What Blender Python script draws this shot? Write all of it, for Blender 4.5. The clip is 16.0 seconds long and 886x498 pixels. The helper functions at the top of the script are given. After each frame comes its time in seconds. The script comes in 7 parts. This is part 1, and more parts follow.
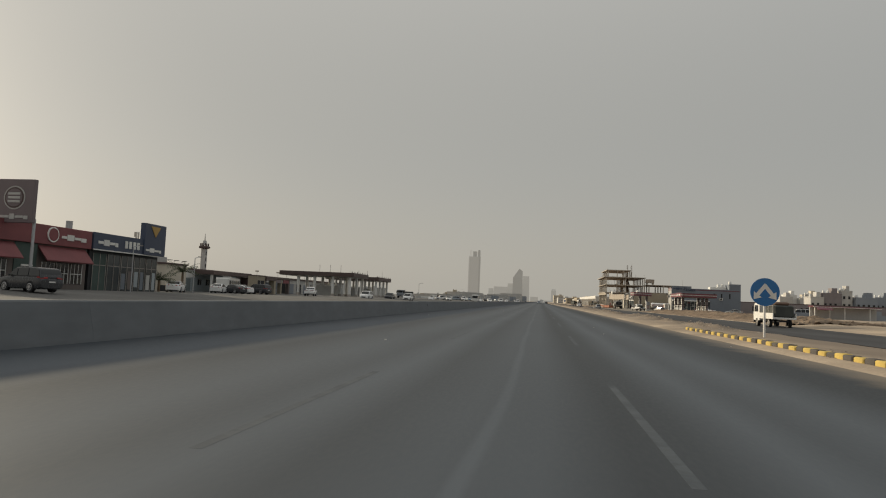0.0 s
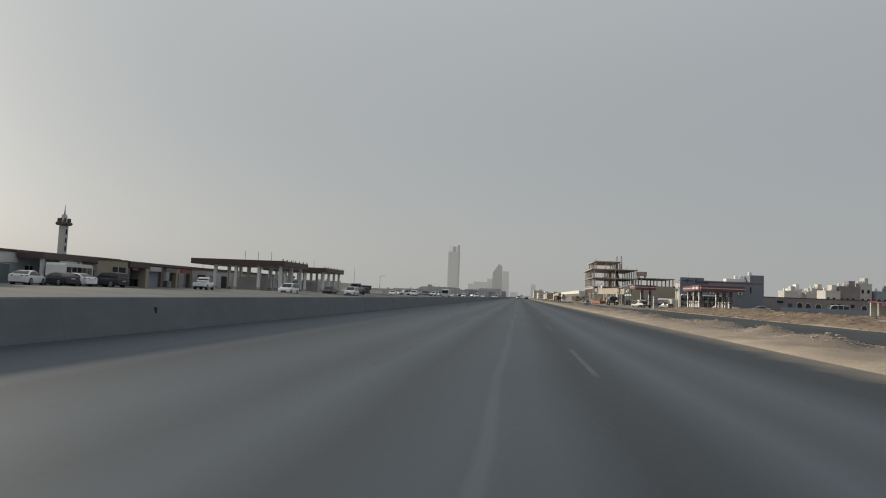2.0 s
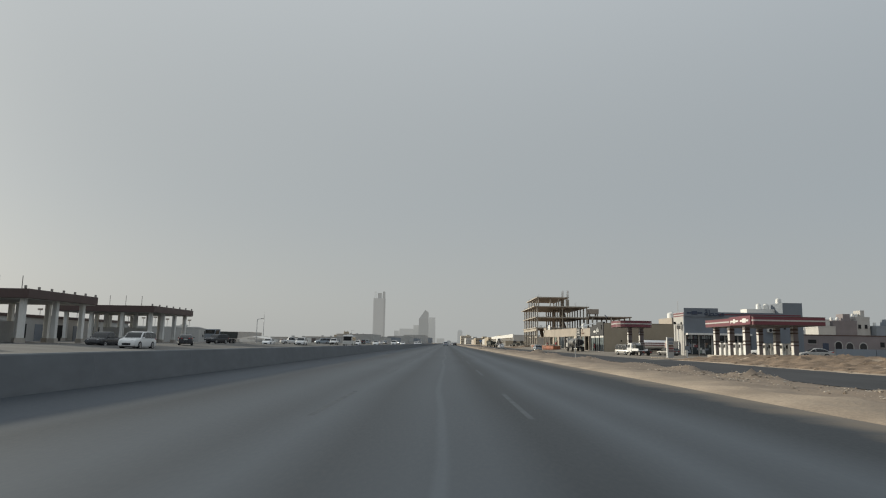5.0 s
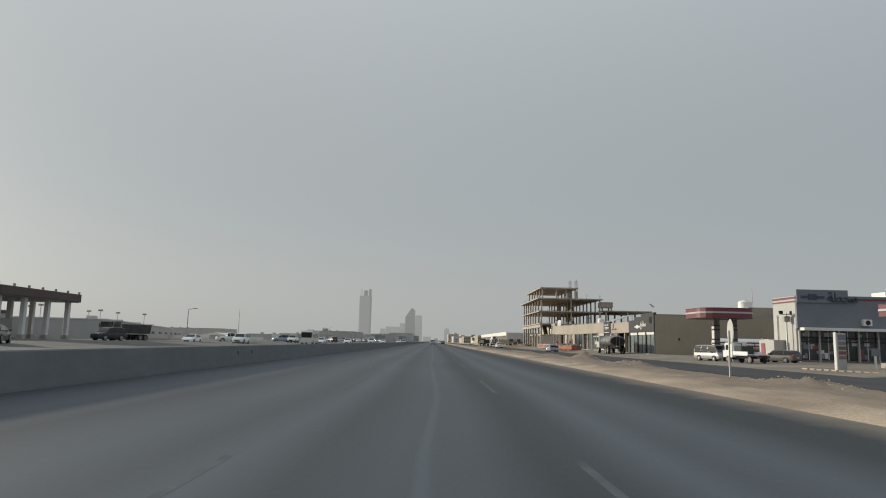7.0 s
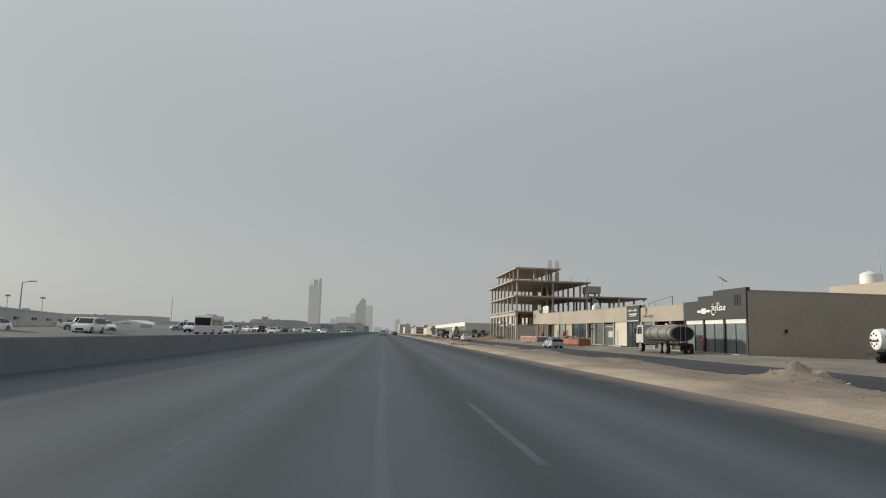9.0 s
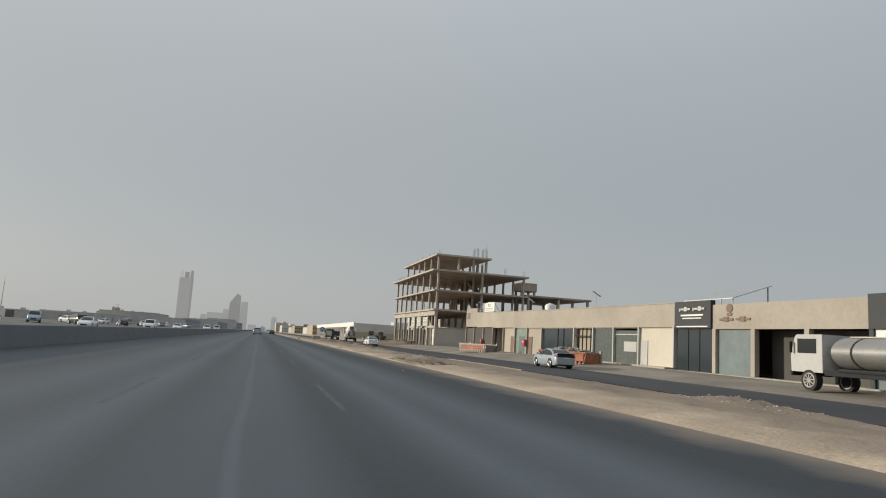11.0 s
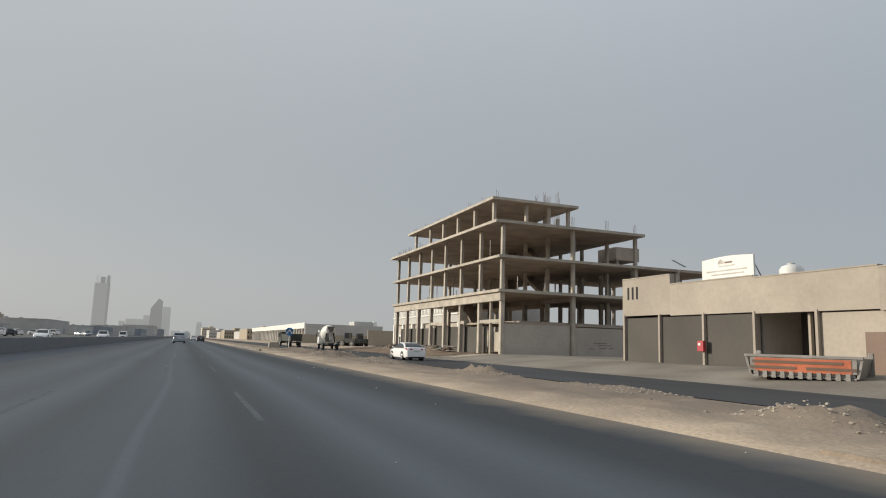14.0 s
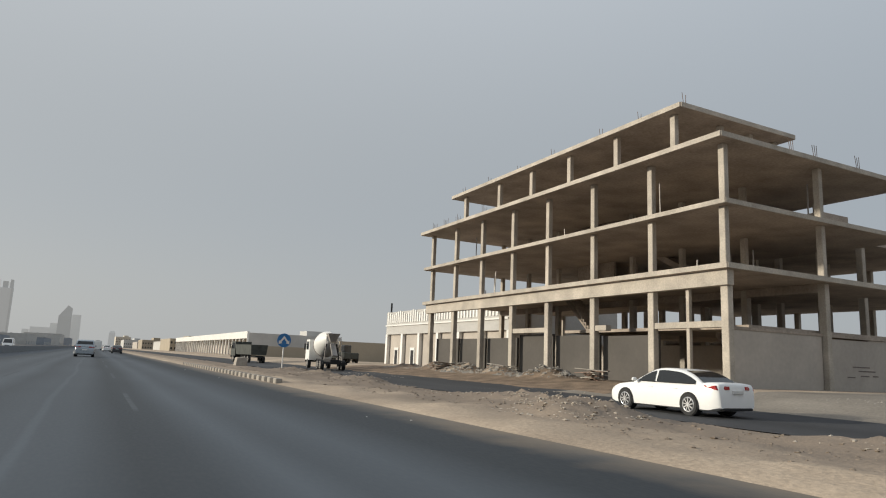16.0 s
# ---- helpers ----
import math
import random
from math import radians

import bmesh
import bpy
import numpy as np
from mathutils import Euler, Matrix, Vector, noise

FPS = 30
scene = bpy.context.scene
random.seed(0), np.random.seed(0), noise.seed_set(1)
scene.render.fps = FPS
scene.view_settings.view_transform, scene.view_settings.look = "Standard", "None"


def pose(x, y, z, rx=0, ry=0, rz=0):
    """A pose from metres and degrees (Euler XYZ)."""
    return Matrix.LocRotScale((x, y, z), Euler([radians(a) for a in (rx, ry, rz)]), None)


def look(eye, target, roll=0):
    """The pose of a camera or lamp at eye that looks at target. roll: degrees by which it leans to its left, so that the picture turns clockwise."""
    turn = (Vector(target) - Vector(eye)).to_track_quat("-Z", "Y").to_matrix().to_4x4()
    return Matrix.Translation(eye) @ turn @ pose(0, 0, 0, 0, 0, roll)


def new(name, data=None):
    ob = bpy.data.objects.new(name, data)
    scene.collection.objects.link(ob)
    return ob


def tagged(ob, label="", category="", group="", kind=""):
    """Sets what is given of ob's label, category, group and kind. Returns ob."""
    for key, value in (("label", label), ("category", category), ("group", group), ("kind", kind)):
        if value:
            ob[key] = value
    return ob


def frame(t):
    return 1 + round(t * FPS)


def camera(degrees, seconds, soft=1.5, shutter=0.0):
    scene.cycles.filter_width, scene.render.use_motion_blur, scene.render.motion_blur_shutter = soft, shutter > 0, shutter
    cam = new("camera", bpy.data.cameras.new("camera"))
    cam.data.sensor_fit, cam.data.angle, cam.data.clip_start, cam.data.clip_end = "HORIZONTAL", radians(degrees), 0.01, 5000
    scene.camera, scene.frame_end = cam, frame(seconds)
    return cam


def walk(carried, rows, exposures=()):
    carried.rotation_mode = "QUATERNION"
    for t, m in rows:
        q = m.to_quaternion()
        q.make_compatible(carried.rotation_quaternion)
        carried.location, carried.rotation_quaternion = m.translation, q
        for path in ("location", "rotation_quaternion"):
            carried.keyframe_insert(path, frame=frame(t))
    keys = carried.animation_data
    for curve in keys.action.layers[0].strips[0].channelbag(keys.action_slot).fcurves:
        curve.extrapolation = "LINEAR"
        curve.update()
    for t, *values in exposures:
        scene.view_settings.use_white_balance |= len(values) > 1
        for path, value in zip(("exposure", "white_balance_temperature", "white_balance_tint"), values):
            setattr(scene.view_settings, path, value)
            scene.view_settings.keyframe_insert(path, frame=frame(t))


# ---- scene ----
# ---- camera ----
cam = camera(67.67, 16.0, soft=1.1)
EYE = 1.15
# seconds, x, y, yaw, pitch, roll; the road runs along +y
ROWS = [
    (0.0, 0.20, -5.81, 8.31, 4.20, -2.47),
    (0.5, 0.15, 3.26, 7.70, 3.59, -2.64),
    (1.0, 0.10, 12.26, 7.33, 3.03, -2.43),
    (1.5, 0.07, 21.31, 6.93, 3.76, -2.26),
    (2.0, 0.05, 30.48, 6.58, 3.88, -2.35),
    (2.5, 0.03, 39.76, 5.09, 3.61, -2.84),
    (3.0, 0.01, 49.08, 1.96, 7.19, -1.09),
    (3.5, -0.01, 58.37, 0.43, 8.53, -0.55),
    (4.0, -0.04, 67.63, 0.82, 8.26, -0.98),
    (4.2, -0.05, 71.33, 0.53, 8.08, -1.00),
    (6.3, -0.19, 110.27, 0.14, 8.47, -0.93),
    (6.5, -0.20, 113.98, 0.20, 9.03, -0.77),
    (7.0, -0.23, 123.27, -0.88, 7.98, -1.24),
    (7.5, -0.24, 132.57, -2.23, 9.01, -1.46),
    (8.0, -0.25, 141.92, -4.79, 8.51, -1.42),
    (8.5, -0.25, 151.29, -4.75, 8.36, -1.89),
    (9.0, -0.24, 160.66, -5.12, 7.30, -1.62),
    (9.5, -0.23, 170.05, -8.32, 7.91, -2.15),
    (9.7, -0.22, 173.80, -9.22, 7.92, -2.55),
    (11.8, -0.13, 213.39, -18.48, 7.45, -2.55),
    (12.0, -0.12, 217.16, -18.67, 7.07, -2.02),
    (12.5, -0.09, 226.62, -19.34, 7.29, -1.81),
    (13.0, -0.04, 236.09, -19.78, 7.86, -1.86),
    (13.5, 0.02, 245.52, -20.34, 8.50, -1.74),
    (14.0, 0.10, 254.84, -21.39, 8.20, -1.75),
    (14.5, 0.19, 264.12, -22.70, 10.27, -1.57),
    (15.0, 0.27, 273.59, -24.24, 9.07, -2.49),
    (15.5, 0.34, 283.21, -26.37, 9.74, -2.25),
    (16.0, 0.40, 292.93, -27.70, 9.57, -2.32),
]
walk(cam, [(t, pose(x, y, EYE, 90 + pitch, roll, yaw)) for t, x, y, yaw, pitch, roll in ROWS],
     exposures=[(0.0, -0.25, 6950, 8), (1.5, -0.21, 6400, 8), (3.5, -0.16, 6180, 6), (9.0, -0.11, 6180, 6), (12.5, -0.04, 6180, 8), (16.0, -0.02, 6150, 8)])

# ---- world and sun: dusty afternoon haze ----
SUN_AZ, SUN_EL = 62.0, 14.5      # degrees left of the road's heading, and above the horizon
world = bpy.data.worlds.new("dust_haze_sky")
scene.world = world
world.use_nodes = True
wn, wl = world.node_tree.nodes, world.node_tree.links
sky = wn.new("ShaderNodeTexSky")
sky.sky_type, sky.sun_disc = "NISHITA", False
sky.sun_elevation, sky.sun_rotation = radians(SUN_EL), radians(-SUN_AZ)
sky.air_density, sky.dust_density, sky.ozone_density = 1.0, 3.5, 1.5
pale = wn.new("ShaderNodeHueSaturation")
pale.inputs["Saturation"].default_value = 0.5
pale.inputs["Value"].default_value = 0.07
wl.new(sky.outputs[0], pale.inputs["Color"])
veil = wn.new("ShaderNodeMixRGB")
veil.inputs[0].default_value = 0.8
veil.inputs[2].default_value = (0.455, 0.455, 0.45, 1)
wl.new(pale.outputs[0], veil.inputs[1])
# the dust is thick and warm along the horizon and thins to grey-blue overhead
up, rise, dust = wn.new("ShaderNodeTexCoord"), wn.new("ShaderNodeSeparateXYZ"), wn.new("ShaderNodeValToRGB")
wl.new(up.outputs["Generated"], rise.inputs[0])
wl.new(rise.outputs["Z"], dust.inputs[0])
dust.color_ramp.interpolation = "EASE"
for el, (at, tone) in zip([dust.color_ramp.elements[0], dust.color_ramp.elements[1], dust.color_ramp.elements.new(0.22)], ((0.0, (0.6, 0.583, 0.548)), (0.75, (0.205, 0.23, 0.262)), (0.22, (0.535, 0.54, 0.535)))):
    el.position, el.color = at, (*tone, 1)
# and is paler and warmer on the sun's side, bluer away from it
toward, side, tint, shade = wn.new("ShaderNodeVectorMath"), wn.new("ShaderNodeMapRange"), wn.new("ShaderNodeMixRGB"), wn.new("ShaderNodeMixRGB")
toward.operation, shade.blend_type, shade.inputs[0].default_value = "DOT_PRODUCT", "MULTIPLY", 1.0
toward.inputs[1].default_value = (-math.sin(radians(SUN_AZ)), math.cos(radians(SUN_AZ)), 0)
side.inputs[1].default_value = -1.0
tint.inputs[1].default_value, tint.inputs[2].default_value = (0.775, 0.825, 0.89, 1), (1.01, 1.0, 0.985, 1)
wl.new(up.outputs["Generated"], toward.inputs[0])
wl.new(toward.outputs["Value"], side.inputs[0])
wl.new(side.outputs[0], tint.inputs[0])
wl.new(dust.outputs[0], shade.inputs[1])
wl.new(tint.outputs[0], shade.inputs[2])
wl.new(shade.outputs[0], veil.inputs[2])
wl.new(veil.outputs[0], wn["Background"].inputs[0])
wn["Background"].inputs[1].default_value = 1.0
sun = new("sun", bpy.data.lights.new("sun", "SUN"))
sun.data.energy, sun.data.angle, sun.data.color = 4.3, radians(3.0), (1.0, 0.88, 0.7)
a, e = radians(SUN_AZ), radians(SUN_EL)
sun.matrix_world = look((-math.sin(a) * math.cos(e) * 50, math.cos(a) * math.cos(e) * 50, math.sin(e) * 50), (0, 0, 0))


# ---- materials ----
def mat(name, c, r=0.8, v=0.16, s=0.6, bump=0.15, metal=0.0, fine=14.0, stretch=(1, 1, 1), vary=0.06, c2=None, alpha=1.0):
    """Procedural surface: two scales of tone, fine relief, a little difference from piece to piece."""
    m = bpy.data.materials.new(name)
    m.use_nodes = True
    n, l = m.node_tree.nodes, m.node_tree.links
    b = n["Principled BSDF"]
    tc, mp = n.new("ShaderNodeTexCoord"), n.new("ShaderNodeMapping")
    mp.inputs["Scale"].default_value = stretch
    l.new(tc.outputs["Object"], mp.inputs[0])
    big, small = n.new("ShaderNodeTexNoise"), n.new("ShaderNodeTexNoise")
    for t, sc, d in ((big, s, 5.0), (small, s * fine, 4.0)):
        t.inputs["Scale"].default_value, t.inputs["Detail"].default_value = sc, d
        l.new(mp.outputs[0], t.inputs[0])
    ramp = n.new("ShaderNodeValToRGB")
    ramp.color_ramp.elements[0].position, ramp.color_ramp.elements[1].position = 0.3, 0.7
    lo = c2 or tuple(x * (1 - v) for x in c)
    ramp.color_ramp.elements[0].color, ramp.color_ramp.elements[1].color = (*lo, 1), (*[min(1, x * (1 + v)) for x in c], 1)
    l.new(big.outputs[0], ramp.inputs[0])
    grain = n.new("ShaderNodeMapRange")
    for i, x in zip((1, 2, 3, 4), (0.25, 0.75, 1 - v * 0.8, 1 + v * 0.8)):
        grain.inputs[i].default_value = x
    l.new(small.outputs[0], grain.inputs[0])
    info, spread = n.new("ShaderNodeObjectInfo"), n.new("ShaderNodeMapRange")
    spread.inputs[3].default_value, spread.inputs[4].default_value = 1 - vary, 1 + vary
    l.new(info.outputs["Random"], spread.inputs[0])
    k, mul = n.new("ShaderNodeMath"), n.new("ShaderNodeVectorMath")
    k.operation, mul.operation = "MULTIPLY", "SCALE"
    l.new(grain.outputs[0], k.inputs[0]), l.new(spread.outputs[0], k.inputs[1])
    l.new(ramp.outputs[0], mul.inputs[0]), l.new(k.outputs[0], mul.inputs["Scale"])
    l.new(mul.outputs[0], b.inputs["Base Color"])
    rr = n.new("ShaderNodeMapRange")
    rr.inputs[3].default_value, rr.inputs[4].default_value = max(0.03, r - 0.12), min(1, r + 0.12)
    l.new(small.outputs[0], rr.inputs[0]), l.new(rr.outputs[0], b.inputs["Roughness"])
    b.inputs["Metallic"].default_value = metal
    if bump:
        bp = n.new("ShaderNodeBump")
        bp.inputs["Strength"].default_value, bp.inputs["Distance"].default_value = bump, 0.03
        l.new(small.outputs[0], bp.inputs["Height"]), l.new(bp.outputs[0], b.inputs["Normal"])
    return m


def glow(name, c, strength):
    """Far backdrop tone: haze put into the base colour and a glow of its own."""
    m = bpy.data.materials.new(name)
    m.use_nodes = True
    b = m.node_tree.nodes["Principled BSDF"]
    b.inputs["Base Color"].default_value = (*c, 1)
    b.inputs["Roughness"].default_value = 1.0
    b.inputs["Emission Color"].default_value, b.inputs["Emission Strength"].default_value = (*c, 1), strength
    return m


def road_mat():
    """Worn asphalt: pale tyre-polished bands and dark oil bands along the lanes, dusty shoulder."""
    m = mat("highway_asphalt", (0.057, 0.067, 0.079), 0.72, 0.06, 0.35, 0.03, fine=60, stretch=(1, 0.3, 1))
    n, l = m.node_tree.nodes, m.node_tree.links
    b = n["Principled BSDF"]
    src = b.inputs["Base Color"].links[0].from_socket
    tc, sep = n.new("ShaderNodeTexCoord"), n.new("ShaderNodeSeparateXYZ")
    l.new(tc.outputs["Object"], sep.inputs[0])
    wob = n.new("ShaderNodeTexNoise")
    wob.inputs["Scale"].default_value = 0.06
    l.new(tc.outputs["Object"], wob.inputs[0])
    add = n.new("ShaderNodeMath")
    add.operation, add.inputs[2].default_value = "MULTIPLY_ADD", -0.3
    add.inputs[1].default_value = 0.6
    l.new(wob.outputs[0], add.inputs[0])
    sm = n.new("ShaderNodeMath")
    l.new(sep.outputs["X"], sm.inputs[0]), l.new(add.outputs[0], sm.inputs[1])
    mr = n.new("ShaderNodeMapRange")
    mr.inputs[1].default_value, mr.inputs[2].default_value = -9.0, 7.0
    l.new(sm.outputs[0], mr.inputs[0])
    cr = n.new("ShaderNodeValToRGB")
    e = cr.color_ramp.elements
    # bands right of x = 2 are toned down, partly to carry lens vignetting
    stops = [(-9.0, 1.2), (-7.9, 0.9), (-7.0, 1.15), (-6.3, 1.3), (-5.2, 0.78), (-4.3, 1.15), (-3.6, 1.3), (-2.7, 1.05), (-2.0, 1.4), (-1.3, 0.92), (-0.5, 1.2), (-0.3, 1.18), (-0.22, 1.6), (-0.12, 1.18),
             (0.3, 1.18), (0.95, 0.7), (1.5, 0.8), (2.2, 1.42), (2.7, 1.1), (3.5, 1.36), (4.7, 0.64), (5.6, 0.6), (6.2, 0.82), (6.8, 1.5)]
    e[0].position, e[1].position = 0.0, 1.0
    e[0].color = (stops[0][1] / 2,) * 3 + (1,)
    e[1].color = (stops[-1][1] / 2,) * 3 + (1,)
    for x, k in stops[1:-1]:
        el = e.new((x + 9) / 16)
        el.color = (k / 2,) * 3 + (1,)
    l.new(mr.outputs[0], cr.inputs[0])
    mul = n.new("ShaderNodeMixRGB")
    mul.blend_type, mul.inputs[0].default_value = "MULTIPLY", 1.0
    l.new(src, mul.inputs[1]), l.new(cr.outputs[0], mul.inputs[2])
    sc = n.new("ShaderNodeVectorMath")
    sc.operation = "SCALE"
    sc.inputs["Scale"].default_value = 2.0
    l.new(mul.outputs[0], sc.inputs[0])
    # blown sand thinning out over the outer edge of the tarmac
    drift, reach, edge = n.new("ShaderNodeTexNoise"), n.new("ShaderNodeMath"), n.new("ShaderNodeMapRange")
    drift.inputs["Scale"].default_value, drift.inputs["Detail"].default_value = 0.9, 6.0
    l.new(tc.outputs["Object"], drift.inputs[0])
    reach.operation, reach.inputs[1].default_value = "MULTIPLY_ADD", 1.6
    l.new(drift.outputs[0], reach.inputs[0]), l.new(sep.outputs["X"], reach.inputs[2])
    edge.inputs[1].default_value, edge.inputs[2].default_value, edge.inputs[4].default_value = 6.35, 7.85, 0.92
    l.new(reach.outputs[0], edge.inputs[0])
    dusty = n.new("ShaderNodeMixRGB")
    dusty.inputs[2].default_value = (0.23, 0.185, 0.135, 1)
    l.new(edge.outputs[0], dusty.inputs[0]), l.new(sc.outputs[0], dusty.inputs[1])
    l.new(dusty.outputs[0], b.inputs["Base Color"])
    return m


ASPHALT = road_mat()
SERVICE = mat("service_asphalt", (0.055, 0.056, 0.06), 0.85, 0.25, 0.25, 0.25, fine=40, stretch=(1, 0.25, 1))
APRON = mat("dusty_apron", (0.225, 0.2, 0.168), 0.92, 0.24, 0.22, 0.4, fine=40, c2=(0.16, 0.142, 0.12))
SAND = mat("sand", (0.4, 0.322, 0.242), 0.95, 0.2, 0.25, 0.6, fine=45, c2=(0.255, 0.206, 0.158))
EARTH = mat("orange_earth", (0.225, 0.165, 0.115), 0.95, 0.34, 0.9, 1.0, fine=16, c2=(0.125, 0.095, 0.07))
FORECOURT = mat("worn_forecourt", (0.12, 0.118, 0.113), 0.9, 0.22, 0.15, 0.1, fine=30)


def churned(m):
    """Darker churned soil across the divider, fading into the pale strip beside the tarmac."""
    n, l = m.node_tree.nodes, m.node_tree.links
    b = n["Principled BSDF"]
    src = b.inputs["Base Color"].links[0].from_socket
    tc, sep, blot = n.new("ShaderNodeTexCoord"), n.new("ShaderNodeSeparateXYZ"), n.new("ShaderNodeTexNoise")
    blot.inputs["Scale"].default_value, blot.inputs["Detail"].default_value, blot.inputs["Roughness"].default_value = 0.3, 8.0, 0.65
    l.new(tc.outputs["Object"], sep.inputs[0]), l.new(tc.outputs["Object"], blot.inputs[0])
    wob, near, far, both = n.new("ShaderNodeMath"), n.new("ShaderNodeMapRange"), n.new("ShaderNodeMapRange"), n.new("ShaderNodeMath")
    wob.operation, wob.inputs[1].default_value, both.operation = "MULTIPLY_ADD", 7.0, "MULTIPLY"
    l.new(blot.outputs[0], wob.inputs[0]), l.new(sep.outputs["X"], wob.inputs[2])
    near.inputs[1].default_value, near.inputs[2].default_value = 10.7, 13.6
    far.inputs[1].default_value, far.inputs[2].default_value, far.inputs[3].default_value, far.inputs[4].default_value = 17.5, 20.5, 0.85, 0.0
    l.new(wob.outputs[0], near.inputs[0]), l.new(wob.outputs[0], far.inputs[0])
    l.new(near.outputs[0], both.inputs[0]), l.new(far.outputs[0], both.inputs[1])
    mix = n.new("ShaderNodeMixRGB")
    mix.inputs[2].default_value = (0.212, 0.17, 0.133, 1)
    l.new(both.outputs[0], mix.inputs[0]), l.new(src, mix.inputs[1]), l.new(mix.outputs[0], b.inputs["Base Color"])


churned(SAND)
DUSTKERB = mat("sandy_kerb", (0.33, 0.27, 0.205), 0.95, 0.25, 0.8, 0.5, vary=0.2)
CLOD = mat("pale_clods", (0.4, 0.35, 0.288), 0.95, 0.25, 1.5, 0.5, vary=0.2)
RUBBLE = mat("rubble_stone", (0.235, 0.188, 0.142), 0.95, 0.25, 1.5, 0.5, vary=0.2)
DEBRIS = mat("broken_concrete", (0.3, 0.275, 0.24), 0.95, 0.25, 1.5, 0.5, vary=0.2)
CONC = mat("raw_concrete", (0.41, 0.368, 0.312), 0.9, 0.2, 0.7, 0.3)
# same concrete, with the shade under and inside the floors put into its colour
CONC_SHADE = mat("shade_toned_concrete", (0.35, 0.295, 0.245), 0.9, 0.26, 0.4, 0.3)
BLOCK = mat("grey_block_wall", (0.42, 0.38, 0.335), 0.92, 0.09, 0.35, 0.15, fine=10)
# bay infill, in a tone far darker than the grey block walls
DARKINFILL = mat("dark_bay_infill", (0.085, 0.077, 0.069), 0.92, 0.12, 0.35, 0.1, fine=10)
PLASTER = mat("tan_plaster", (0.355, 0.31, 0.26), 0.85, 0.1, 0.3, 0.1)
CREAM = mat("cream_plaster", (0.53, 0.48, 0.4), 0.85, 0.06, 0.3, 0.1)
BEIGE = mat("beige_render", (0.34, 0.292, 0.222), 0.88, 0.07, 0.25, 0.12)
BARRIER = mat("barrier_concrete", (0.155, 0.165, 0.175), 0.88, 0.15, 0.22, 0.15, stretch=(1, 0.4, 1), vary=0.025)
CHARCOAL = mat("charcoal_cladding", (0.028, 0.029, 0.032), 0.7, 0.1, 0.5, 0.05)
WHITE = mat("white_paint", (0.7, 0.69, 0.66), 0.55, 0.06, 0.6, 0.05)
CARWHITE = mat("white_car_paint", (0.8, 0.8, 0.79), 0.22, 0.02, 0.6, 0.0)
CARSILVER = mat("pale_blue_silver_car_paint", (0.36, 0.4, 0.44), 0.3, 0.015, 0.6, 0.0, metal=0.35)
CARPALE = mat("silver_beige_car_paint", (0.4, 0.39, 0.37), 0.3, 0.02, 0.6, 0.0, metal=0.3)
CARGREY = mat("dusty_dark_grey_car_paint", (0.1, 0.095, 0.09), 0.4, 0.05, 0.6, 0.0)
CARDARK = mat("dark_car_paint", (0.035, 0.037, 0.042), 0.25, 0.05, 0.6, 0.0)
GREYBLUE = mat("grey_blue_render", (0.24, 0.265, 0.3), 0.85, 0.06, 0.3, 0.08)
LIGHTGREY = mat("light_grey_render", (0.46, 0.45, 0.43), 0.85, 0.08, 0.3, 0.1)
RED = mat("red_band", (0.155, 0.04, 0.055), 0.5, 0.08, 0.8, 0.03)
SIGNRED = mat("bright_red_enamel", (0.36, 0.035, 0.045), 0.4, 0.08, 2.0, 0.02)
MAROON = mat("maroon_fascia", (0.085, 0.055, 0.05), 0.55, 0.1, 0.6, 0.05)
MAUVE = mat("dull_mauve_sheet", (0.17, 0.135, 0.14), 0.5, 0.06, 0.6, 0.02)
DULLWALL = mat("dull_brown_render", (0.15, 0.125, 0.115), 0.85, 0.1, 0.5, 0.1)
MAUVEWALL = mat("mauve_grey_render", (0.23, 0.205, 0.21), 0.85, 0.1, 0.4, 0.1)
TEAL = mat("dark_teal_render", (0.06, 0.088, 0.078), 0.8, 0.1, 0.5, 0.1)
MARTBLUE = mat("slate_blue_render", (0.18, 0.2, 0.23), 0.85, 0.06, 0.3, 0.08)
PALEBLUE = mat("pale_blue_render", (0.36, 0.4, 0.42), 0.85, 0.08, 0.4, 0.08)
BRICKRED = mat("red_facade", (0.22, 0.07, 0.075), 0.7, 0.12, 0.6, 0.1)
ORANGE = mat("orange_skip_paint", (0.34, 0.115, 0.06), 0.75, 0.35, 1.6, 0.25, c2=(0.2, 0.105, 0.07))
BANNER = mat("orange_banner", (0.44, 0.125, 0.06), 0.6, 0.18, 1.4, 0.1)
STEEL = mat("weathered_steel", (0.3, 0.28, 0.26), 0.55, 0.2, 1.4, 0.2, metal=0.4)
TANKGREY = mat("dull_tank_steel", (0.23, 0.225, 0.215), 0.45, 0.12, 0.8, 0.05, metal=0.3)
GALV = mat("galvanised_pole", (0.42, 0.43, 0.44), 0.45, 0.08, 2.0, 0.05, metal=0.5)
RUST = mat("rusty_bar", (0.12, 0.075, 0.05), 0.8, 0.2, 4.0, 0.2)
TYRE = mat("tyre_rubber", (0.025, 0.025, 0.026), 0.9, 0.15, 3.0, 0.2)
DARK = mat("dark_recess", (0.02, 0.02, 0.022), 0.9, 0.2, 1.0, 0.0)
BROWN = mat("brown_door", (0.16, 0.1, 0.07), 0.6, 0.1, 1.0, 0.1)
YELLOW = mat("yellow_kerb_paint", (0.5, 0.36, 0.09), 0.8, 0.18, 2.5, 0.3)
BLACK = mat("black_kerb_paint", (0.075, 0.066, 0.058), 0.85, 0.2, 2.5, 0.3)
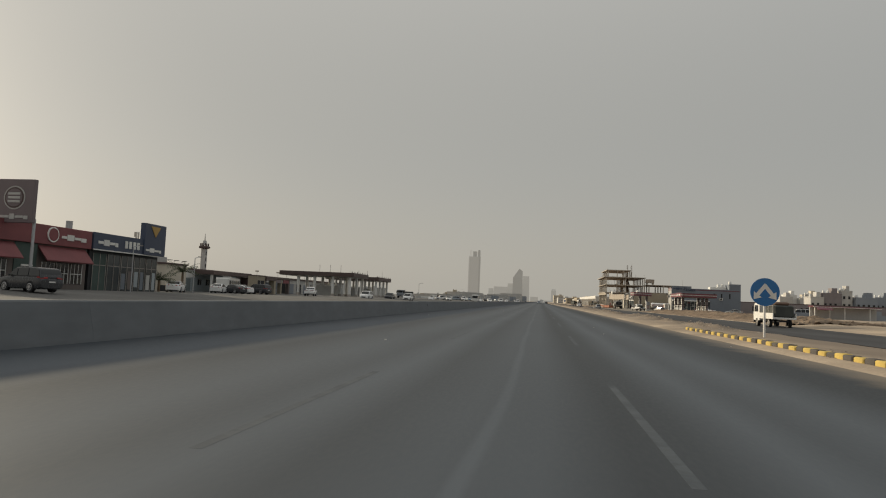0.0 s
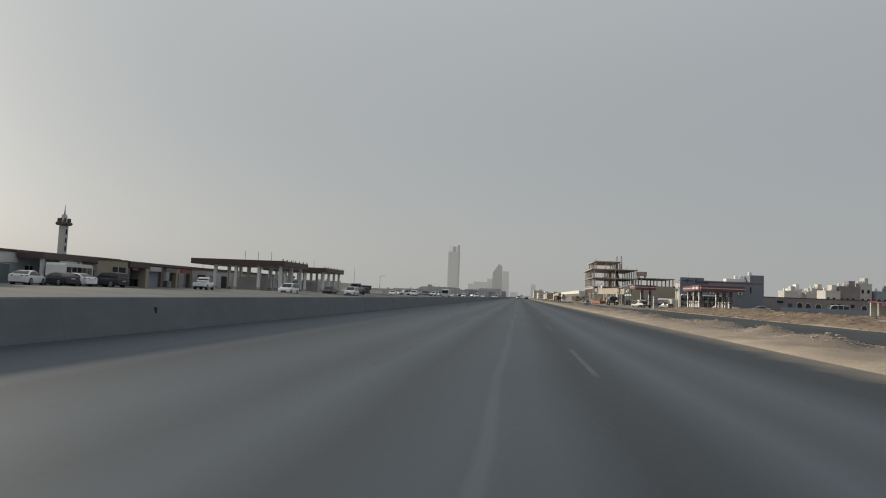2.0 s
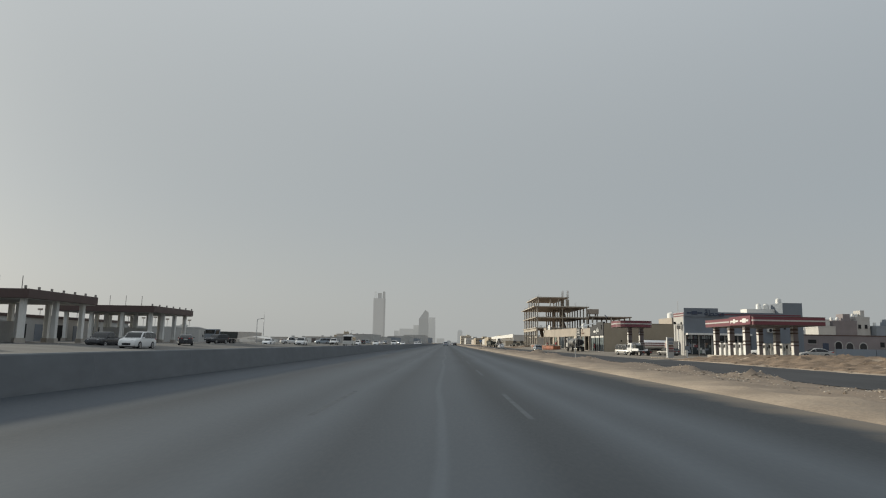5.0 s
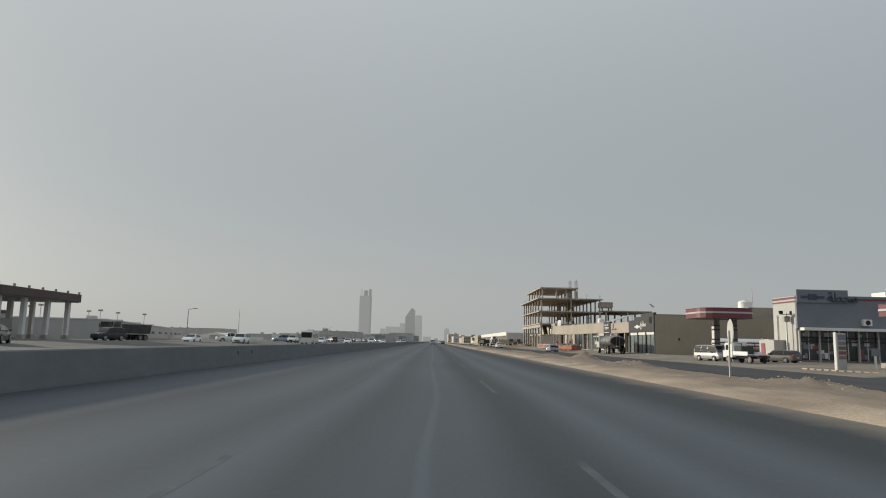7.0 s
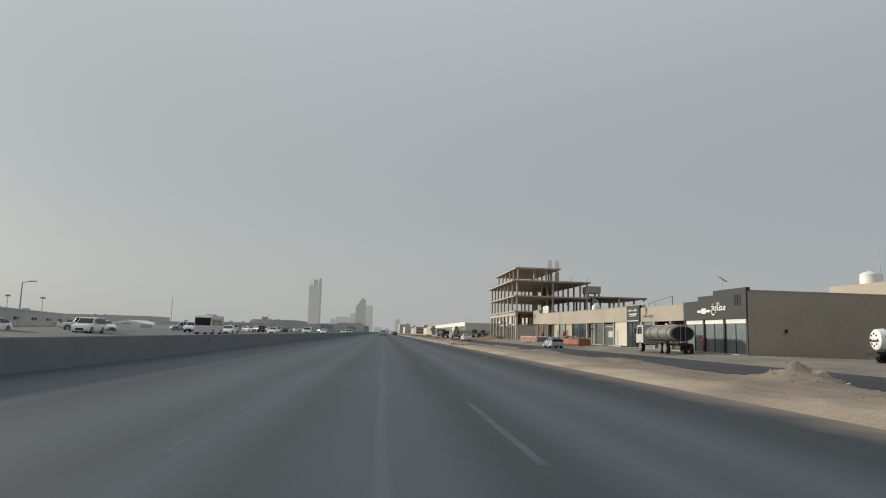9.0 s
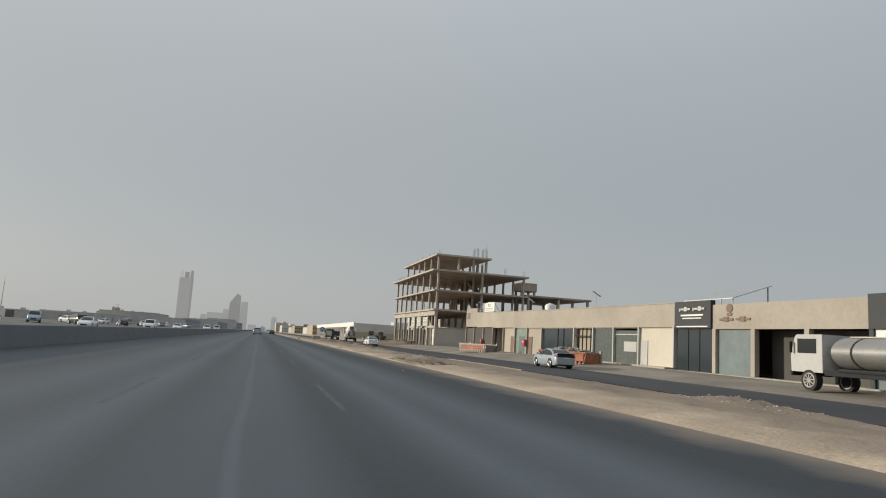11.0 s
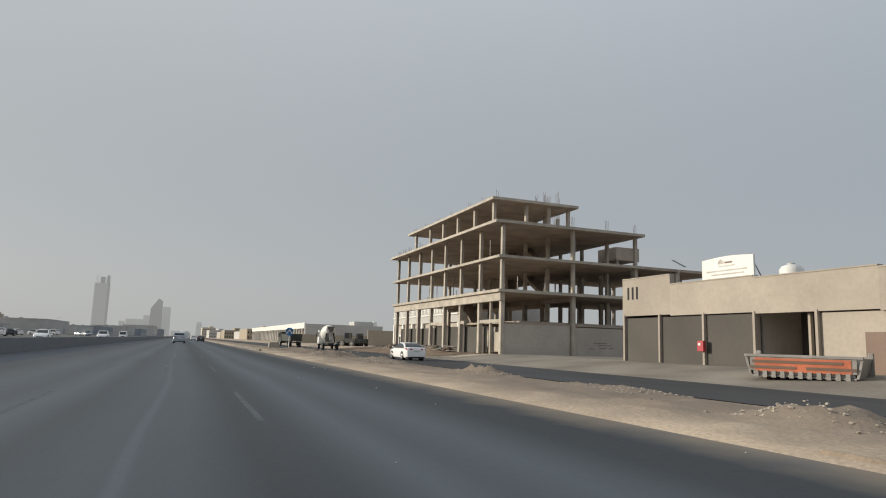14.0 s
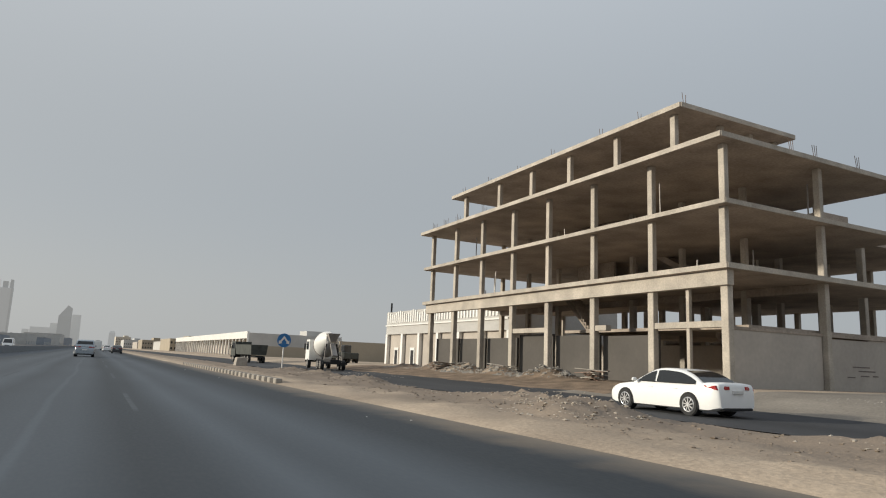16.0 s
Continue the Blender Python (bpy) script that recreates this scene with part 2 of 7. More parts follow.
KERB = mat("bare_kerb", (0.33, 0.3, 0.26), 0.9, 0.2, 2.0, 0.3)
SIGNBLUE = mat("blue_sign_sheet", (0.02, 0.14, 0.36), 0.4, 0.04, 1.0, 0.0)
NAVY = mat("navy_fascia", (0.045, 0.06, 0.1), 0.5, 0.08, 0.6, 0.03)
GOLD = mat("gold_shape", (0.42, 0.26, 0.07), 0.5, 0.05, 1.0, 0.0)
LANE = mat("worn_lane_paint", (0.08, 0.091, 0.102), 0.8, 0.2, 1.6, 0.03, fine=8, c2=(0.058, 0.068, 0.08))
RIM = mat("alloy_rim", (0.55, 0.55, 0.56), 0.3, 0.05, 3.0, 0.0, metal=0.8)
LAMP_R = mat("red_lens", (0.35, 0.02, 0.02), 0.25, 0.05, 3.0, 0.0)
LAMP_W = mat("clear_lens", (0.7, 0.7, 0.7), 0.15, 0.03, 3.0, 0.0)
LEAF = mat("dusty_leaf", (0.06, 0.075, 0.035), 0.8, 0.3, 3.0, 0.2)
BARK = mat("palm_bark", (0.16, 0.12, 0.08), 0.9, 0.2, 3.0, 0.4)
PANEL = mat("solar_panel", (0.03, 0.035, 0.05), 0.25, 0.1, 3.0, 0.0)
TARP = mat("dusty_cargo", (0.05, 0.055, 0.05), 0.8, 0.25, 1.5, 0.2)


def glass(name, tint, rough=0.06):
    m = mat(name, tint, rough, 0.06, 0.4, 0.0)
    m.node_tree.nodes["Principled BSDF"].inputs["Specular IOR Level"].default_value = 0.5
    return m


GLASS = glass("tinted_car_glass", (0.018, 0.02, 0.022))
SHOPGLASS = glass("dark_shop_glass", (0.035, 0.045, 0.05))
MINT = mat("pale_mint_glass", (0.24, 0.29, 0.25), 0.25, 0.06, 0.5, 0.0, fine=5)
GREENGLASS = mat("whitewashed_green_glass", (0.1, 0.114, 0.104), 0.25, 0.05, 0.5, 0.0, fine=5)
PALEGLASS = mat("pale_shop_glass", (0.17, 0.2, 0.2), 0.15, 0.08, 0.5, 0.0, fine=4)

for m in (ASPHALT, SERVICE, APRON, SAND, EARTH, FORECOURT, BARRIER, LANE):
    m.node_tree.nodes["Principled BSDF"].inputs["Specular IOR Level"].default_value = 0.2


# ---- mesh helpers ----
class Geo:
    """Collects the points and faces of one part."""

    def __init__(self):
        self.v, self.f = [], []

    def box(self, x0, x1, y0, y1, z0, z1, turn=None):
        i = len(self.v)
        pts = [(x, y, z) for z in (z0, z1) for x, y in ((x0, y0), (x1, y0), (x1, y1), (x0, y1))]
        if turn:
            pts = [tuple(turn @ Vector(p)) for p in pts]
        self.v += pts
        self.f += [(i + 3, i + 2, i + 1, i), (i + 4, i + 5, i + 6, i + 7)] + [(i + k, i + (k + 1) % 4, i + 4 + (k + 1) % 4, i + 4 + k) for k in range(4)]
        return self

    def slab(self, x0, x1, y0, y1, z0, z1, c=0.03):
        """A box with its edges worn off."""
        i = len(self.v)
        for z, k in ((z0, c), (z0 + c, 0), (z1 - c, 0), (z1, c)):
            a, b, d, g = x0 + k, x1 - k, y0 + k, y1 - k
            self.v += [(a + c, d, z), (b - c, d, z), (b, d + c, z), (b, g - c, z), (b - c, g, z), (a + c, g, z), (a, g - c, z), (a, d + c, z)]
        for r in range(3):
            self.f += [(i + r * 8 + k, i + r * 8 + (k + 1) % 8, i + r * 8 + 8 + (k + 1) % 8, i + r * 8 + 8 + k) for k in range(8)]
        self.f += [tuple(i + 7 - k for k in range(8)), tuple(i + 24 + k for k in range(8))]
        return self

    def tube(self, p, q, r0, r1=None, n=10):
        r1 = r0 if r1 is None else r1
        p, q = Vector(p), Vector(q)
        u = (q - p).normalized()
        a = u.orthogonal().normalized()
        b = u.cross(a)
        i = len(self.v)
        for c, r in ((p, r0), (q, r1)):
            self.v += [tuple(c + r * (math.cos(t) * a + math.sin(t) * b)) for t in (2 * math.pi * k / n for k in range(n))]
        self.f += [(i + k, i + (k + 1) % n, i + n + (k + 1) % n, i + n + k) for k in range(n)]
        self.f += [tuple(i + n - 1 - k for k in range(n)), tuple(i + n + k for k in range(n))]
        return self

    def loft(self, rings):
        i, n = len(self.v), len(rings[0])
        for r in rings:
            self.v += [tuple(p) for p in r]
        for j in range(len(rings) - 1):
            self.f += [(i + j * n + k, i + j * n + (k + 1) % n, i + (j + 1) * n + (k + 1) % n, i + (j + 1) * n + k) for k in range(n)]
        self.f += [tuple(i + n - 1 - k for k in range(n)), tuple(i + (len(rings) - 1) * n + k for k in range(n))]
        return self

    def prism(self, outline, axis, a, b):
        """An outline of (u, w) pushed from a to b along an axis: 'y' takes (x, z), 'x' takes (y, z), 'z' takes (x, y)."""
        put = {"x": lambda u, w, d: (d, u, w), "y": lambda u, w, d: (u, d, w), "z": lambda u, w, d: (u, w, d)}[axis]
        return self.loft([[put(u, w, a) for u, w in outline], [put(u, w, b) for u, w in outline]])

    def rock(self, x, y, z, r, flat=0.7):
        i = len(self.v)
        t = random.random() * 6
        ring = [(math.cos(t + k * 1.257), math.sin(t + k * 1.257)) for k in range(5)]
        for h, w in ((-0.5, 0.75), (0.25, 1.0)):
            for c, s in ring:
                g = w * r * random.uniform(0.7, 1.25)
                self.v.append((x + c * g, y + s * g, z + flat * r * h * random.uniform(0.7, 1.3)))
        self.v.append((x + r * random.uniform(-0.3, 0.3), y + r * random.uniform(-0.3, 0.3), z + flat * r * random.uniform(0.6, 1.0)))
        self.f += [tuple(i + 4 - k for k in range(5))]
        self.f += [(i + k, i + (k + 1) % 5, i + 5 + (k + 1) % 5, i + 5 + k) for k in range(5)]
        self.f += [(i + 5 + k, i + 5 + (k + 1) % 5, i + 10) for k in range(5)]
        return self


def mesh(name, geo, material, smooth=False):
    me = bpy.data.meshes.new(name)
    me.from_pydata(geo.v, [], geo.f)
    bm = bmesh.new()
    bm.from_mesh(me)
    bmesh.ops.recalc_face_normals(bm, faces=bm.faces)
    bm.to_mesh(me)
    bm.free()
    me.materials.append(material)
    if smooth:
        me.shade_smooth()
        me.set_sharp_from_angle(angle=radians(38))
    return me


def part(name, geo, material, parent, label="", smooth=False):
    ob = new(name, mesh(name, geo, material, smooth))
    ob.parent = parent
    if label:
        tagged(ob, label)
    return ob


def thing(name, label, category, m=None, group="", kind=""):
    ob = new(name)
    ob.empty_display_size = 0.3
    if m is not None:
        ob.matrix_basis = m
    return tagged(ob, label, category, group, kind)


def bars(parent, at, along, length, h, material, seed, words=2):
    """Sign lettering that is not spelled out: plain raised bars of its size and colour, along 'x' or 'y'."""
    rnd = random.Random(seed)
    at = Vector(at)
    gap = 0.08 * length
    wide = (length - gap * (words - 1)) / words
    for w in range(words):
        g, u, end = Geo(), w * (wide + gap), w * (wide + gap) + wide

        def put(a, b, z0, z1):
            if along == "x":
                g.box(at.x + a, at.x + b, at.y - 0.03, at.y + 0.03, at.z + z0 * h, at.z + z1 * h)
            else:
                g.box(at.x - 0.03, at.x + 0.03, at.y + a, at.y + b, at.z + z0 * h, at.z + z1 * h)
        k = 0
        while u < end - 0.2 * h:
            d = min(end - u, rnd.uniform(0.7, 1.3) * h)
            put(u, u + d - 0.07 * h, 0.28 - 0.16 * (k % 2), 0.56 + 0.2 * (k % 3 == 1))
            u, k = u + d, k + 1
        part("lettering_bar", g, material, parent)


def lettering(parent, text, at, turn, h, material):
    """A word in raised letters, its lower left corner at a place on a wall, h high, turned about z."""
    curve = bpy.data.curves.new("lettering", "FONT")
    curve.body, curve.extrude, curve.offset, curve.resolution_u = text, 0.04, 0.012, 3
    ob = new("lettering", curve)
    me = bpy.data.meshes.new_from_object(ob.evaluated_get(bpy.context.evaluated_depsgraph_get()))
    bpy.data.objects.remove(ob)
    xs, ys = [v.co.x for v in me.vertices], [v.co.y for v in me.vertices]
    k = h / (max(ys) - min(ys))
    me.transform(Matrix.Scale(k, 4) @ Matrix.Translation((-min(xs), -min(ys), 0)))
    me.name = "lettering"
    me.materials.append(material)
    ob = new("lettering", me)
    ob.parent, ob.matrix_basis = parent, pose(*at, 90, 0, turn)
    return ob


def setting(name, geo, material, label, category, kind="structure", smooth=False):
    return tagged(new(name, mesh(name, geo, material, smooth)), label, category, "", kind)


# ---- the lie of the land ----
def ease(a, b, t):
    t = min(1, max(0, t))
    t = t * t * (3 - 2 * t)
    return a + (b - a) * t


HEAPS = [(13.2, 181, 0.55, 1.3), (12.8, 166, 0.25, 1.6), (9.6, 236.9, 0.2, 0.9), (8.9, 238.6, 0.14, 0.9), (9.8, 242.0, 0.16, 1.0), (9.3, 249.9, 0.22, 1.0), (9.9, 247.6, 0.14, 1.0), (9.5, 256.4, 0.2, 0.9), (10.2, 263.2, 0.26, 1.0), (11.8, 280.0, 0.3, 1.2), (12.6, 272.0, 0.15, 1.2), (13.1, 214, 0.22, 1.4), (13.3, 196, 0.2, 2.0),
         (11.6, 292.6, 0.2, 1.1), (12.9, 299, 0.25, 1.3), (11.0, 305.8, 0.4, 1.3), (9.7, 305.0, 0.22, 0.9), (13.0, 309.4, 0.25, 1.2), (13.3, 312, 0.25, 2.2), 
         (10.2, 82, 0.28, 1.1), (9.9, 87, 0.26, 1.0), (10.3, 94, 0.3, 1.2), (11.2, 102, 0.26, 1.3), (11.6, 112, 0.26, 1.2), (12.0, 120, 0.24, 1.2), (11.2, 74, 0.2, 1.2), (10.3, 54.5, 0.32, 1.2), (10.6, 60.0, 0.34, 1.2), (10.8, 68.0, 0.32, 1.3), (9.8, 45.5, 0.24, 1.0), (10.0, 37.5, 0.3, 1.0), (10.9, 35.6, 0.24, 0.9),
         (13.3, 130, 0.2, 1.6), (12.7, 146, 0.25, 1.4), (13.1, 326, 0.3, 1.5), (13.8, 335, 0.35, 1.6), (14.0, 342, 0.3, 2.0), (28.6, 331, 0.7, 1.6), (28.4, 337, 0.6, 1.5), (29.0, 343.5, 0.7, 1.4), (29.2, 349, 0.6, 1.4), (28.6, 354, 0.4, 1.5)]


def pad(y):
    """Height of the made ground in front of the buildings; the station's yard lies lower."""
    return ease(0.05, 0.34, (y - 225) / 60) - 0.2 * (ease(0, 1, (y - 158) / 8) - ease(0, 1, (y - 198) / 14))


def land(x, y):
    if x < -9.2:
        base = ease(-0.05, 0.05, (-x - 24) / 8) if x < -24 else -0.05
        return base + (0.25 if x < -38 else ease(0, 0.25, (-x - 32) / 6))
    if x <= 6.6:
        return -0.06
    if x <= 7.6:
        return ease(-0.012, 0.07, (x - 6.6) / 0.8)
    settle = max(0.0, min(1.0, (15.0 - x) / 1.8)) if y < 325 else 1.0
    if y < 30:
        top = 0.12
    else:
        top = 0.09 + (0.08 * noise.noise((x * 0.7, y * 0.5, 0.0)) + 0.06 * noise.noise((x * 2.1, y * 1.7, 3.0)) + 0.045 * noise.noise((x * 4.3, y * 3.7, 6.0)) * min(1.0, max(0.0, x - 8.6))) * settle
    heap = 0.0
    for hx, hy, hh, hr in HEAPS:
        d = ((x - hx) ** 2 + ((y - hy) * 0.6) ** 2) / (hr * hr)
        if d < 5:
            heap += hh * math.exp(-d * 1.6) * (1 + 0.6 * noise.noise((x * 2.5, y * 2.5, 7.0)) + 0.5 * noise.noise((x * 5.5, y * 5.5, 2.0)))
    top += heap * settle
    if 228 < y < 236 and x < 12:            # shallow trench dug at the road edge
        dug = ease(0, 1, (y - 228.4) / 1.2) * ease(1, 0, (y - 235.0) / 0.3) * ease(0, 1, (x - 6.9) / 0.4) * ease(1, 0, (x - 9.0) / 1.8)
        top += dug * (-0.17 + 0.2 * noise.noise((x * 1.3, y * 1.1, 21.0)) + 0.16 * noise.noise((x * 3.1, y * 2.7, 23.0)))
    if x <= 15.0:
        return top - 0.24 * max(0, (x - 8.0) / 7.0) - (0.1 if y >= 34 else 0.12) * max(0, min(1, (x - 12.0) / 3))
    if x <= 21.5:
        return -0.28 + (top - 0.12 if y > 325 and x < 17 else 0) * 0.5
    p = pad(y)
    if 60 < y < 158:                      # loose earth beside the service road
        b = 0.36 * math.exp(-((x - 30 - 4 * noise.noise((0, y * 0.05, 1))) / 4.5) ** 2) * min(1, (158 - y) / 12, (y - 60) / 12)
        p += b * (1.3 + 0.9 * noise.noise((x * 0.35, y * 0.3, 5.0)) + 0.35 * noise.noise((x * 1.1, y * 0.9, 8.0))) + 0.1 * noise.noise((x * 0.9, y * 0.9, 2.0))
    if y > 316:
        p += 0.05 * noise.noise((x * 0.8, y * 0.8, 4.0)) - 0.1 + heap
    return ease(-0.28, p, (x - 21.5) / 7.5)


def sheet(name, xs, ys, lift, material, label, category, kind="structure"):
    geo = Geo()
    geo.v = [(x, y, land(x, y) + lift) for y in ys for x in xs]
    w = len(xs)
    geo.f = [(j * w + i, j * w + i + 1, (j + 1) * w + i + 1, (j + 1) * w + i) for j in range(len(ys) - 1) for i in range(w - 1)]
    return setting(name, geo, material, label, category, kind, True)


def span(a, b, step):
    n = max(1, round((b - a) / step))
    return [a + (b - a) * k / n for k in range(n)]


gx = [-4500, -1500, -500, -200, -120, -80, -60, -45, -38, -35, -32, -28, -24, -16, -9.3, -9.1, 0, 6.2] + span(6.6, 16, 0.25) + span(16, 40, 1.0) + [40, 50, 60, 80, 120, 200, 500, 1500, 4500]
gy = [-400, -150, -60, -40] + span(-30, 60, 0.6) + span(60, 345, 0.33) + span(345, 420, 3) + [420, 450, 500, 600, 800, 1200, 2000, 3200, 4950]
sheet("ground", gx, gy, 0.0, SAND, "pale brown desert sand and loose earth", "ground")
geo = Geo()
ys = span(64, 157, 0.4)
for y in ys:
    b = 24.2 + (19.8 + 7 * noise.noise((y * 0.06, 4.0, 1.0))) * max(0.08, min(1, (y - 63) / 9, (158 - y) / 9)) ** 0.5
    for k in range(41):
        x = 24.2 + 0.8 * noise.noise((y * 0.3, 1.0, 5.0)) + (b - 24.2) * k / 40
        rough = 0.2 * noise.noise((x * 1.5, y * 1.2, 11.0)) + 0.26 * noise.noise((x * 3.3, y * 2.6, 15.0))
        geo.v.append((x, y, land(x, y) + (0.08 + rough * min(1, k / 5) if 0 < k < 40 else -0.05)))
geo.f = [(j * 41 + i, j * 41 + i + 1, j * 41 + i + 42, j * 41 + i + 41) for j in range(len(ys) - 1) for i in range(40)]
setting("ground_spoil", geo, EARTH, "orange-brown spoil heaped beside the service road", "soil", "structure", True)
geo = Geo()
ys = span(319, 366, 0.7)
for y in ys:
    a = 23.0 + 0.9 * noise.noise((y * 0.25, 3.0, 3.0))
    for k in range(17):
        x = a + (31.4 - a) * k / 16
        geo.v.append((x, y, land(x, y) + (0.05 if 0 < k else -0.05)))
geo.f = [(j * 17 + i, j * 17 + i + 1, j * 17 + i + 18, j * 17 + i + 17) for j in range(len(ys) - 1) for i in range(16)]
setting("ground_site", geo, EARTH, "trampled reddish earth in front of the building site", "soil", "structure", True)
sheet("road_service", [14.85, 15.05, 15.3, 17, 20, 21.5, 22.0, 22.8, 23.6], span(-60, 420, 0.75) + span(420, 1200, 6) + [1200], 0.02, SERVICE, "dark asphalt service road with dusty edges", "road")
sheet("pavement_apron", [22.4, 24, 26, 28, 29.2, 33, 48, 70], span(158, 322, 3) + [322], 0.025, APRON, "dusty grey forecourt paving in front of shops", "pavement")
geo = Geo()
geo.v = [(x, y, 0.0) for y in span(-120, 2600, 20) + [2600] for x in (-8.6, -4, 0, 4, 6.75)]
geo.f = [(j * 5 + i, j * 5 + i + 1, j * 5 + i + 6, j * 5 + i + 5) for j in range(len(geo.v) // 5 - 1) for i in range(4)]
setting("road_highway", geo, ASPHALT, "worn grey asphalt highway with pale wheel bands", "road")
geo = Geo()
geo.v = [(x, y, 0.005) for y in span(-120, 2600, 20) + [2600] for x in (-25.5, -20, -15, -9.9)]
geo.f = [(j * 4 + i, j * 4 + i + 1, j * 4 + i + 5, j * 4 + i + 4) for j in range(len(geo.v) // 4 - 1) for i in range(3)]
setting("road_opposite", geo, SERVICE, "opposite carriageway of grey asphalt behind the barrier", "road")
geo = Geo()
geo.v = [(x, y, land(x, y) + 0.03) for y in span(-120, 1200, 15) + [1200] for x in (-75, -60, -48, -38, -32, -25.6)]
geo.f = [(j * 6 + i, j * 6 + i + 1, j * 6 + i + 7, j * 6 + i + 6) for j in range(len(geo.v) // 6 - 1) for i in range(5)]
setting("pavement_forecourt", geo, FORECOURT, "grey paved forecourts of the roadside businesses", "pavement")

# worn lane dashes
dash = mesh("lane_dash", Geo().box(-0.05, 0.05, 0, 5.3, -0.01, 0.0009), LANE)
for lane_x in (-2.2, 1.25):
    for k in range(40):
        ob = new("lane_dash", dash)
        ob.location = (lane_x, -29.3 + 14.0 * k, 0.0)
        tagged(ob, "worn faded white lane dash on the asphalt", "lane marking", "lane dashes", "structure")

# central concrete barrier, cast in long units
profile = [(-0.3, 0.0), (-0.29, 0.06), (-0.13, 0.77), (-0.1, 0.8), (0.1, 0.8), (0.13, 0.77), (0.29, 0.06), (0.3, 0.0)]
unit = mesh("barrier_unit", Geo().prism([(x * 1.0, z) for x, z in profile], "y", 0.002, 5.998), BARRIER)
barrier = thing("concrete_barrier", "stained grey concrete median barrier in long units", "barrier", kind="structure")
for k in range(110):
    ob = new("barrier_unit", unit)
    ob.location, ob.parent = (-8.62, -60 + 6 * k, 0), barrier
far = Geo().prism(profile, "y", 600, 2600)
ob = part("barrier_run", far, BARRIER, barrier)
ob.location = (-8.62, 0, 0)
for y in (45.2, 74.7, 94.1, 151.6, 153.7, 192.9):     # drain slots and stains at the foot
    slot = part("drain_slot", Geo().box(-0.03, 0.03, -0.04, 0.04, 0.42, 0.56), DARK, barrier)
    slot.location = (-8.44, y, 0)


# ---- vehicles ----
def wheels(car, W, ys, r, wide=0.22, rim=RIM):
    tyre = Geo().tube((-wide / 2, 0, 0), (wide / 2, 0, 0), r, n=20)
    turn = [(math.cos(a), math.sin(a)) for a in (2 * math.pi * k / 20 for k in range(20))]
    hub, w0 = Geo(), wide / 2
    hub.loft([[(x, c * r * k, q * r * k) for c, q in turn] for x, k in ((-w0 - 0.004, 0.6), (-w0 - 0.014, 0.66), (-w0 - 0.004, 0.72), (w0 + 0.004, 0.72), (w0 + 0.014, 0.66), (w0 + 0.004, 0.6))])
    well, cap = Geo().tube((-w0 - 0.008, 0, 0), (w0 + 0.008, 0, 0), r * 0.6, n=20), Geo()
    for k in range(9):
        cap.box(-0.01, 0.01, -r * 0.045, r * 0.045, r * 0.08, r * 0.62, Matrix.Rotation(k * 0.698, 4, "X"))
    cap.tube((-0.015, 0, 0), (0.015, 0, 0), r * 0.14, n=10)
    tm, hm, cm = mesh("wheel", tyre, TYRE, True), mesh("rim", hub, rim, True), mesh("spoke", cap, rim)
    # dark disc paints the shade seen between the spokes
    wm = mesh("wheel_well", well, DARK)
    for y in ys:
        for s in (-1, 1):
            w = new("wheel", tm)
            w.parent, w.location = car, (s * (W / 2 - wide / 2 + 0.015), y, r)
            h = new("rim", hm)
            h.parent = w
            d = new("wheel_well", wm)
            d.parent = w
            c = new("spoke", cm)
            c.parent, c.location = w, (s * (wide / 2 + 0.012), 0, 0)


STYLES = {
    # hood and belt line (y, z, width), then window base front/rear, roof front/rear, roof width
    "sedan": ([(0.5, 0.36, 0.7), (0.49, 0.44, 0.82), (0.455, 0.51, 0.92), (0.4, 0.58, 0.97), (0.3, 0.625, 0.99), (0.22, 0.648, 1.0), (0.0, 0.665, 1.0), (-0.25, 0.69, 1.0), (-0.38, 0.715, 0.985), (-0.455, 0.72, 0.95), (-0.49, 0.7, 0.88), (-0.5, 0.5, 0.82)], (0.225, -0.395, 0.05, -0.19), 0.72),
    "suv": ([(0.5, 0.36, 0.8), (0.485, 0.48, 0.9), (0.42, 0.58, 0.97), (0.25, 0.62, 1.0), (0.0, 0.63, 1.0), (-0.3, 0.64, 1.0), (-0.46, 0.64, 0.97), (-0.5, 0.5, 0.9)], (0.25, -0.49, 0.11, -0.42), 0.82),
    "pickup": ([(0.5, 0.38, 0.8), (0.485, 0.5, 0.9), (0.42, 0.6, 0.97), (0.25, 0.63, 1.0), (0.0, 0.64, 1.0), (-0.13, 0.64, 1.0), (-0.15, 0.62, 1.0), (-0.46, 0.62, 0.98), (-0.5, 0.56, 0.95)], (0.25, -0.14, 0.12, -0.09), 0.82),
    "van": ([(0.5, 0.3, 0.86), (0.48, 0.42, 0.94), (0.42, 0.5, 0.98), (0.35, 0.52, 1.0), (0.0, 0.53, 1.0), (-0.46, 0.53, 1.0), (-0.5, 0.42, 0.96)], (0.44, -0.49, 0.27, -0.465), 0.84),
}


def soften(pts, steps=5, rounds=2):
    """Resample a line of tuples and round its corners."""
    out = []
    for p, q in zip(pts, pts[1:]):
        out += [tuple(u + (w - u) * k / steps for u, w in zip(p, q)) for k in range(steps)]
    out.append(pts[-1])
    for _ in range(rounds):
        out = [out[0]] + [tuple((u + 2 * v + w) / 4 for u, v, w in zip(a, b, c)) for a, b, c in zip(out, out[1:], out[2:])] + [out[-1]]
    return out


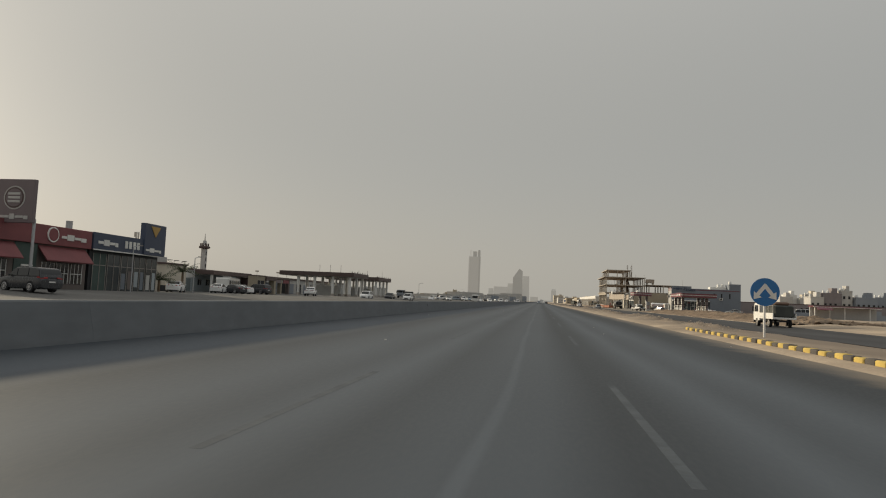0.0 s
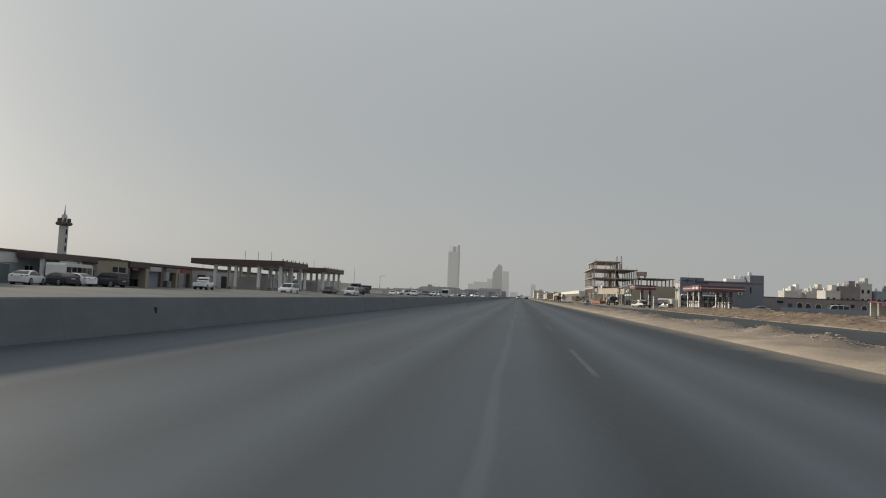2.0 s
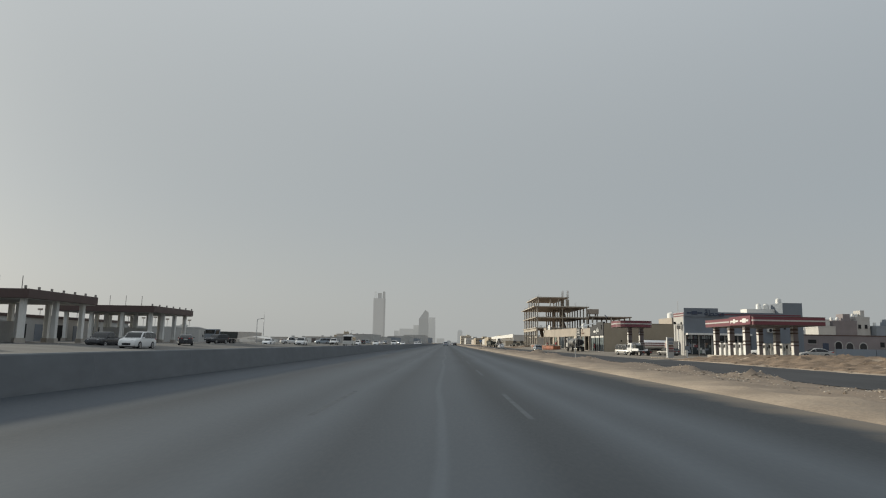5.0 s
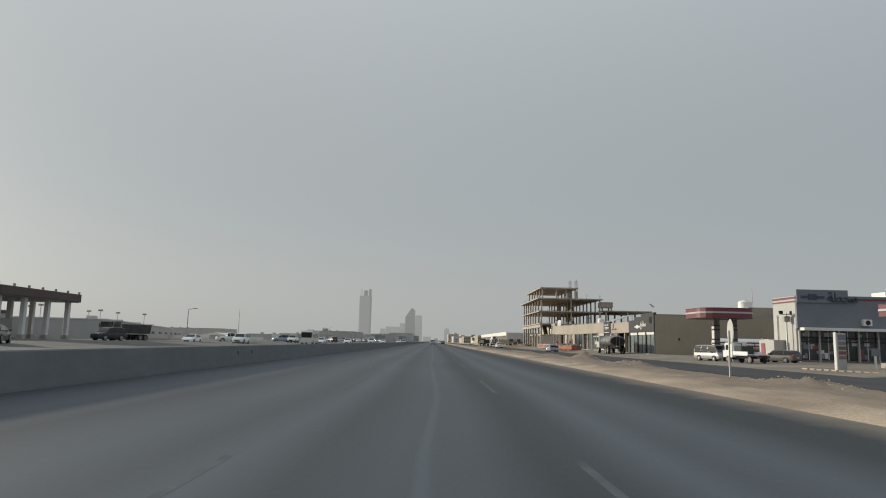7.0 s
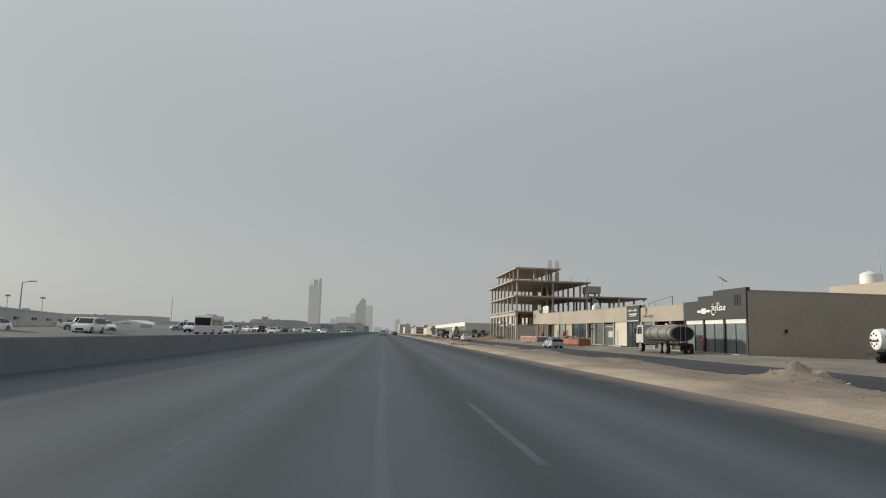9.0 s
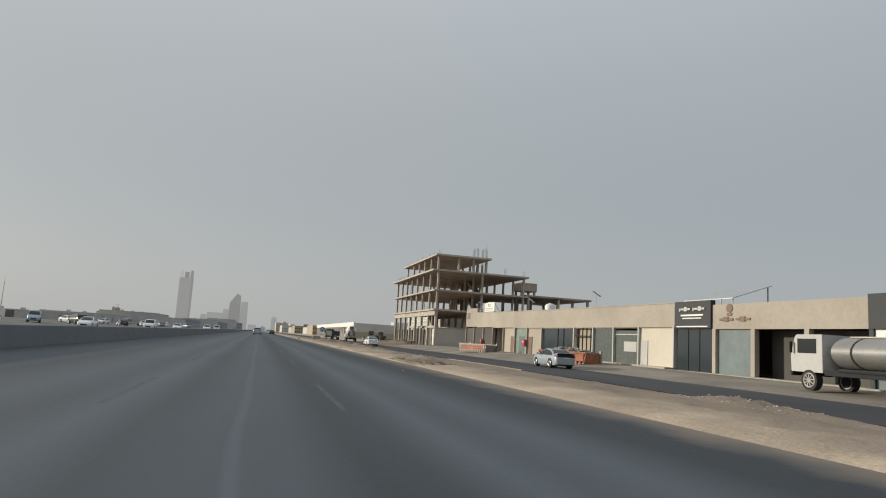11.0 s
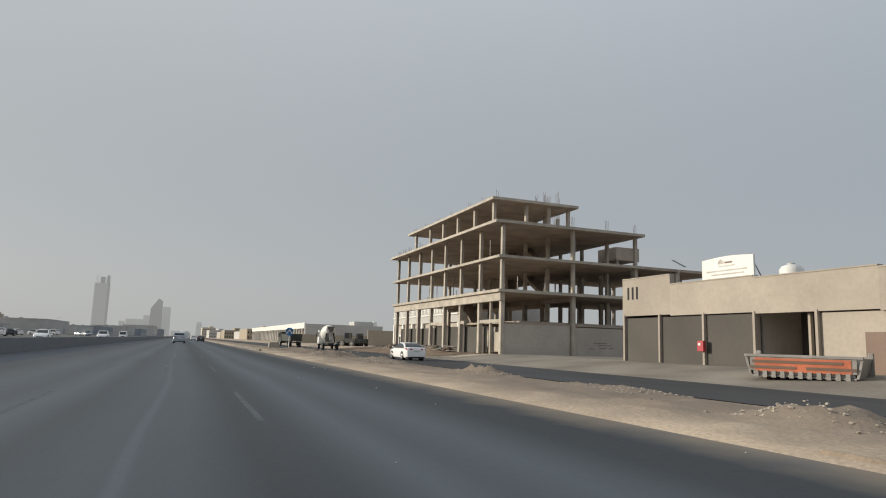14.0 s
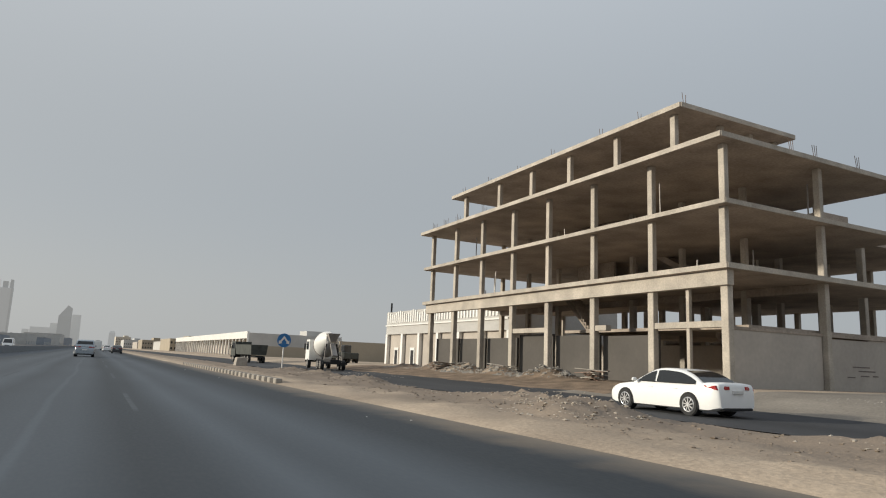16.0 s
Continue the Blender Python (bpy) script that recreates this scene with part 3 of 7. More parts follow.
def car(name, label, style, L, W, H, paint, m, category="car", group="", boot=False):
    c = thing(name, label, category, m, group)
    line, (wf, wr, rf, rr), tw = STYLES[style]
    zb = 0.12 * H if style != "pickup" else 0.2 * H
    rings = []
    for y, z, w in soften(line, 4, 2):
        hw, zt = W / 2 * w, z * H
        lo = zb + 0.07 * H * max(0, (abs(y) - 0.42) / 0.08)
        h = zt - lo
        half = [(0.86, 0.0), (0.955, 0.05), (0.985, 0.2), (1.0, 0.42), (0.997, 0.62), (0.98, 0.8), (0.945, 0.93), (0.88, 0.985), (0.5, 1.02)]
        rings.append([(hw * k, y * L, lo + h * v) for k, v in half] + [(-hw * k, y * L, lo + h * v) for k, v in reversed(half)])
    part("body", Geo().loft(rings), paint, c, smooth=True)
    belt = (0.65 if style == "sedan" else 0.6 if style != "van" else 0.5) * H
    b, t = W / 2 * 0.945, W / 2 * tw
    arc = [(wf, belt), ((wf + rf) / 2, belt + (H - belt) * 0.54), (rf, H * 0.97), ((rf + rr) / 2 + 0.03, H), (rr, H * 0.965), ((wr + rr) / 2, belt + (H - belt) * (0.58 if style == "sedan" else 0.5)), (wr, belt)]
    line2 = soften(arc, 6, 3)

    def wide(z):
        u = max(0, min(1, (z - belt) / (H - belt)))
        return b + (t - b) * (0.75 * u + 0.25 * u * u)
    cabin = []
    for y, z in line2:
        r = min(0.07, (z - belt) * 0.3 + 0.004)
        half = [(b, belt - 0.05), (wide((belt + z) / 2), (belt + z) / 2), (wide(z - r), z - r), (wide(z) - r * 0.4, z - r * 0.35), (wide(z) - r * 1.3, z)]
        cabin.append([(x, y * L, v) for x, v in half] + [(-x, y * L, v) for x, v in reversed(half)])
    part("cabin", Geo().loft(cabin), paint, c, smooth=True)

    def strip(name, rows, parent=c, material=GLASS):
        g = Geo()
        n = len(rows[0])
        g.v = [p for r in rows for p in r]
        g.f = [(j * n + k, j * n + k + 1, (j + 1) * n + k + 1, (j + 1) * n + k) for j in range(len(rows) - 1) for k in range(n - 1)]
        return part(name, g, material, parent, smooth=True)

    def top_at(y):
        for (y0, z0), (y1, z1) in zip(line2, line2[1:]):
            if y1 <= y <= y0:
                return z0 + (z1 - z0) * (y0 - y) / max(1e-6, y0 - y1)
        return belt
    for nm, ya, yb, s in (("windscreen", wf - 0.012, rf + 0.012, 1), ("rear_window", rr - 0.015, wr + 0.02, -1)):
        rows = []
        for k in range(7):
            y = ya + (yb - ya) * k / 6
            z = top_at(y)
            x = wide(z) - 0.1
            rows.append([(x * u, y * L + s * 0.008, z + 0.012) for u in (-1, -0.5, 0, 0.5, 1)])
        strip(nm, rows)
    front, rear = wf - 0.05, wr + (0.07 if style == "sedan" else 0.025)
    cuts = [(front, 0.03 if style != "pickup" else 0.0), (0.01 if style != "pickup" else -0.02, rear)]
    if style in ("suv", "van"):
        cuts = [(front, 0.05), (0.03, -0.2), (-0.22, rear)]
    for s in (-1, 1):
        for ya, yb in cuts:
            rows = []
            for k in range(9):
                y = ya + (yb - ya) * k / 8
                z0, z1 = belt + 0.035 * H, max(belt + 0.04 * H, top_at(y) - 0.075)
                rows.append([(s * (wide(z0 + (z1 - z0) * u) + 0.024), y * L, z0 + (z1 - z0) * u) for u in (0, 0.33, 0.66, 1)])
            strip("side_window", rows)
        part("side_trim", Geo().box(s * (b + 0.012) - 0.012, s * (b + 0.012) + 0.012, rear * L, front * L, belt + 0.018 * H, belt + 0.032 * H), DARK, c)
    r = 0.228 * H if style == "sedan" else 0.2 * H if style != "van" else 0.165 * H
    ys = (0.305 * L, -0.275 * L)
    for y in ys:
        for s in (-1, 1):
            # arches are not cut: a dark disc paints the shaded gap
            part("wheel_arch", Geo().tube((s * (W / 2 - 0.25), y, r + 0.02), (s * (W / 2 + 0.004), y, r + 0.02), r + 0.04, n=28), DARK, c)
    wheels(c, W + 0.02, ys, r)
    zf = line[1][1] * H
    for s in (-1, 1):
        part("headlight", Geo().loft([[(s * W * x, y * L, zf + dz) for x, y, dz in q] for q in (((0.25, 0.494, -0.05), (0.25, 0.488, 0.03), (0.46, 0.44, 0.075), (0.462, 0.445, 0.0)), ((0.25, 0.48, -0.05), (0.25, 0.475, 0.03), (0.43, 0.425, 0.07), (0.44, 0.43, 0.0)))]), LAMP_W, c)
        za = line[-2][1] * H
        tl = ((0.2, -0.5, -0.17), (0.2, -0.498, -0.07), (0.465, -0.47, -0.05), (0.493, -0.41, -0.06), (0.493, -0.425, -0.12), (0.455, -0.483, -0.19))
        part("tail_light", Geo().loft([[(s * W * x * k, y * L * k, za + dz) for x, y, dz in tl] for k in (0.95, 1.006)]), LAMP_R, c)
        part("mirror", Geo().slab(s * W * 0.545 - 0.09, s * W * 0.545 + 0.09, 0.185 * L, 0.21 * L, belt + 0.01, belt + 0.14, 0.03), paint, c)
        for y in (0.06, -0.16):
            part("door_handle", Geo().box(s * (W / 2) - 0.012, s * (W / 2) + 0.012, y * L - 0.09, y * L + 0.09, belt - 0.15, belt - 0.125), paint, c)
    part("grille", Geo().box(-W * 0.22, W * 0.22, 0.47 * L, 0.502 * L, 0.22 * H, 0.34 * H), DARK, c)
    part("rear_valance", Geo().slab(-W * 0.36, W * 0.36, -0.505 * L, -0.47 * L, zb + 0.05, zb + 0.13, 0.02), DARK, c, "dark lower bumper slot")
    part("number_plate", Geo().box(-0.24, 0.24, -0.508 * L, -0.49 * L, 0.5 * H, 0.565 * H) if style == "sedan" else Geo().box(-0.24, 0.24, -0.508 * L, -0.49 * L, 0.38 * H, 0.44 * H), WHITE, c)
    if style == "pickup":
        part("load_bed", Geo().box(-W * 0.42, W * 0.42, -0.48 * L, -0.17 * L, 0.5 * H, 0.64 * H), DARK, c)
    if boot:
        part("boot_lid", Geo().slab(-W * 0.41, W * 0.41, -0.62, 0.1, 0, 0.06, 0.02), paint, c, "boot lid standing ajar").matrix_basis = Matrix.Translation((0, -0.395 * L, 0.7 * H)) @ Matrix.Rotation(radians(-9), 4, "X")
        part("boot_opening", Geo().box(-W * 0.4, W * 0.4, -0.503 * L, -0.42 * L, 0.58 * H, 0.715 * H), DARK, c)
    return c


def cab(t, W, y0, y1, z0, H, paint, chassis=True):
    """A forward-control lorry cab between y0 and y1."""
    g = Geo().prism([(y0, z0), (y1, z0), (y1 + 0.04, z0 + (H - z0) * 0.42), (y1 - 0.22, H - 0.12), (y1 - 0.35, H), (y0, H)], "x", -W / 2, W / 2)
    c = part("cab", g, paint, t)
    part("windscreen", Geo().box(-W * 0.44, W * 0.44, y1 - 0.16, y1 - 0.02, z0 + (H - z0) * 0.47, H - 0.18), GLASS, c)
    for s in (-1, 1):
        part("side_window", Geo().box(s * W / 2 - 0.015, s * W / 2 + 0.015, y0 + 0.35, y1 - 0.4, z0 + (H - z0) * 0.5, H - 0.2), GLASS, c)
        part("headlight", Geo().box(s * W * 0.36 - 0.16, s * W * 0.36 + 0.16, y1, y1 + 0.06, z0 + 0.08, z0 + 0.28), LAMP_W, c)
        part("mirror", Geo().box(s * W * 0.56 - 0.07, s * W * 0.56 + 0.07, y1 - 0.15, y1 - 0.1, z0 + (H - z0) * 0.5, z0 + (H - z0) * 0.8), DARK, c)
    part("bumper", Geo().slab(-W / 2, W / 2, y1 - 0.05, y1 + 0.1, z0 - 0.2, z0 + 0.06, 0.03), DARK, t)


def lorry(name, label, kind, m, paint=WHITE, category="truck"):
    t = thing(name, label, category, m)
    if kind == "light":                       # small flatbed
        W, L, r, H = 1.9, 5.6, 0.38, 2.2
        cab(t, W, 1.05, 2.75, 0.55, H, paint)
        part("chassis", Geo().box(-0.4, 0.4, -2.7, 2.3, 0.5, 0.68), DARK, t)
        part("flatbed", Geo().slab(-1.0, 1.0, -2.85, 0.95, 0.75, 0.92, 0.02), paint if paint is WHITE else STEEL, t)
        for s in (-1, 1):
            part("side_board", Geo().box(s * 0.98 - 0.03, s * 0.98 + 0.03, -2.85, 0.95, 0.92, 1.3), paint, t)
            part("stake_rail", Geo().tube((s * 0.95, -2.8, 1.95), (s * 0.95, 0.9, 1.95), 0.03, n=6), STEEL, t)
        for y in (-2.7, -1.5, -0.3, 0.9):
            for s in (-1, 1):
                part("stake", Geo().tube((s * 0.95, y, 0.9), (s * 0.95, y, 1.95), 0.03, n=6), STEEL, t)
        wheels(t, W, (1.75, -1.5), r, 0.26, STEEL)
    elif kind == "dropside":                  # little open truck with a guard frame behind its cab
        W, r, H = 1.5, 0.31, 1.78
        cab(t, W, 0.85, 2.05, 0.48, H, paint)
        part("chassis", Geo().box(-0.35, 0.35, -2.2, 1.8, 0.42, 0.58), DARK, t)
        part("flatbed", Geo().slab(-0.75, 0.75, -1.15, 0.75, 0.66, 0.78, 0.02), paint, t)
        for s in (-1, 1):
            part("side_board", Geo().slab(s * 0.74 - 0.025, s * 0.74 + 0.025, -1.15, 0.75, 0.74, 1.02, 0.01), paint, t)
            part("guard_post", Geo().tube((s * 0.7, 0.7, 0.78), (s * 0.7, 0.7, 1.8), 0.035, n=6), paint, t)
            part("guard_post", Geo().tube((s * 0.7, -0.35, 1.0), (s * 0.7, -0.35, 1.72), 0.03, n=6), DARK, t)
            part("guard_rail", Geo().tube((s * 0.7, -0.4, 1.72), (s * 0.7, 0.7, 1.78), 0.03, n=6), DARK, t)
            part("mudguard", Geo().slab(s * 0.6 - 0.16, s * 0.6 + 0.16, -1.75, -1.05, 0.66, 0.72, 0.02), DARK, t)
            part("tail_light", Geo().box(s * 0.55 - 0.1, s * 0.55 + 0.1, -2.26, -2.2, 0.5, 0.6), LAMP_R, t)
        part("guard_rail", Geo().tube((-0.7, 0.7, 1.8), (0.7, 0.7, 1.8), 0.035, n=6), paint, t)
        part("tool_chest", Geo().slab(-0.6, 0.6, -0.3, 0.6, 0.78, 1.5, 0.03), TARP, t, "dark goods behind the cab")
        part("tail_deck", Geo().slab(-0.7, 0.7, -2.2, -1.15, 0.6, 0.68, 0.02), DARK, t)
        wheels(t, W, (1.4, -1.35), r, 0.2, STEEL)
    elif kind == "fueltank":                  # white road tanker with red bands
        W, H, r = 2.0, 2.35, 0.42
        cab(t, W, 2.6, 4.1, 0.75, H, paint)
        part("chassis", Geo().box(-0.4, 0.4, -3.6, 3.4, 0.62, 0.85), DARK, t)
        wheels(t, W, (3.2, -1.7, -2.7), r, 0.3, STEEL)

        def hoop(y, k, z=1.66):
            return [(0.82 * k * math.cos(a), y, z + 0.76 * k * math.sin(a)) for a in (2 * math.pi * j / 24 for j in range(24))]
        tank = part("tank", Geo().loft([hoop(-3.55, 0.8), hoop(-3.45, 0.96), hoop(-3.3, 1.0), hoop(2.2, 1.0), hoop(2.35, 0.9)]), paint, t, "white tank with red bands", True)
        for s in (-1, 1):
            for z in (1.42, 1.78):
                part("red_band", Geo().box(s * 0.8 - 0.03, s * 0.8 + 0.03, -3.2, 2.2, z, z + 0.16), RED, tank)
        part("end_band", Geo().box(-0.6, 0.6, -3.585, -3.555, 1.5, 1.66), RED, tank)
        for a in range(8):
            part("end_bolt", Geo().tube((0.48 * math.cos(a * 0.785), -3.6, 1.66 + 0.42 * math.sin(a * 0.785)), (0.48 * math.cos(a * 0.785), -3.55, 1.66 + 0.42 * math.sin(a * 0.785)), 0.07, n=8), DARK, tank)
        part("walkway", Geo().box(-0.3, 0.3, -3.0, 1.9, 2.4, 2.46), STEEL, t)
        part("rear_guard", Geo().box(-0.9, 0.9, -3.7, -3.55, 0.5, 0.7), DARK, t)
        for s in (-1, 1):
            part("side_guard", Geo().box(s * 0.95 - 0.03, s * 0.95 + 0.03, -1.0, 2.3, 0.6, 0.9), DARK, t)
    elif kind in ("tanker", "mixer", "tipper"):
        W, H, r = 2.4, 2.6 if kind == "tanker" else 2.95, 0.48
        L = 8.6
        cab(t, W, 2.3, 4.2, 0.85, H, paint)
        part("chassis", Geo().box(-0.45, 0.45, -4.2, 3.6, 0.72, 1.0), DARK, t)
        wheels(t, W, (3.1, -1.9, -3.15), r, 0.34, STEEL)
        if kind == "tanker":
            rings = []
            for y, k in ((-4.1, 0.86), (-4.0, 1.0), (1.9, 1.0), (2.05, 0.86)):
                rings.append([(1.12 * k * math.cos(a), y, 1.8 + 0.72 * k * math.sin(a)) for a in (2 * math.pi * j / 22 for j in range(22))])
            part("tank", Geo().loft(rings), TANKGREY, t, "dull grey elliptical water tank", True)
            for y in (-3.2, -1.2, 0.8):
                part("tank_strap", Geo().loft([[(1.135 * math.cos(a), y + dy, 1.8 + 0.735 * math.sin(a)) for a in (2 * math.pi * j / 22 for j in range(22))] for dy in (-0.05, 0.05)]), DARK, t)
            for sx in (-0.45, 0.45):
                part("ladder_rail", Geo().tube((sx * 0.5, -4.25, 0.9), (sx * 0.5, -4.2, 2.6), 0.025, n=6), STEEL, t)
            part("hose", Geo().tube((-1.18, -3.6, 1.0), (-1.18, 1.4, 1.0), 0.09, n=8), DARK, t)
            part("tank_end", Geo().loft([[(0.98 * math.cos(a), y, 1.8 + 0.62 * math.sin(a)) for a in (2 * math.pi * j / 22 for j in range(22))] for y in (-4.14, -4.08)]), DARK, t, "dark rear end plate")
            part("walkway", Geo().box(-0.35, 0.35, -3.8, 1.6, 2.5, 2.56), STEEL, t)
            part("hatch", Geo().tube((0, -1, 2.5), (0, -1, 2.72), 0.3), STEEL, t)
            for s in (-1, 1):
                part("side_guard", Geo().box(s * 1.15 - 0.04, s * 1.15 + 0.04, -1.2, 2.2, 0.75, 1.0), DARK, t)
        elif kind == "mixer":
            rings = []
            for d, k in ((0.0, 0.55), (0.35, 0.95), (1.3, 1.22), (2.3, 1.2), (3.6, 0.78), (4.1, 0.55)):
                ang = radians(14)
                cy, cz = 1.75 - d * math.cos(ang), 2.05 + d * math.sin(ang)
                rings.append([(k * math.cos(a), cy + k * math.sin(a) * math.sin(ang), cz + k * math.sin(a) * math.cos(ang)) for a in (2 * math.pi * j / 24 for j in range(24))])
            part("drum", Geo().loft(rings), WHITE, t, "off-white mixer drum", True)
            band = [[(p[0] * 1.02, p[1], 2.05 + (p[2] - 2.05) * 1.02) for p in rings[2]], [(p[0] * 1.03, p[1] - 0.16, 2.07 + (p[2] - 2.05) * 1.02) for p in rings[2]]]
            part("drum_band", Geo().loft(band), STEEL, t)
            part("hopper", Geo().loft([[(-0.25, -2.6, 2.7), (0.25, -2.6, 2.7), (0.25, -3.0, 2.7), (-0.25, -3.0, 2.7)], [(-0.6, -2.2, 3.5), (0.6, -2.2, 3.5), (0.6, -3.3, 3.5), (-0.6, -3.3, 3.5)]]), STEEL, t)
            part("chute", Geo().prism([(-2.9, 2.5), (-2.6, 2.5), (-3.9, 1.3), (-4.1, 1.4)], "x", -0.25, 0.25), STEEL, t)
            for s in (-1, 1):
                part("drum_stand", Geo().tube((s * 0.8, -2.3, 1.0), (s * 0.5, -2.4, 2.5), 0.09, n=8), DARK, t)
                part("ladder", Geo().tube((s * 0.9, -3.4, 0.9), (s * 0.7, -3.2, 3.2), 0.03, n=6), STEEL, t)
            part("rear_guard", Geo().box(-1.2, 1.2, -4.3, -4.15, 0.55, 0.75), DARK, t)
        else:
            part("tipper_body", Geo().loft([[(-1.1, -4.2, 1.1), (1.1, -4.2, 1.1), (1.1, 2.1, 1.1), (-1.1, 2.1, 1.1)], [(-1.22, -4.35, 2.5), (1.22, -4.35, 2.5), (1.22, 2.2, 2.5), (-1.22, 2.2, 2.5)]]), TARP, t)
    elif kind == "bus":
        W, L, H, r = 2.3, 7.2, 2.75, 0.42
        part("body", Geo().prism([(-3.6, 0.4), (3.55, 0.4), (3.6, 1.2), (3.35, 2.55), (3.1, H), (-3.5, H), (-3.6, 2.5)], "x", -W / 2, W / 2), paint, t)
        part("windscreen", Geo().box(-W * 0.45, W * 0.45, 3.35, 3.6, 1.35, 2.4), GLASS, t)
        for k in range(5):
            for s in (-1, 1):
                y = -3.3 + k * 1.3
                part("side_window", Geo().box(s * W / 2 - 0.02, s * W / 2 + 0.02, y, y + 1.15, 1.4, 2.3), GLASS, t)
        part("roof_unit", Geo().slab(-0.6, 0.6, -1.6, 0.3, H, H + 0.22, 0.04), LIGHTGREY, t)
        wheels(t, W, (2.3, -2.0), r, 0.28, STEEL)
    return t


# ---- concrete frame building under construction ----
def frame_building():
    t = thing("unfinished_building", "bare concrete building frame under construction, four open storeys", "building")
    ys = [318.4, 324.0, 329.6, 335.0, 340.0, 345.2, 350.3, 355.4]
    xs = [31.6, 40.4, 48.9]
    z0 = 0.2
    levels = [(7.18, 0.34), (10.85, 0.32), (14.6, 0.34)]
    low = z0 - 0.3
    for top, thick in levels:
        over = 1.0 if top > 14 else 0.45
        part("slab", Geo().slab(xs[0] - 0.25 - over, xs[-1] + 0.7, ys[0] - 0.45 - over * 0.5, ys[-1] + 0.8, top - thick, top), CONC_SHADE, t)
        # edge strips carry the sunlit tone, slabs the shaded one
        part("slab_edge", Geo().box(xs[0] - 0.29 - over, xs[0] - 0.25 - over, ys[0] - 0.43 - over * 0.5, ys[-1] + 0.78, top - thick + 0.02, top - 0.02), CONC, t, "slab edge, sunlit tone put into its colour")
        part("slab_edge", Geo().box(xs[0] - 0.23 - over, xs[-1] + 0.68, ys[0] - 0.49 - over * 0.5, ys[0] - 0.45 - over * 0.5, top - thick + 0.02, top - 0.02), CONC, t, "slab edge, sunlit tone put into its colour")
        for x in xs:
            for y in ys:
                if top < 8:
                    w = 0.22
                else:
                    w = 0.185
                jx, jy = random.uniform(-0.02, 0.02), random.uniform(-0.02, 0.02)
                part("column", Geo().slab(x - w + jx, x + w + jx, y - w * 1.15 + jy, y + w * 1.15 + jy, low, top - thick, 0.03), CONC, t)
        low = top
    # deep front beam over the ground floor
    part("front_beam", Geo().slab(31.2, 31.75, 318.0, 356.0, 5.95, 6.84, 0.02), CONC, t, "deep cream-coloured concrete beam")
    for x in (40.4,):
        part("inner_beam", Geo().slab(x - 0.2, x + 0.2, 318.4, 355.4, 6.3, 6.84, 0.02), CONC_SHADE, t)
    # set-back roof storey
    part("roof_slab", Geo().slab(31.9, 43.3, 321.7, 352.4, 17.75, 18.1), CONC_SHADE, t)
    part("slab_edge", Geo().box(31.86, 31.9, 321.75, 352.35, 17.77, 18.08), CONC, t)
    part("slab_edge", Geo().box(31.95, 43.25, 321.66, 321.7, 17.77, 18.08), CONC, t)
    for y in (323.0, 328.4, 333.8, 339.0, 344.2, 350.6):
        for x in (32.7, 42.6):
            part("column", Geo().slab(x - 0.18, x + 0.18, y - 0.22, y + 0.22, 14.6, 17.75, 0.03), CONC, t)
    for x in (36.8, 39.8):
        part("column", Geo().slab(x - 0.18, x + 0.18, 322.6, 323.0, 14.6, 17.75, 0.03), CONC, t)
    # block walls of the ground floor
    part("block_wall", Geo().box(31.95, 40.1, 318.5, 318.75, z0 - 0.3, 3.55), BLOCK, t)
    part("block_wall", Geo().box(40.7, 48.6, 318.55, 318.8, z0 - 0.3, 3.45), BLOCK, t)
    part("wall_cap", Geo().box(31.9, 48.6, 318.46, 318.82, 3.55, 3.72), CONC_SHADE, t)
    for x0, x1, z in ((43.2, 45.0, 1.75), (43.8, 45.6, 1.5), (44.0, 44.9, 1.2), (42.6, 43.4, 1.1), (45.3, 45.9, 1.2)):
        part("sprayed_mark", Geo().box(x0, x1, 318.535, 318.56, z, z + 0.07), DULLWALL, t, "sprayed dark marks")
    heights = [0, 3.3, 3.4, 3.55, 3.3, 3.3, 3.35]
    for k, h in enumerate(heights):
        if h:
            part("block_wall", Geo().box(32.25, 32.45, ys[k] + 0.2, ys[k + 1] - 0.2, z0 - 0.3, h), DARKINFILL, t)
    part("thin_post", Geo().slab(31.5, 31.75, 321.0, 321.25, z0 - 0.3, 5.95, 0.02), CONC, t)
    part("beam_stub", Geo().slab(31.45, 31.9, 328.2, 329.35, 3.62, 4.0, 0.02), CONC, t)
    for k in (0, 3):
        part("mezzanine_beam", Geo().slab(31.45, 31.9, ys[k] + 0.25, ys[k + 1] - 0.25, 3.62, 4.0, 0.02), CONC, t)
    part("mezzanine_slab", Geo().box(34.0, 48.6, 318.9, 336.0, 3.7, 3.92), CONC_SHADE, t)
    part("back_wall", Geo().box(48.6, 48.8, 319.0, 355.2, z0 - 0.3, 3.4), BLOCK, t)
    # stairs inside the first bays
    part("stair_flight", Geo().prism([(320.0, 0.0), (320.3, 0.0), (323.6, 3.45), (323.6, 3.75), (323.3, 3.75)], "x", 36.8, 38.1), CONC_SHADE, t)
    part("stair_flight", Geo().prism([(334.0, 3.75), (334.3, 3.75), (337.4, 6.6), (337.4, 6.9), (337.1, 6.9)], "x", 35.0, 36.3), CONC_SHADE, t)
    for k in range(11):
        part("stair_step", Geo().box(36.8, 38.1, 320.0 + k * 0.3, 320.31 + k * 0.3, 0.1 + k * 0.32, 0.36 + k * 0.32), CONC_SHADE, t)
        part("stair_step", Geo().box(35.0, 36.3, 334.0 + k * 0.28, 334.29 + k * 0.28, 3.85 + k * 0.27, 4.08 + k * 0.27), CONC_SHADE, t)
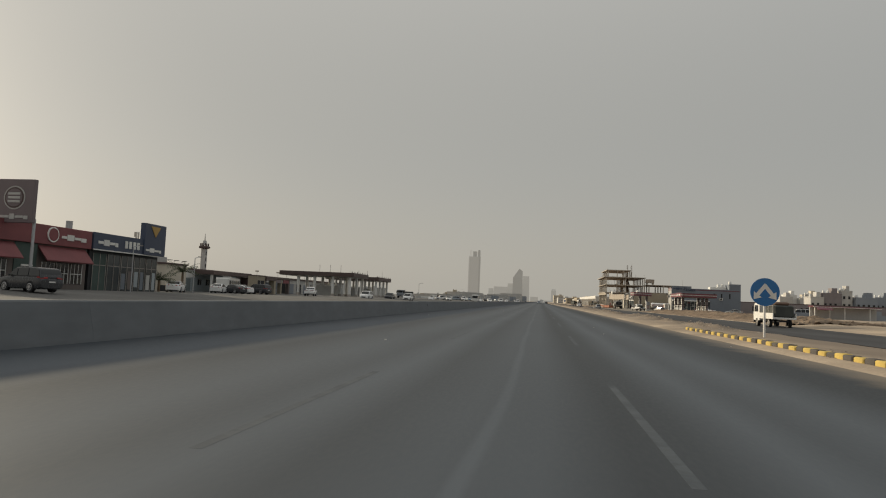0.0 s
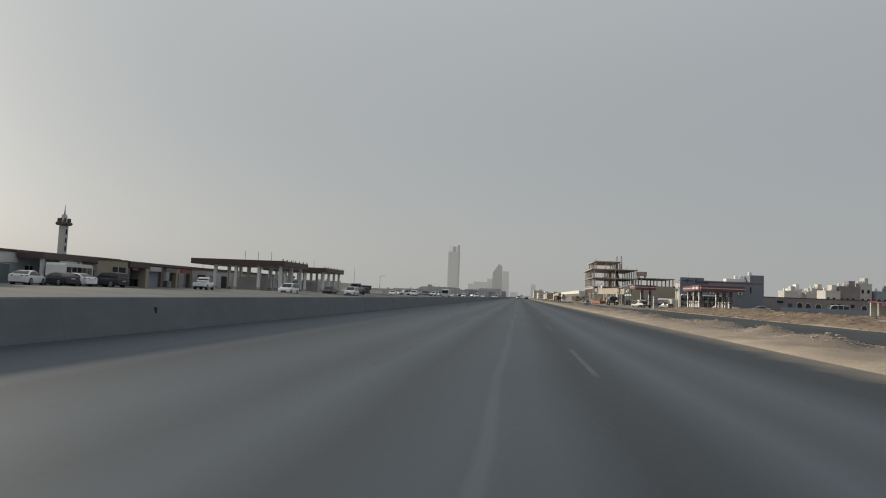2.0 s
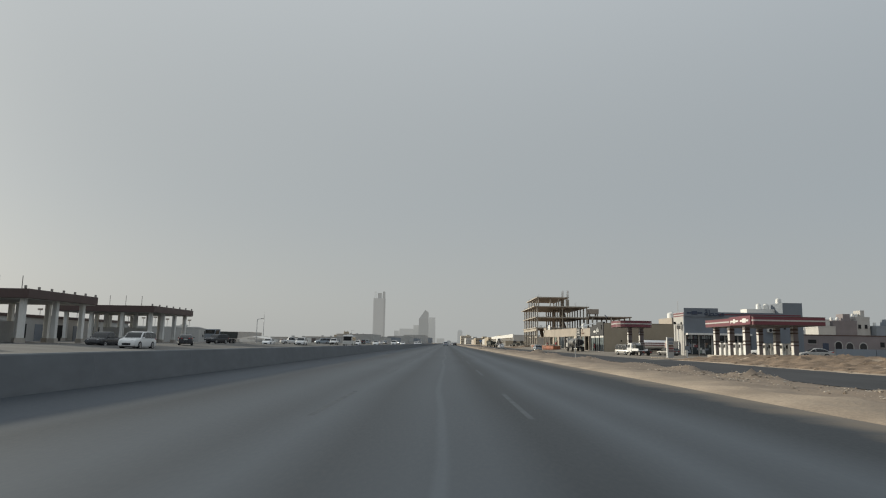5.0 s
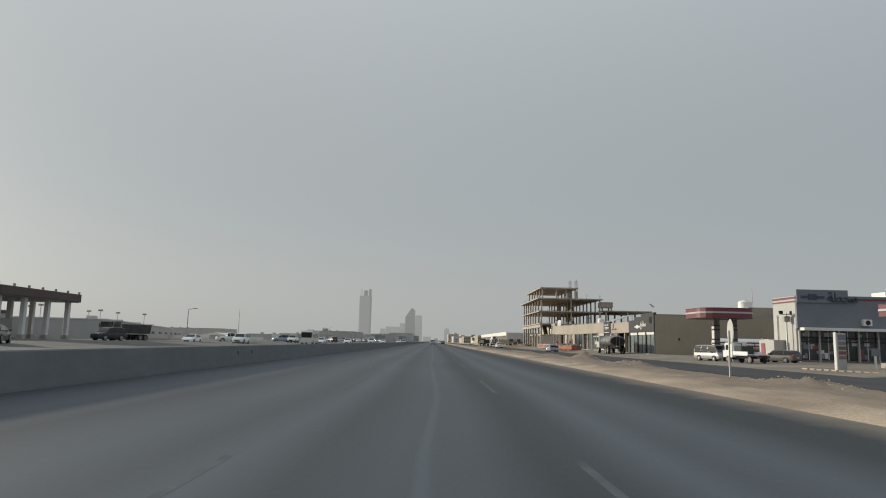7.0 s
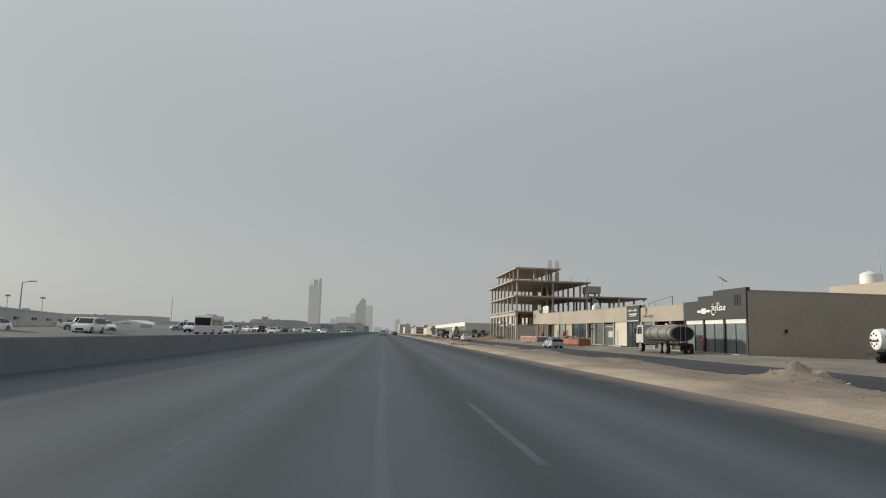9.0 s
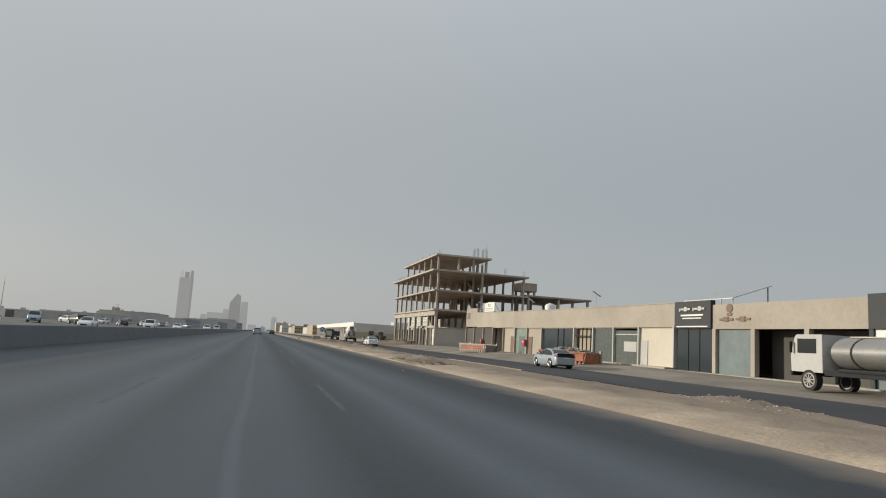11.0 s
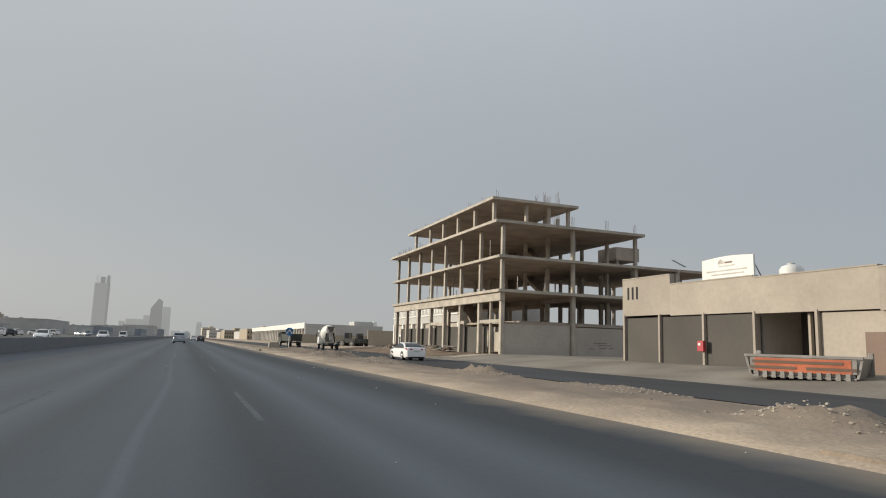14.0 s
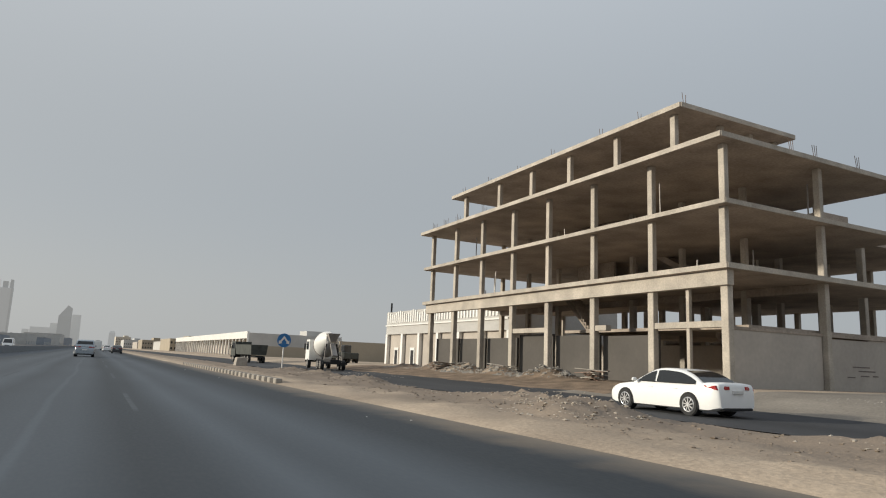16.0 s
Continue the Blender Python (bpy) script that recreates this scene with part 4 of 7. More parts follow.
    part("lift_wall", Geo().box(41.0, 41.25, 338.0, 343.0, 7.2, 14.2), CONC_SHADE, t)
    part("lift_wall", Geo().box(43.6, 43.85, 338.0, 343.0, 7.2, 14.2), CONC_SHADE, t)
    part("stair_flight", Geo().prism([(318.9 + 8, 7.2), (319.9 + 8, 7.2), (326.5 + 8, 10.7), (325.5 + 8, 10.7)], "x", 42.2, 43.4), CONC_SHADE, t)
    part("stair_flight", Geo().prism([(318.9 + 8, 10.9), (319.9 + 8, 10.9), (326.5 + 8, 14.3), (325.5 + 8, 14.3)], "x", 42.2, 43.4), CONC_SHADE, t)
    # loose props, pipes and starter bars
    for k in range(34):
        z = random.choice((7.18, 10.85))
        x, y = random.uniform(33, 46), random.uniform(319.5, 354)
        part("prop", Geo().tube((x, y, z), (x + random.uniform(-0.1, 0.1), y, z + random.uniform(0.8, 3.2)), 0.05, n=6), STEEL, t)
    for k in range(9):
        z = random.choice((7.18, 10.85, 14.6))
        x, y = random.uniform(33, 45), random.uniform(320, 353)
        part("timber_stack", Geo().box(x, x + random.uniform(0.6, 1.6), y, y + random.uniform(0.8, 2.4), z, z + random.uniform(0.2, 0.7)), BROWN, t)
    for y in ys[5:] + [352.9]:
        for dx in (-0.12, 0.12):
            for dy in (-0.12, 0.12):
                part("starter_bar", Geo().tube((31.6 + dx, y + dy, 14.6), (31.6 + dx * 1.4, y + dy * 1.4, 15.5 + random.random() * 0.3), 0.018, n=4), RUST, t)
    for x in (38.0, 40.4, 45.0, 48.9):
        for dx in (-0.14, 0.0, 0.14):
            part("starter_bar", Geo().tube((x + dx, 318.4, 14.6), (x + dx * 1.6, 318.5, 15.6 + random.random() * 0.4), 0.018, n=4), RUST, t)
    for y in (322, 326, 330, 336, 341, 346, 351):
        for dx in (-0.1, 0.1):
            part("starter_bar", Geo().tube((32.6 + dx, y, 18.1), (32.6 + dx * 1.6, y + 0.05, 18.7 + random.random() * 0.3), 0.018, n=4), RUST, t)
    # stair tower columns cast past the roof slab, their bars still bare
    for x, y in ((42.4, 328.2), (44.3, 328.2), (42.4, 330.6), (44.3, 330.6)):
        part("column", Geo().slab(x - 0.2, x + 0.2, y - 0.2, y + 0.2, 14.6, 17.7, 0.03), CONC, t)
        for dx in (-0.15, 0.0, 0.15):
            for dy in (-0.15, 0.15):
                part("starter_bar", Geo().tube((x + dx, y + dy, 17.7), (x + dx * random.uniform(1.0, 1.5), y + dy, 20.4 + random.random() * 0.9), 0.02, n=4), RUST, t)


def rear_frame():
    t = thing("unfinished_annex", "lower bare concrete frame behind the main shell", "building")
    for top in (4.05, 7.8, 11.5):
        part("slab", Geo().slab(51.0, 65.6, 322.0, 346.0, top - 0.35, top), CONC_SHADE, t)
        for x in (51.8, 58.4, 65.0):
            for y in (322.6, 329.5, 337.0, 345.0):
                part("column", Geo().slab(x - 0.22, x + 0.22, y - 0.25, y + 0.25, top - 3.9, top - 0.35), CONC, t)
    part("block_wall", Geo().box(49.6, 73.3, 345.2, 345.4, 0.2, 3.6), BLOCK, t)
    part("block_wall", Geo().box(58.7, 64.7, 322.5, 322.7, 0.1, 3.0), BLOCK, t)
    part("tank_room", Geo().slab(51.0, 54.6, 325.0, 329.0, 12.5, 14.2), CONC_SHADE, t)
    for x in (51.4, 54.2):
        for y in (325.4, 328.6):
            part("column", Geo().slab(x - 0.2, x + 0.2, y - 0.2, y + 0.2, 11.5, 12.5), CONC, t)


def rear_boundary():
    t = thing("boundary_wall", "plain block wall with a white railing behind the building site", "wall")
    part("wall", Geo().box(73.4, 130.0, 345.3, 345.5, -0.1, 2.2), BLOCK, t)
    part("coping", Geo().box(73.4, 130.0, 345.25, 345.55, 2.2, 2.3), CONC, t)
    rail = part("railing", Geo().box(76.0, 86.0, 345.37, 345.43, 3.3, 3.42), WHITE, t, "white painted railing")
    for k in range(21):
        part("railing_post", Geo().box(76.0 + k * 0.49, 76.14 + k * 0.49, 345.36, 345.44, 2.3, 3.3), WHITE, rail)


frame_building()
rear_boundary()
rear_frame()


# ---- tan shop row ----
def shop_row():
    t = thing("shop_row", "long tan rendered row of single-storey shops, partly fitted out", "shop building")
    X = 30.6
    base = 0.28
    # fascia in units, with real joints and two steps at the far end
    runs = [(242.7, 251.9, 5.2), (251.9, 259.7, 5.25), (259.7, 267.65, 5.32), (267.65, 276.4, 5.4), (276.4, 283.85, 5.5), (283.85, 290.9, 5.62), (290.9, 296.1, 6.3)]
    for y0, y1, top in runs:
        low = 3.36 + max(0, y0 - 270) * 0.012
        part("fascia", Geo().box(X, X + 0.35, y0 + 0.001, y1 - 0.001, low, top), PLASTER, t)
        part("coping", Geo().box(X - 0.04, X + 0.4, y0, y1 - 0.001, top, top + 0.07), PLASTER, t)
    for y in (291.6, 292.1, 292.6):
        part("vent_slot", Geo().box(X - 0.02, X + 0.05, y + 2.7, y + 2.9, 4.8, 5.7), DARK, t)
    for y in (242.9, 247.8, 251.9, 255.7, 259.7, 267.65, 271.9, 275.75, 279.8, 283.85, 287.85, 292.0, 295.9):
        w = 0.08
        part("pillar", Geo().box(X - 0.06, X + 0.36, y - w, y + w, base - 0.4, 3.42 + max(0, y - 270) * 0.011), LIGHTGREY if y < 262 else PLASTER, t)
    part("plinth", Geo().slab(X - 0.9, X + 0.5, 242.7, 296.1, base - 0.5, base, 0.02), KERB, t, "pale concrete plinth step")
    part("roof", Geo().box(X + 0.36, 46, 242.7, 296.1, 4.4, 4.7), LIGHTGREY, t)
    part("back_wall", Geo().box(45.7, 46, 242.7, 296.1, base - 0.5, 4.4), BEIGE, t)
    part("end_wall", Geo().box(X + 0.36, 45.7, 295.8, 296.1, base - 0.5, 6.1), BEIGE, t)
    part("end_wall", Geo().box(X + 0.36, 45.7, 242.7, 243.0, base - 0.5, 4.9), BEIGE, t)
    part("floor", Geo().box(X + 0.4, 45.7, 243.0, 295.8, base - 0.4, base), APRON, t)
    for y in (247.8, 251.9, 259.7, 267.65, 279.8, 283.85, 287.85, 292.0):
        part("cross_wall", Geo().box(X + 0.6, 45.6, y - 0.1, y + 0.1, base, 4.4), BLOCK, t)
    # bay fillings
    def bay(y0, y1, material, name="infill_panel", x=0.16, z1=3.36, label=""):
        return part(name, Geo().box(X + x, X + x + 0.06, y0 + 0.1, y1 - 0.1, base, z1), material, t, label)
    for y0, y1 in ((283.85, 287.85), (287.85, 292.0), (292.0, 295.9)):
        bay(y0, y1, DARKINFILL, "block_infill", 0.14, 3.45)
    part("block_infill", Geo().box(X + 3.5, X + 3.7, 279.95, 283.7, base, 4.3), DARKINFILL, t)
    part("inner_post", Geo().box(X + 0.5, X + 0.7, 280.6, 280.75, base, 3.4), PLASTER, t)
    bay(275.75, 279.8, PLASTER), bay(267.65, 271.9, PLASTER)
    door = bay(271.9, 275.75, MINT, "shopfront_glass", label="pale mint shopfront glass")
    part("glass_door", Geo().box(X + 0.13, X + 0.17, 273.0, 274.6, base, 2.4), PALEGLASS, door)
    for y in (276.15, 270.5):
        d = part("door", Geo().box(X + 0.1, X + 0.2, y, y + 1.15, base, 2.35), BROWN, t, "brown metal door")
        part("door_handle", Geo().box(X + 0.05, X + 0.1, y + 0.1, y + 0.14, 1.2, 1.4), STEEL, d)
    g = bay(259.7, 267.65, SHOPGLASS, "shopfront_glass", label="dark reflective shopfront glass")
    for y in (262.3, 263.7):
        part("mullion", Geo().box(X + 0.1, X + 0.18, y - 0.06, y + 0.03, base, 3.36), DARK, g)
    g = bay(255.7, 259.7, BEIGE, "shopfront_panel", 0.5)
    for k in range(4):
        part("mullion", Geo().box(X + 0.08, X + 0.18, 256.3 + k * 0.85, 256.38 + k * 0.85, base, 3.36), DARK, g)
    part("transom", Geo().box(X + 0.08, X + 0.18, 255.9, 259.5, 2.5, 2.6), DARK, g)
    bay(251.9, 255.7, GREENGLASS, "shopfront_glass")
    g = bay(247.8, 251.9, GREENGLASS, "shopfront_glass", z1=3.1)
    part("paper_sheet", Geo().box(X + 0.13, X + 0.15, 248.3, 250.3, 1.3, 2.15), LIGHTGREY, g, "pale paper taped to glass")
    part("transom", Geo().box(X + 0.1, X + 0.2, 248.0, 251.7, 2.72, 2.8), LIGHTGREY, g)
    bay(242.9, 247.8, CREAM)
    d = part("door", Geo().box(X + 0.1, X + 0.2, 246.6, 247.6, base, 2.3), LIGHTGREY, t, "grey metal door")
    for y0, y1, z in ((254.0, 272.0, 4.33), (276.5, 283.0, 4.4)):
        part("fascia_seam", Geo().box(X - 0.006, X + 0.01, y0, y1, z, z + 0.025), BEIGE, t)
    part("lintel_band", Geo().box(X + 0.1, X + 0.3, 242.9, 275.0, 3.3, 3.4), BEIGE, t)


def dark_shop():
    t = thing("charcoal_shop", "shop with charcoal sign panel and glass front", "shop building")
    X, base = 30.6, 0.15
    part("sign_panel", Geo().box(X - 0.15, X + 0.25, 238.4, 242.6, 3.25, 5.25), CHARCOAL, t)
    for y0, y1, z0, z1 in ((239.2, 241.8, 4.15, 4.27), (239.4, 241.6, 3.95, 4.03), (238.7, 242.3, 3.34, 3.42)):
        part("lettering_bar", Geo().box(X - 0.18, X - 0.15, y0, y1, z0, z1), WHITE, t)
    bars(t, (X - 0.2, 239.0, 4.45), "y", 3.0, 0.5, LIGHTGREY, 31)
    g = part("shopfront_glass", Geo().box(X + 0.1, X + 0.16, 238.6, 242.5, base, 3.25), SHOPGLASS, t)
    for y in (239.9, 241.2):
        part("mullion", Geo().box(X + 0.06, X + 0.18, y - 0.03, y + 0.03, base, 3.25), DARK, g)
    part("fascia", Geo().box(X, X + 0.3, 225.4, 238.4, 3.2, 4.9), PLASTER, t)
    bars(t, (X - 0.04, 234.6, 3.65), "y", 3.0, 0.5, BROWN, 11)
    part("logo_shape", Geo().tube((X - 0.05, 236.6, 4.62), (X, 236.6, 4.62), 0.3, n=18), BROWN, t)
    part("logo_base", Geo().box(X - 0.05, X, 236.35, 236.85, 4.1, 4.3), BROWN, t)
    for y in (225.7, 230.0, 234.4, 238.2):
        part("pillar", Geo().box(X - 0.03, X + 0.33, y - 0.18, y + 0.18, -0.2, 3.22), PLASTER, t)
    part("block_infill", Geo().box(X + 1.5, X + 1.7, 225.6, 234.4, -0.2, 3.2), DARKINFILL, t)
    part("shopfront_glass", Geo().box(X + 0.2, X + 0.26, 234.6, 238.0, base, 3.2), PALEGLASS, t)
    part("roof", Geo().box(X + 0.32, 44, 225.4, 242.6, 4.2, 4.5), LIGHTGREY, t)
    part("back_wall", Geo().box(43.7, 44, 225.4, 242.6, -0.2, 4.2), BEIGE, t)
    part("roof_sheet", Geo().prism([(X + 0.2, 5.3), (X + 0.2, 5.36), (X + 3.4, 6.44), (X + 3.4, 6.38)], "y", 236.5, 242.0), GALV, t, "slanted grey metal roof sheet")
    for y in (236.8, 241.7):
        part("sheet_post", Geo().tube((X + 3.3, y, 4.5), (X + 3.3, y, 6.38), 0.05, n=6), STEEL, t)
        part("sheet_post", Geo().tube((X + 0.4, y, 4.5), (X + 0.4, y, 5.36), 0.05, n=6), STEEL, t)
    part("plinth", Geo().slab(X - 0.8, X + 0.4, 225.4, 242.6, -0.3, base, 0.02), KERB, t)


def kitchen_shop():
    t = thing("showroom", "tan rendered showroom block with stepped charcoal sign front", "shop building")
    X, y0, y1 = 30.0, 213.6, 225.3
    part("side_wall", Geo().box(X + 0.02, 47.5, y0, y0 + 0.25, -0.4, 5.45), BEIGE, t, "long plain tan side wall")
    part("side_coping", Geo().box(X + 0.3, 47.5, y0 - 0.03, y0 + 0.28, 5.45, 5.53), PLASTER, t)
    part("upper_block", Geo().box(43.2, 47.5, 214.1, 222.0, 4.9, 6.75), PLASTER, t)
    part("rear_block", Geo().box(47.6, 60.0, 214.5, 226.0, -0.4, 6.6), BEIGE, t)
    for a, b, top in ((y0, 219.2, 5.75), (219.2, 222.2, 5.35), (222.2, y1, 4.95)):
        part("sign_panel", Geo().box(X - 0.12, X + 0.25, a + 0.01, b - 0.01, 3.15, top), CHARCOAL, t)
    for k in range(3):
        part("vent_slot", Geo().box(X - 0.16, X - 0.11, 214.5 + k * 0.4, 214.65 + k * 0.4, 4.3, 5.2), DARK, t)
    lettering(t, "\ufea6\ufe91\ufe8e\ufec4\ufee3", (X - 0.16, 219.4, 3.5), -90, 1.2, WHITE)
    bars(t, (X - 0.15, 219.65, 3.6), "y", 2.6, 0.8, WHITE, 5, 1)
    for a, b in ((214.0, 217.4), (217.6, 221.2), (221.4, 225.1)):
        g = part("shopfront_glass", Geo().box(X + 0.1, X + 0.15, a, b, 0.15, 3.15), PALEGLASS, t)
        part("window_head", Geo().box(X + 0.05, X + 0.1, a, b, 2.75, 3.15), WHITE, g, "pale lit window head")
        part("mullion", Geo().box(X + 0.05, X + 0.16, (a + b) / 2 - 0.03, (a + b) / 2 + 0.03, 0.15, 2.75), DARK, g)
    for y in (y0 + 0.15, 217.5, 221.3, 225.2):
        part("pillar", Geo().box(X - 0.05, X + 0.3, y - 0.13, y + 0.13, -0.4, 3.15), CHARCOAL, t)
    part("plinth", Geo().slab(X - 0.9, X + 0.4, y0, y1, -0.4, 0.15, 0.02), KERB, t)
    part("roof", Geo().box(X + 0.3, 47, y0 + 0.3, y1, 4.6, 4.9), LIGHTGREY, t)
    part("back_wall", Geo().box(46.5, 46.8, y0 + 0.3, y1, -0.4, 4.6), BEIGE, t)
    part("far_wall", Geo().box(X + 0.3, 46.5, y1 - 0.2, y1, -0.4, 4.6), BEIGE, t)
    for k in range(9):
        part("plaster_seam", Geo().box(31.6 + k * 1.7, 31.62 + k * 1.7, y0 - 0.003, y0, -0.3, 5.4), PLASTER, t)
    part("wall_lamp", Geo().box(33.2, 33.4, y0 - 0.12, y0, 2.0, 2.3), DARK, t)


shop_row()
dark_shop()
kitchen_shop()


def water_tank(x, y, z, r, h, label="white plastic roof water tank"):
    t = thing("water_tank", label, "water tank", pose(x, y, z), "roof water tanks")
    rings = []
    for k, hh in ((0.98, 0.0), (1.0, 0.05), (0.97, 0.1), (1.0, h * 0.4), (0.97, h * 0.45), (1.0, h * 0.7), (0.8, h * 0.86), (0.35, h * 0.95)):
        rings.append([(r * k * math.cos(a), r * k * math.sin(a), hh) for a in (2 * math.pi * j / 20 for j in range(20))])
    part("shell", Geo().loft(rings), WHITE, t, smooth=True)
    part("lid", Geo().tube((0, 0, h * 0.94), (0, 0, h), r * 0.32, n=14), LIGHTGREY, t)


t = thing("roof_hut", "small plain tan roof hut carrying a tank", "roof hut", pose(42.4, 291.4, 4.7))
part("wall", Geo().box(-1.6, 1.6, -2.0, 2.0, 0, 1.5), BEIGE, t)
part("coping", Geo().box(-1.65, 1.65, -2.05, 2.05, 1.5, 1.58), PLASTER, t)
water_tank(42.4, 291.4, 6.28, 0.85, 1.7)
water_tank(44.6, 218.0, 6.75, 0.95, 1.3)
part_post = thing("roof_mast", "thin metal mast on the roof", "mast", pose(46.0, 218.6, 6.75))
part("mast_tube", Geo().tube((0, 0, 0), (0, 0, 3.6), 0.04, 0.02, 6), STEEL, part_post)

t = thing("rooftop_board", "white advertising board with small printed lines", "billboard", pose(30.7, 283.8, 5.25))
part("panel", Geo().prism([(0, 0.05), (4.1, 0.1)] + [(4.1 - 0.41 * k, 1.64 + 0.12 * math.sin(0.31 * k)) for k in range(11)], "x", -0.06, 0.06), WHITE, t)
for a, b, z in ((1.4, 2.7, 1.12), (0.5, 3.7, 0.84), (0.7, 3.3, 0.62), (0.4, 1.7, 0.28), (2.3, 3.7, 0.28)):
    part("printed_line", Geo().box(-0.07, -0.055, a, b, z, z + 0.085), STEEL, t)
for z in (0, 1):
    part("logo_shape", Geo().prism([(2.3, 1.3), (2.75, 1.3), (2.75, 1.45), (2.52, 1.62), (2.3, 1.45)], "x", -0.075, -0.06) if z else Geo().box(-0.08, -0.06, 1.6, 2.2, 1.32, 1.42), STEEL if z else BROWN, t)
for y in (0.3, 3.3):
    part("brace", Geo().tube((0.05, y, 1.6), (1.6, y, -0.7), 0.035, n=6), STEEL, t)


def roof_lamp(x, y, z, h, turn):
    t = thing("solar_lamp", "slim solar street lamp on a roof pole", "lamp", pose(x, y, z, 0, 0, turn), "roof solar lamps")
    part("pole", Geo().tube((0, 0, 0), (0, 0, h + 0.08), 0.014, n=8), GALV, t)
    part("solar_panel", Geo().box(-0.16, 0.16, -0.5, 0.5, -0.025, 0.025, Matrix.Translation((0, 0, h + 0.1)) @ Matrix.Rotation(radians(30), 4, "X")), PANEL, t)


for x, y, z, h in ((30.8, 255.6, 5.2, 1.3), (30.8, 271.2, 5.4, 1.1), (30.8, 290.2, 5.6, 1.3), (32.6, 222.5, 4.7, 2.4)):
    roof_lamp(x, y, z, h, 20)


# ---- fuel station on the near side ----
def mart():
    t = thing("station_shop", "grey-blue rendered station shop with a raised name panel", "shop building")
    X0, X1, Y = 37.5, 56.0, 191.6
    part("front_wall", Geo().box(X0, X1, Y, Y + 0.3, 3.3, 6.75), MARTBLUE, t)
    part("name_panel", Geo().box(X0, 42.9, Y - 0.12, Y, 6.0, 7.35), MARTBLUE, t)
    part("front_wall", Geo().box(48.0, X1, Y + 0.002, Y + 0.3, -0.3, 3.3), MARTBLUE, t)
    part("side_wall", Geo().box(X0, X0 + 0.3, Y + 0.3, 196.4, -0.3, 6.7), LIGHTGREY, t, "pale side wall")
    part("side_band", Geo().box(X0 - 0.03, X0, Y, 196.4, 6.4, 6.62), RED, t)
    part("side_band", Geo().box(X0 - 0.03, X0, Y, 196.4, 6.05, 6.2), RED, t)
    part("front_band", Geo().box(42.9, X1, Y - 0.03, Y, 6.3, 6.5), RED, t)
    part("roof", Geo().box(X0 + 0.3, X1, Y + 0.3, 196.4, 6.2, 6.4), LIGHTGREY, t)
    part("end_wall", Geo().box(X1, X1 + 0.3, Y, 196.4, -0.3, 8.4), MARTBLUE, t)
    part("roof_room", Geo().box(53.2, X1, Y + 0.01, 196.3, 6.75, 8.4), MARTBLUE, t)
    part("roof_room", Geo().box(48.6, 53.1, 194.0, 196.3, 6.4, 7.5), WHITE, t, "white roof room")
    part("awning", Geo().slab(X0 + 0.2, 47.8, Y - 0.9, Y, 3.1, 3.4, 0.02), WHITE, t)
    for k in range(5):
        a = X0 + 0.3 + k * 2.05
        g = part("shopfront_glass", Geo().box(a, a + 1.9, Y + 0.3, Y + 0.36, 0.1, 3.1), SHOPGLASS, t)
        part("glazing_bar", Geo().box(a + 0.9, a + 0.96, Y + 0.24, Y + 0.3, 0.1, 3.1), WHITE, g)
        part("pillar", Geo().box(a - 0.15, a, Y + 0.02, Y + 0.32, -0.3, 3.1), LIGHTGREY, t)
    rnd = random.Random(17)
    for k in range(44):
        a = X0 + 0.4 + rnd.random() ** 1.5 * 9.4
        z, w = rnd.choice((0.25, 0.75, 1.2, 1.6, 2.5)), rnd.uniform(0.18, 0.6)
        part("poster", Geo().box(a, a + w, Y + 0.25 + 0.001 * k, Y + 0.255 + 0.001 * k, z, z + rnd.uniform(0.25, 0.6)), rnd.choice((LIGHTGREY, WHITE, PALEBLUE, PALEBLUE, MINT, BRICKRED, MARTBLUE, BROWN)), t)
    for z in (1.95, 2.35):
        part("window_rail", Geo().box(X0 + 0.2, 47.8, Y + 0.1, Y + 0.14, z, z + 0.12), DARK, t)
    part("stock_shelf", Geo().box(X0 + 1, 47, Y + 2.2, Y + 2.6, 0.1, 1.6), WHITE, t)
    part("floor", Geo().box(X0 + 0.3, X1, Y + 0.3, 196.4, -0.2, 0.08), APRON, t)
    part("back_wall", Geo().box(X0 + 0.3, X1, 196.1, 196.4, -0.3, 6.2), BEIGE, t)
    lettering(t, "\ufe94\ufec4\ufea4\ufee3", (40.7, Y - 0.16, 6.1), 0, 1.05, NAVY)
    bars(t, (37.95, Y - 0.15, 6.2), "x", 2.6, 0.9, NAVY, 3, 1)
    for x in (44.2, 50.5):
        u = part("air_conditioner", Geo().slab(x, x + 0.9, Y - 0.4, Y, 3.7, 4.35, 0.02), WHITE, t)
        part("fan_grille", Geo().tube((x + 0.45, Y - 0.43, 4.02), (x + 0.45, Y - 0.39, 4.02), 0.25, n=14), DARK, u)
    for x in (49.0, 51.0, 53.2):
        part("slit_window", Geo().box(x, x + 0.35, Y - 0.02, Y + 0.05, 4.2, 5.6), DARK, t)
    part("downpipe", Geo().tube((X0 - 0.1, 195.4, 0), (X0 - 0.1, 195.4, 4.8), 0.06, n=8), LIGHTGREY, t)
    part("low_room", Geo().box(X0 - 1.3, X0 - 0.04, 194.0, 197.2, -0.3, 2.1), LIGHTGREY, t)
    d = part("door", Geo().box(X0 - 1.36, X0 - 1.3, 195.9, 196.7, -0.1, 1.75), BRICKRED, t)


mart()
for x, y, r in ((51.2, 195.4, 0.42), (52.4, 195.4, 0.42), (54.2, 194.8, 0.45)):
    water_tank(x, y, 8.4 if x > 53.2 else 7.5, r, 1.0)


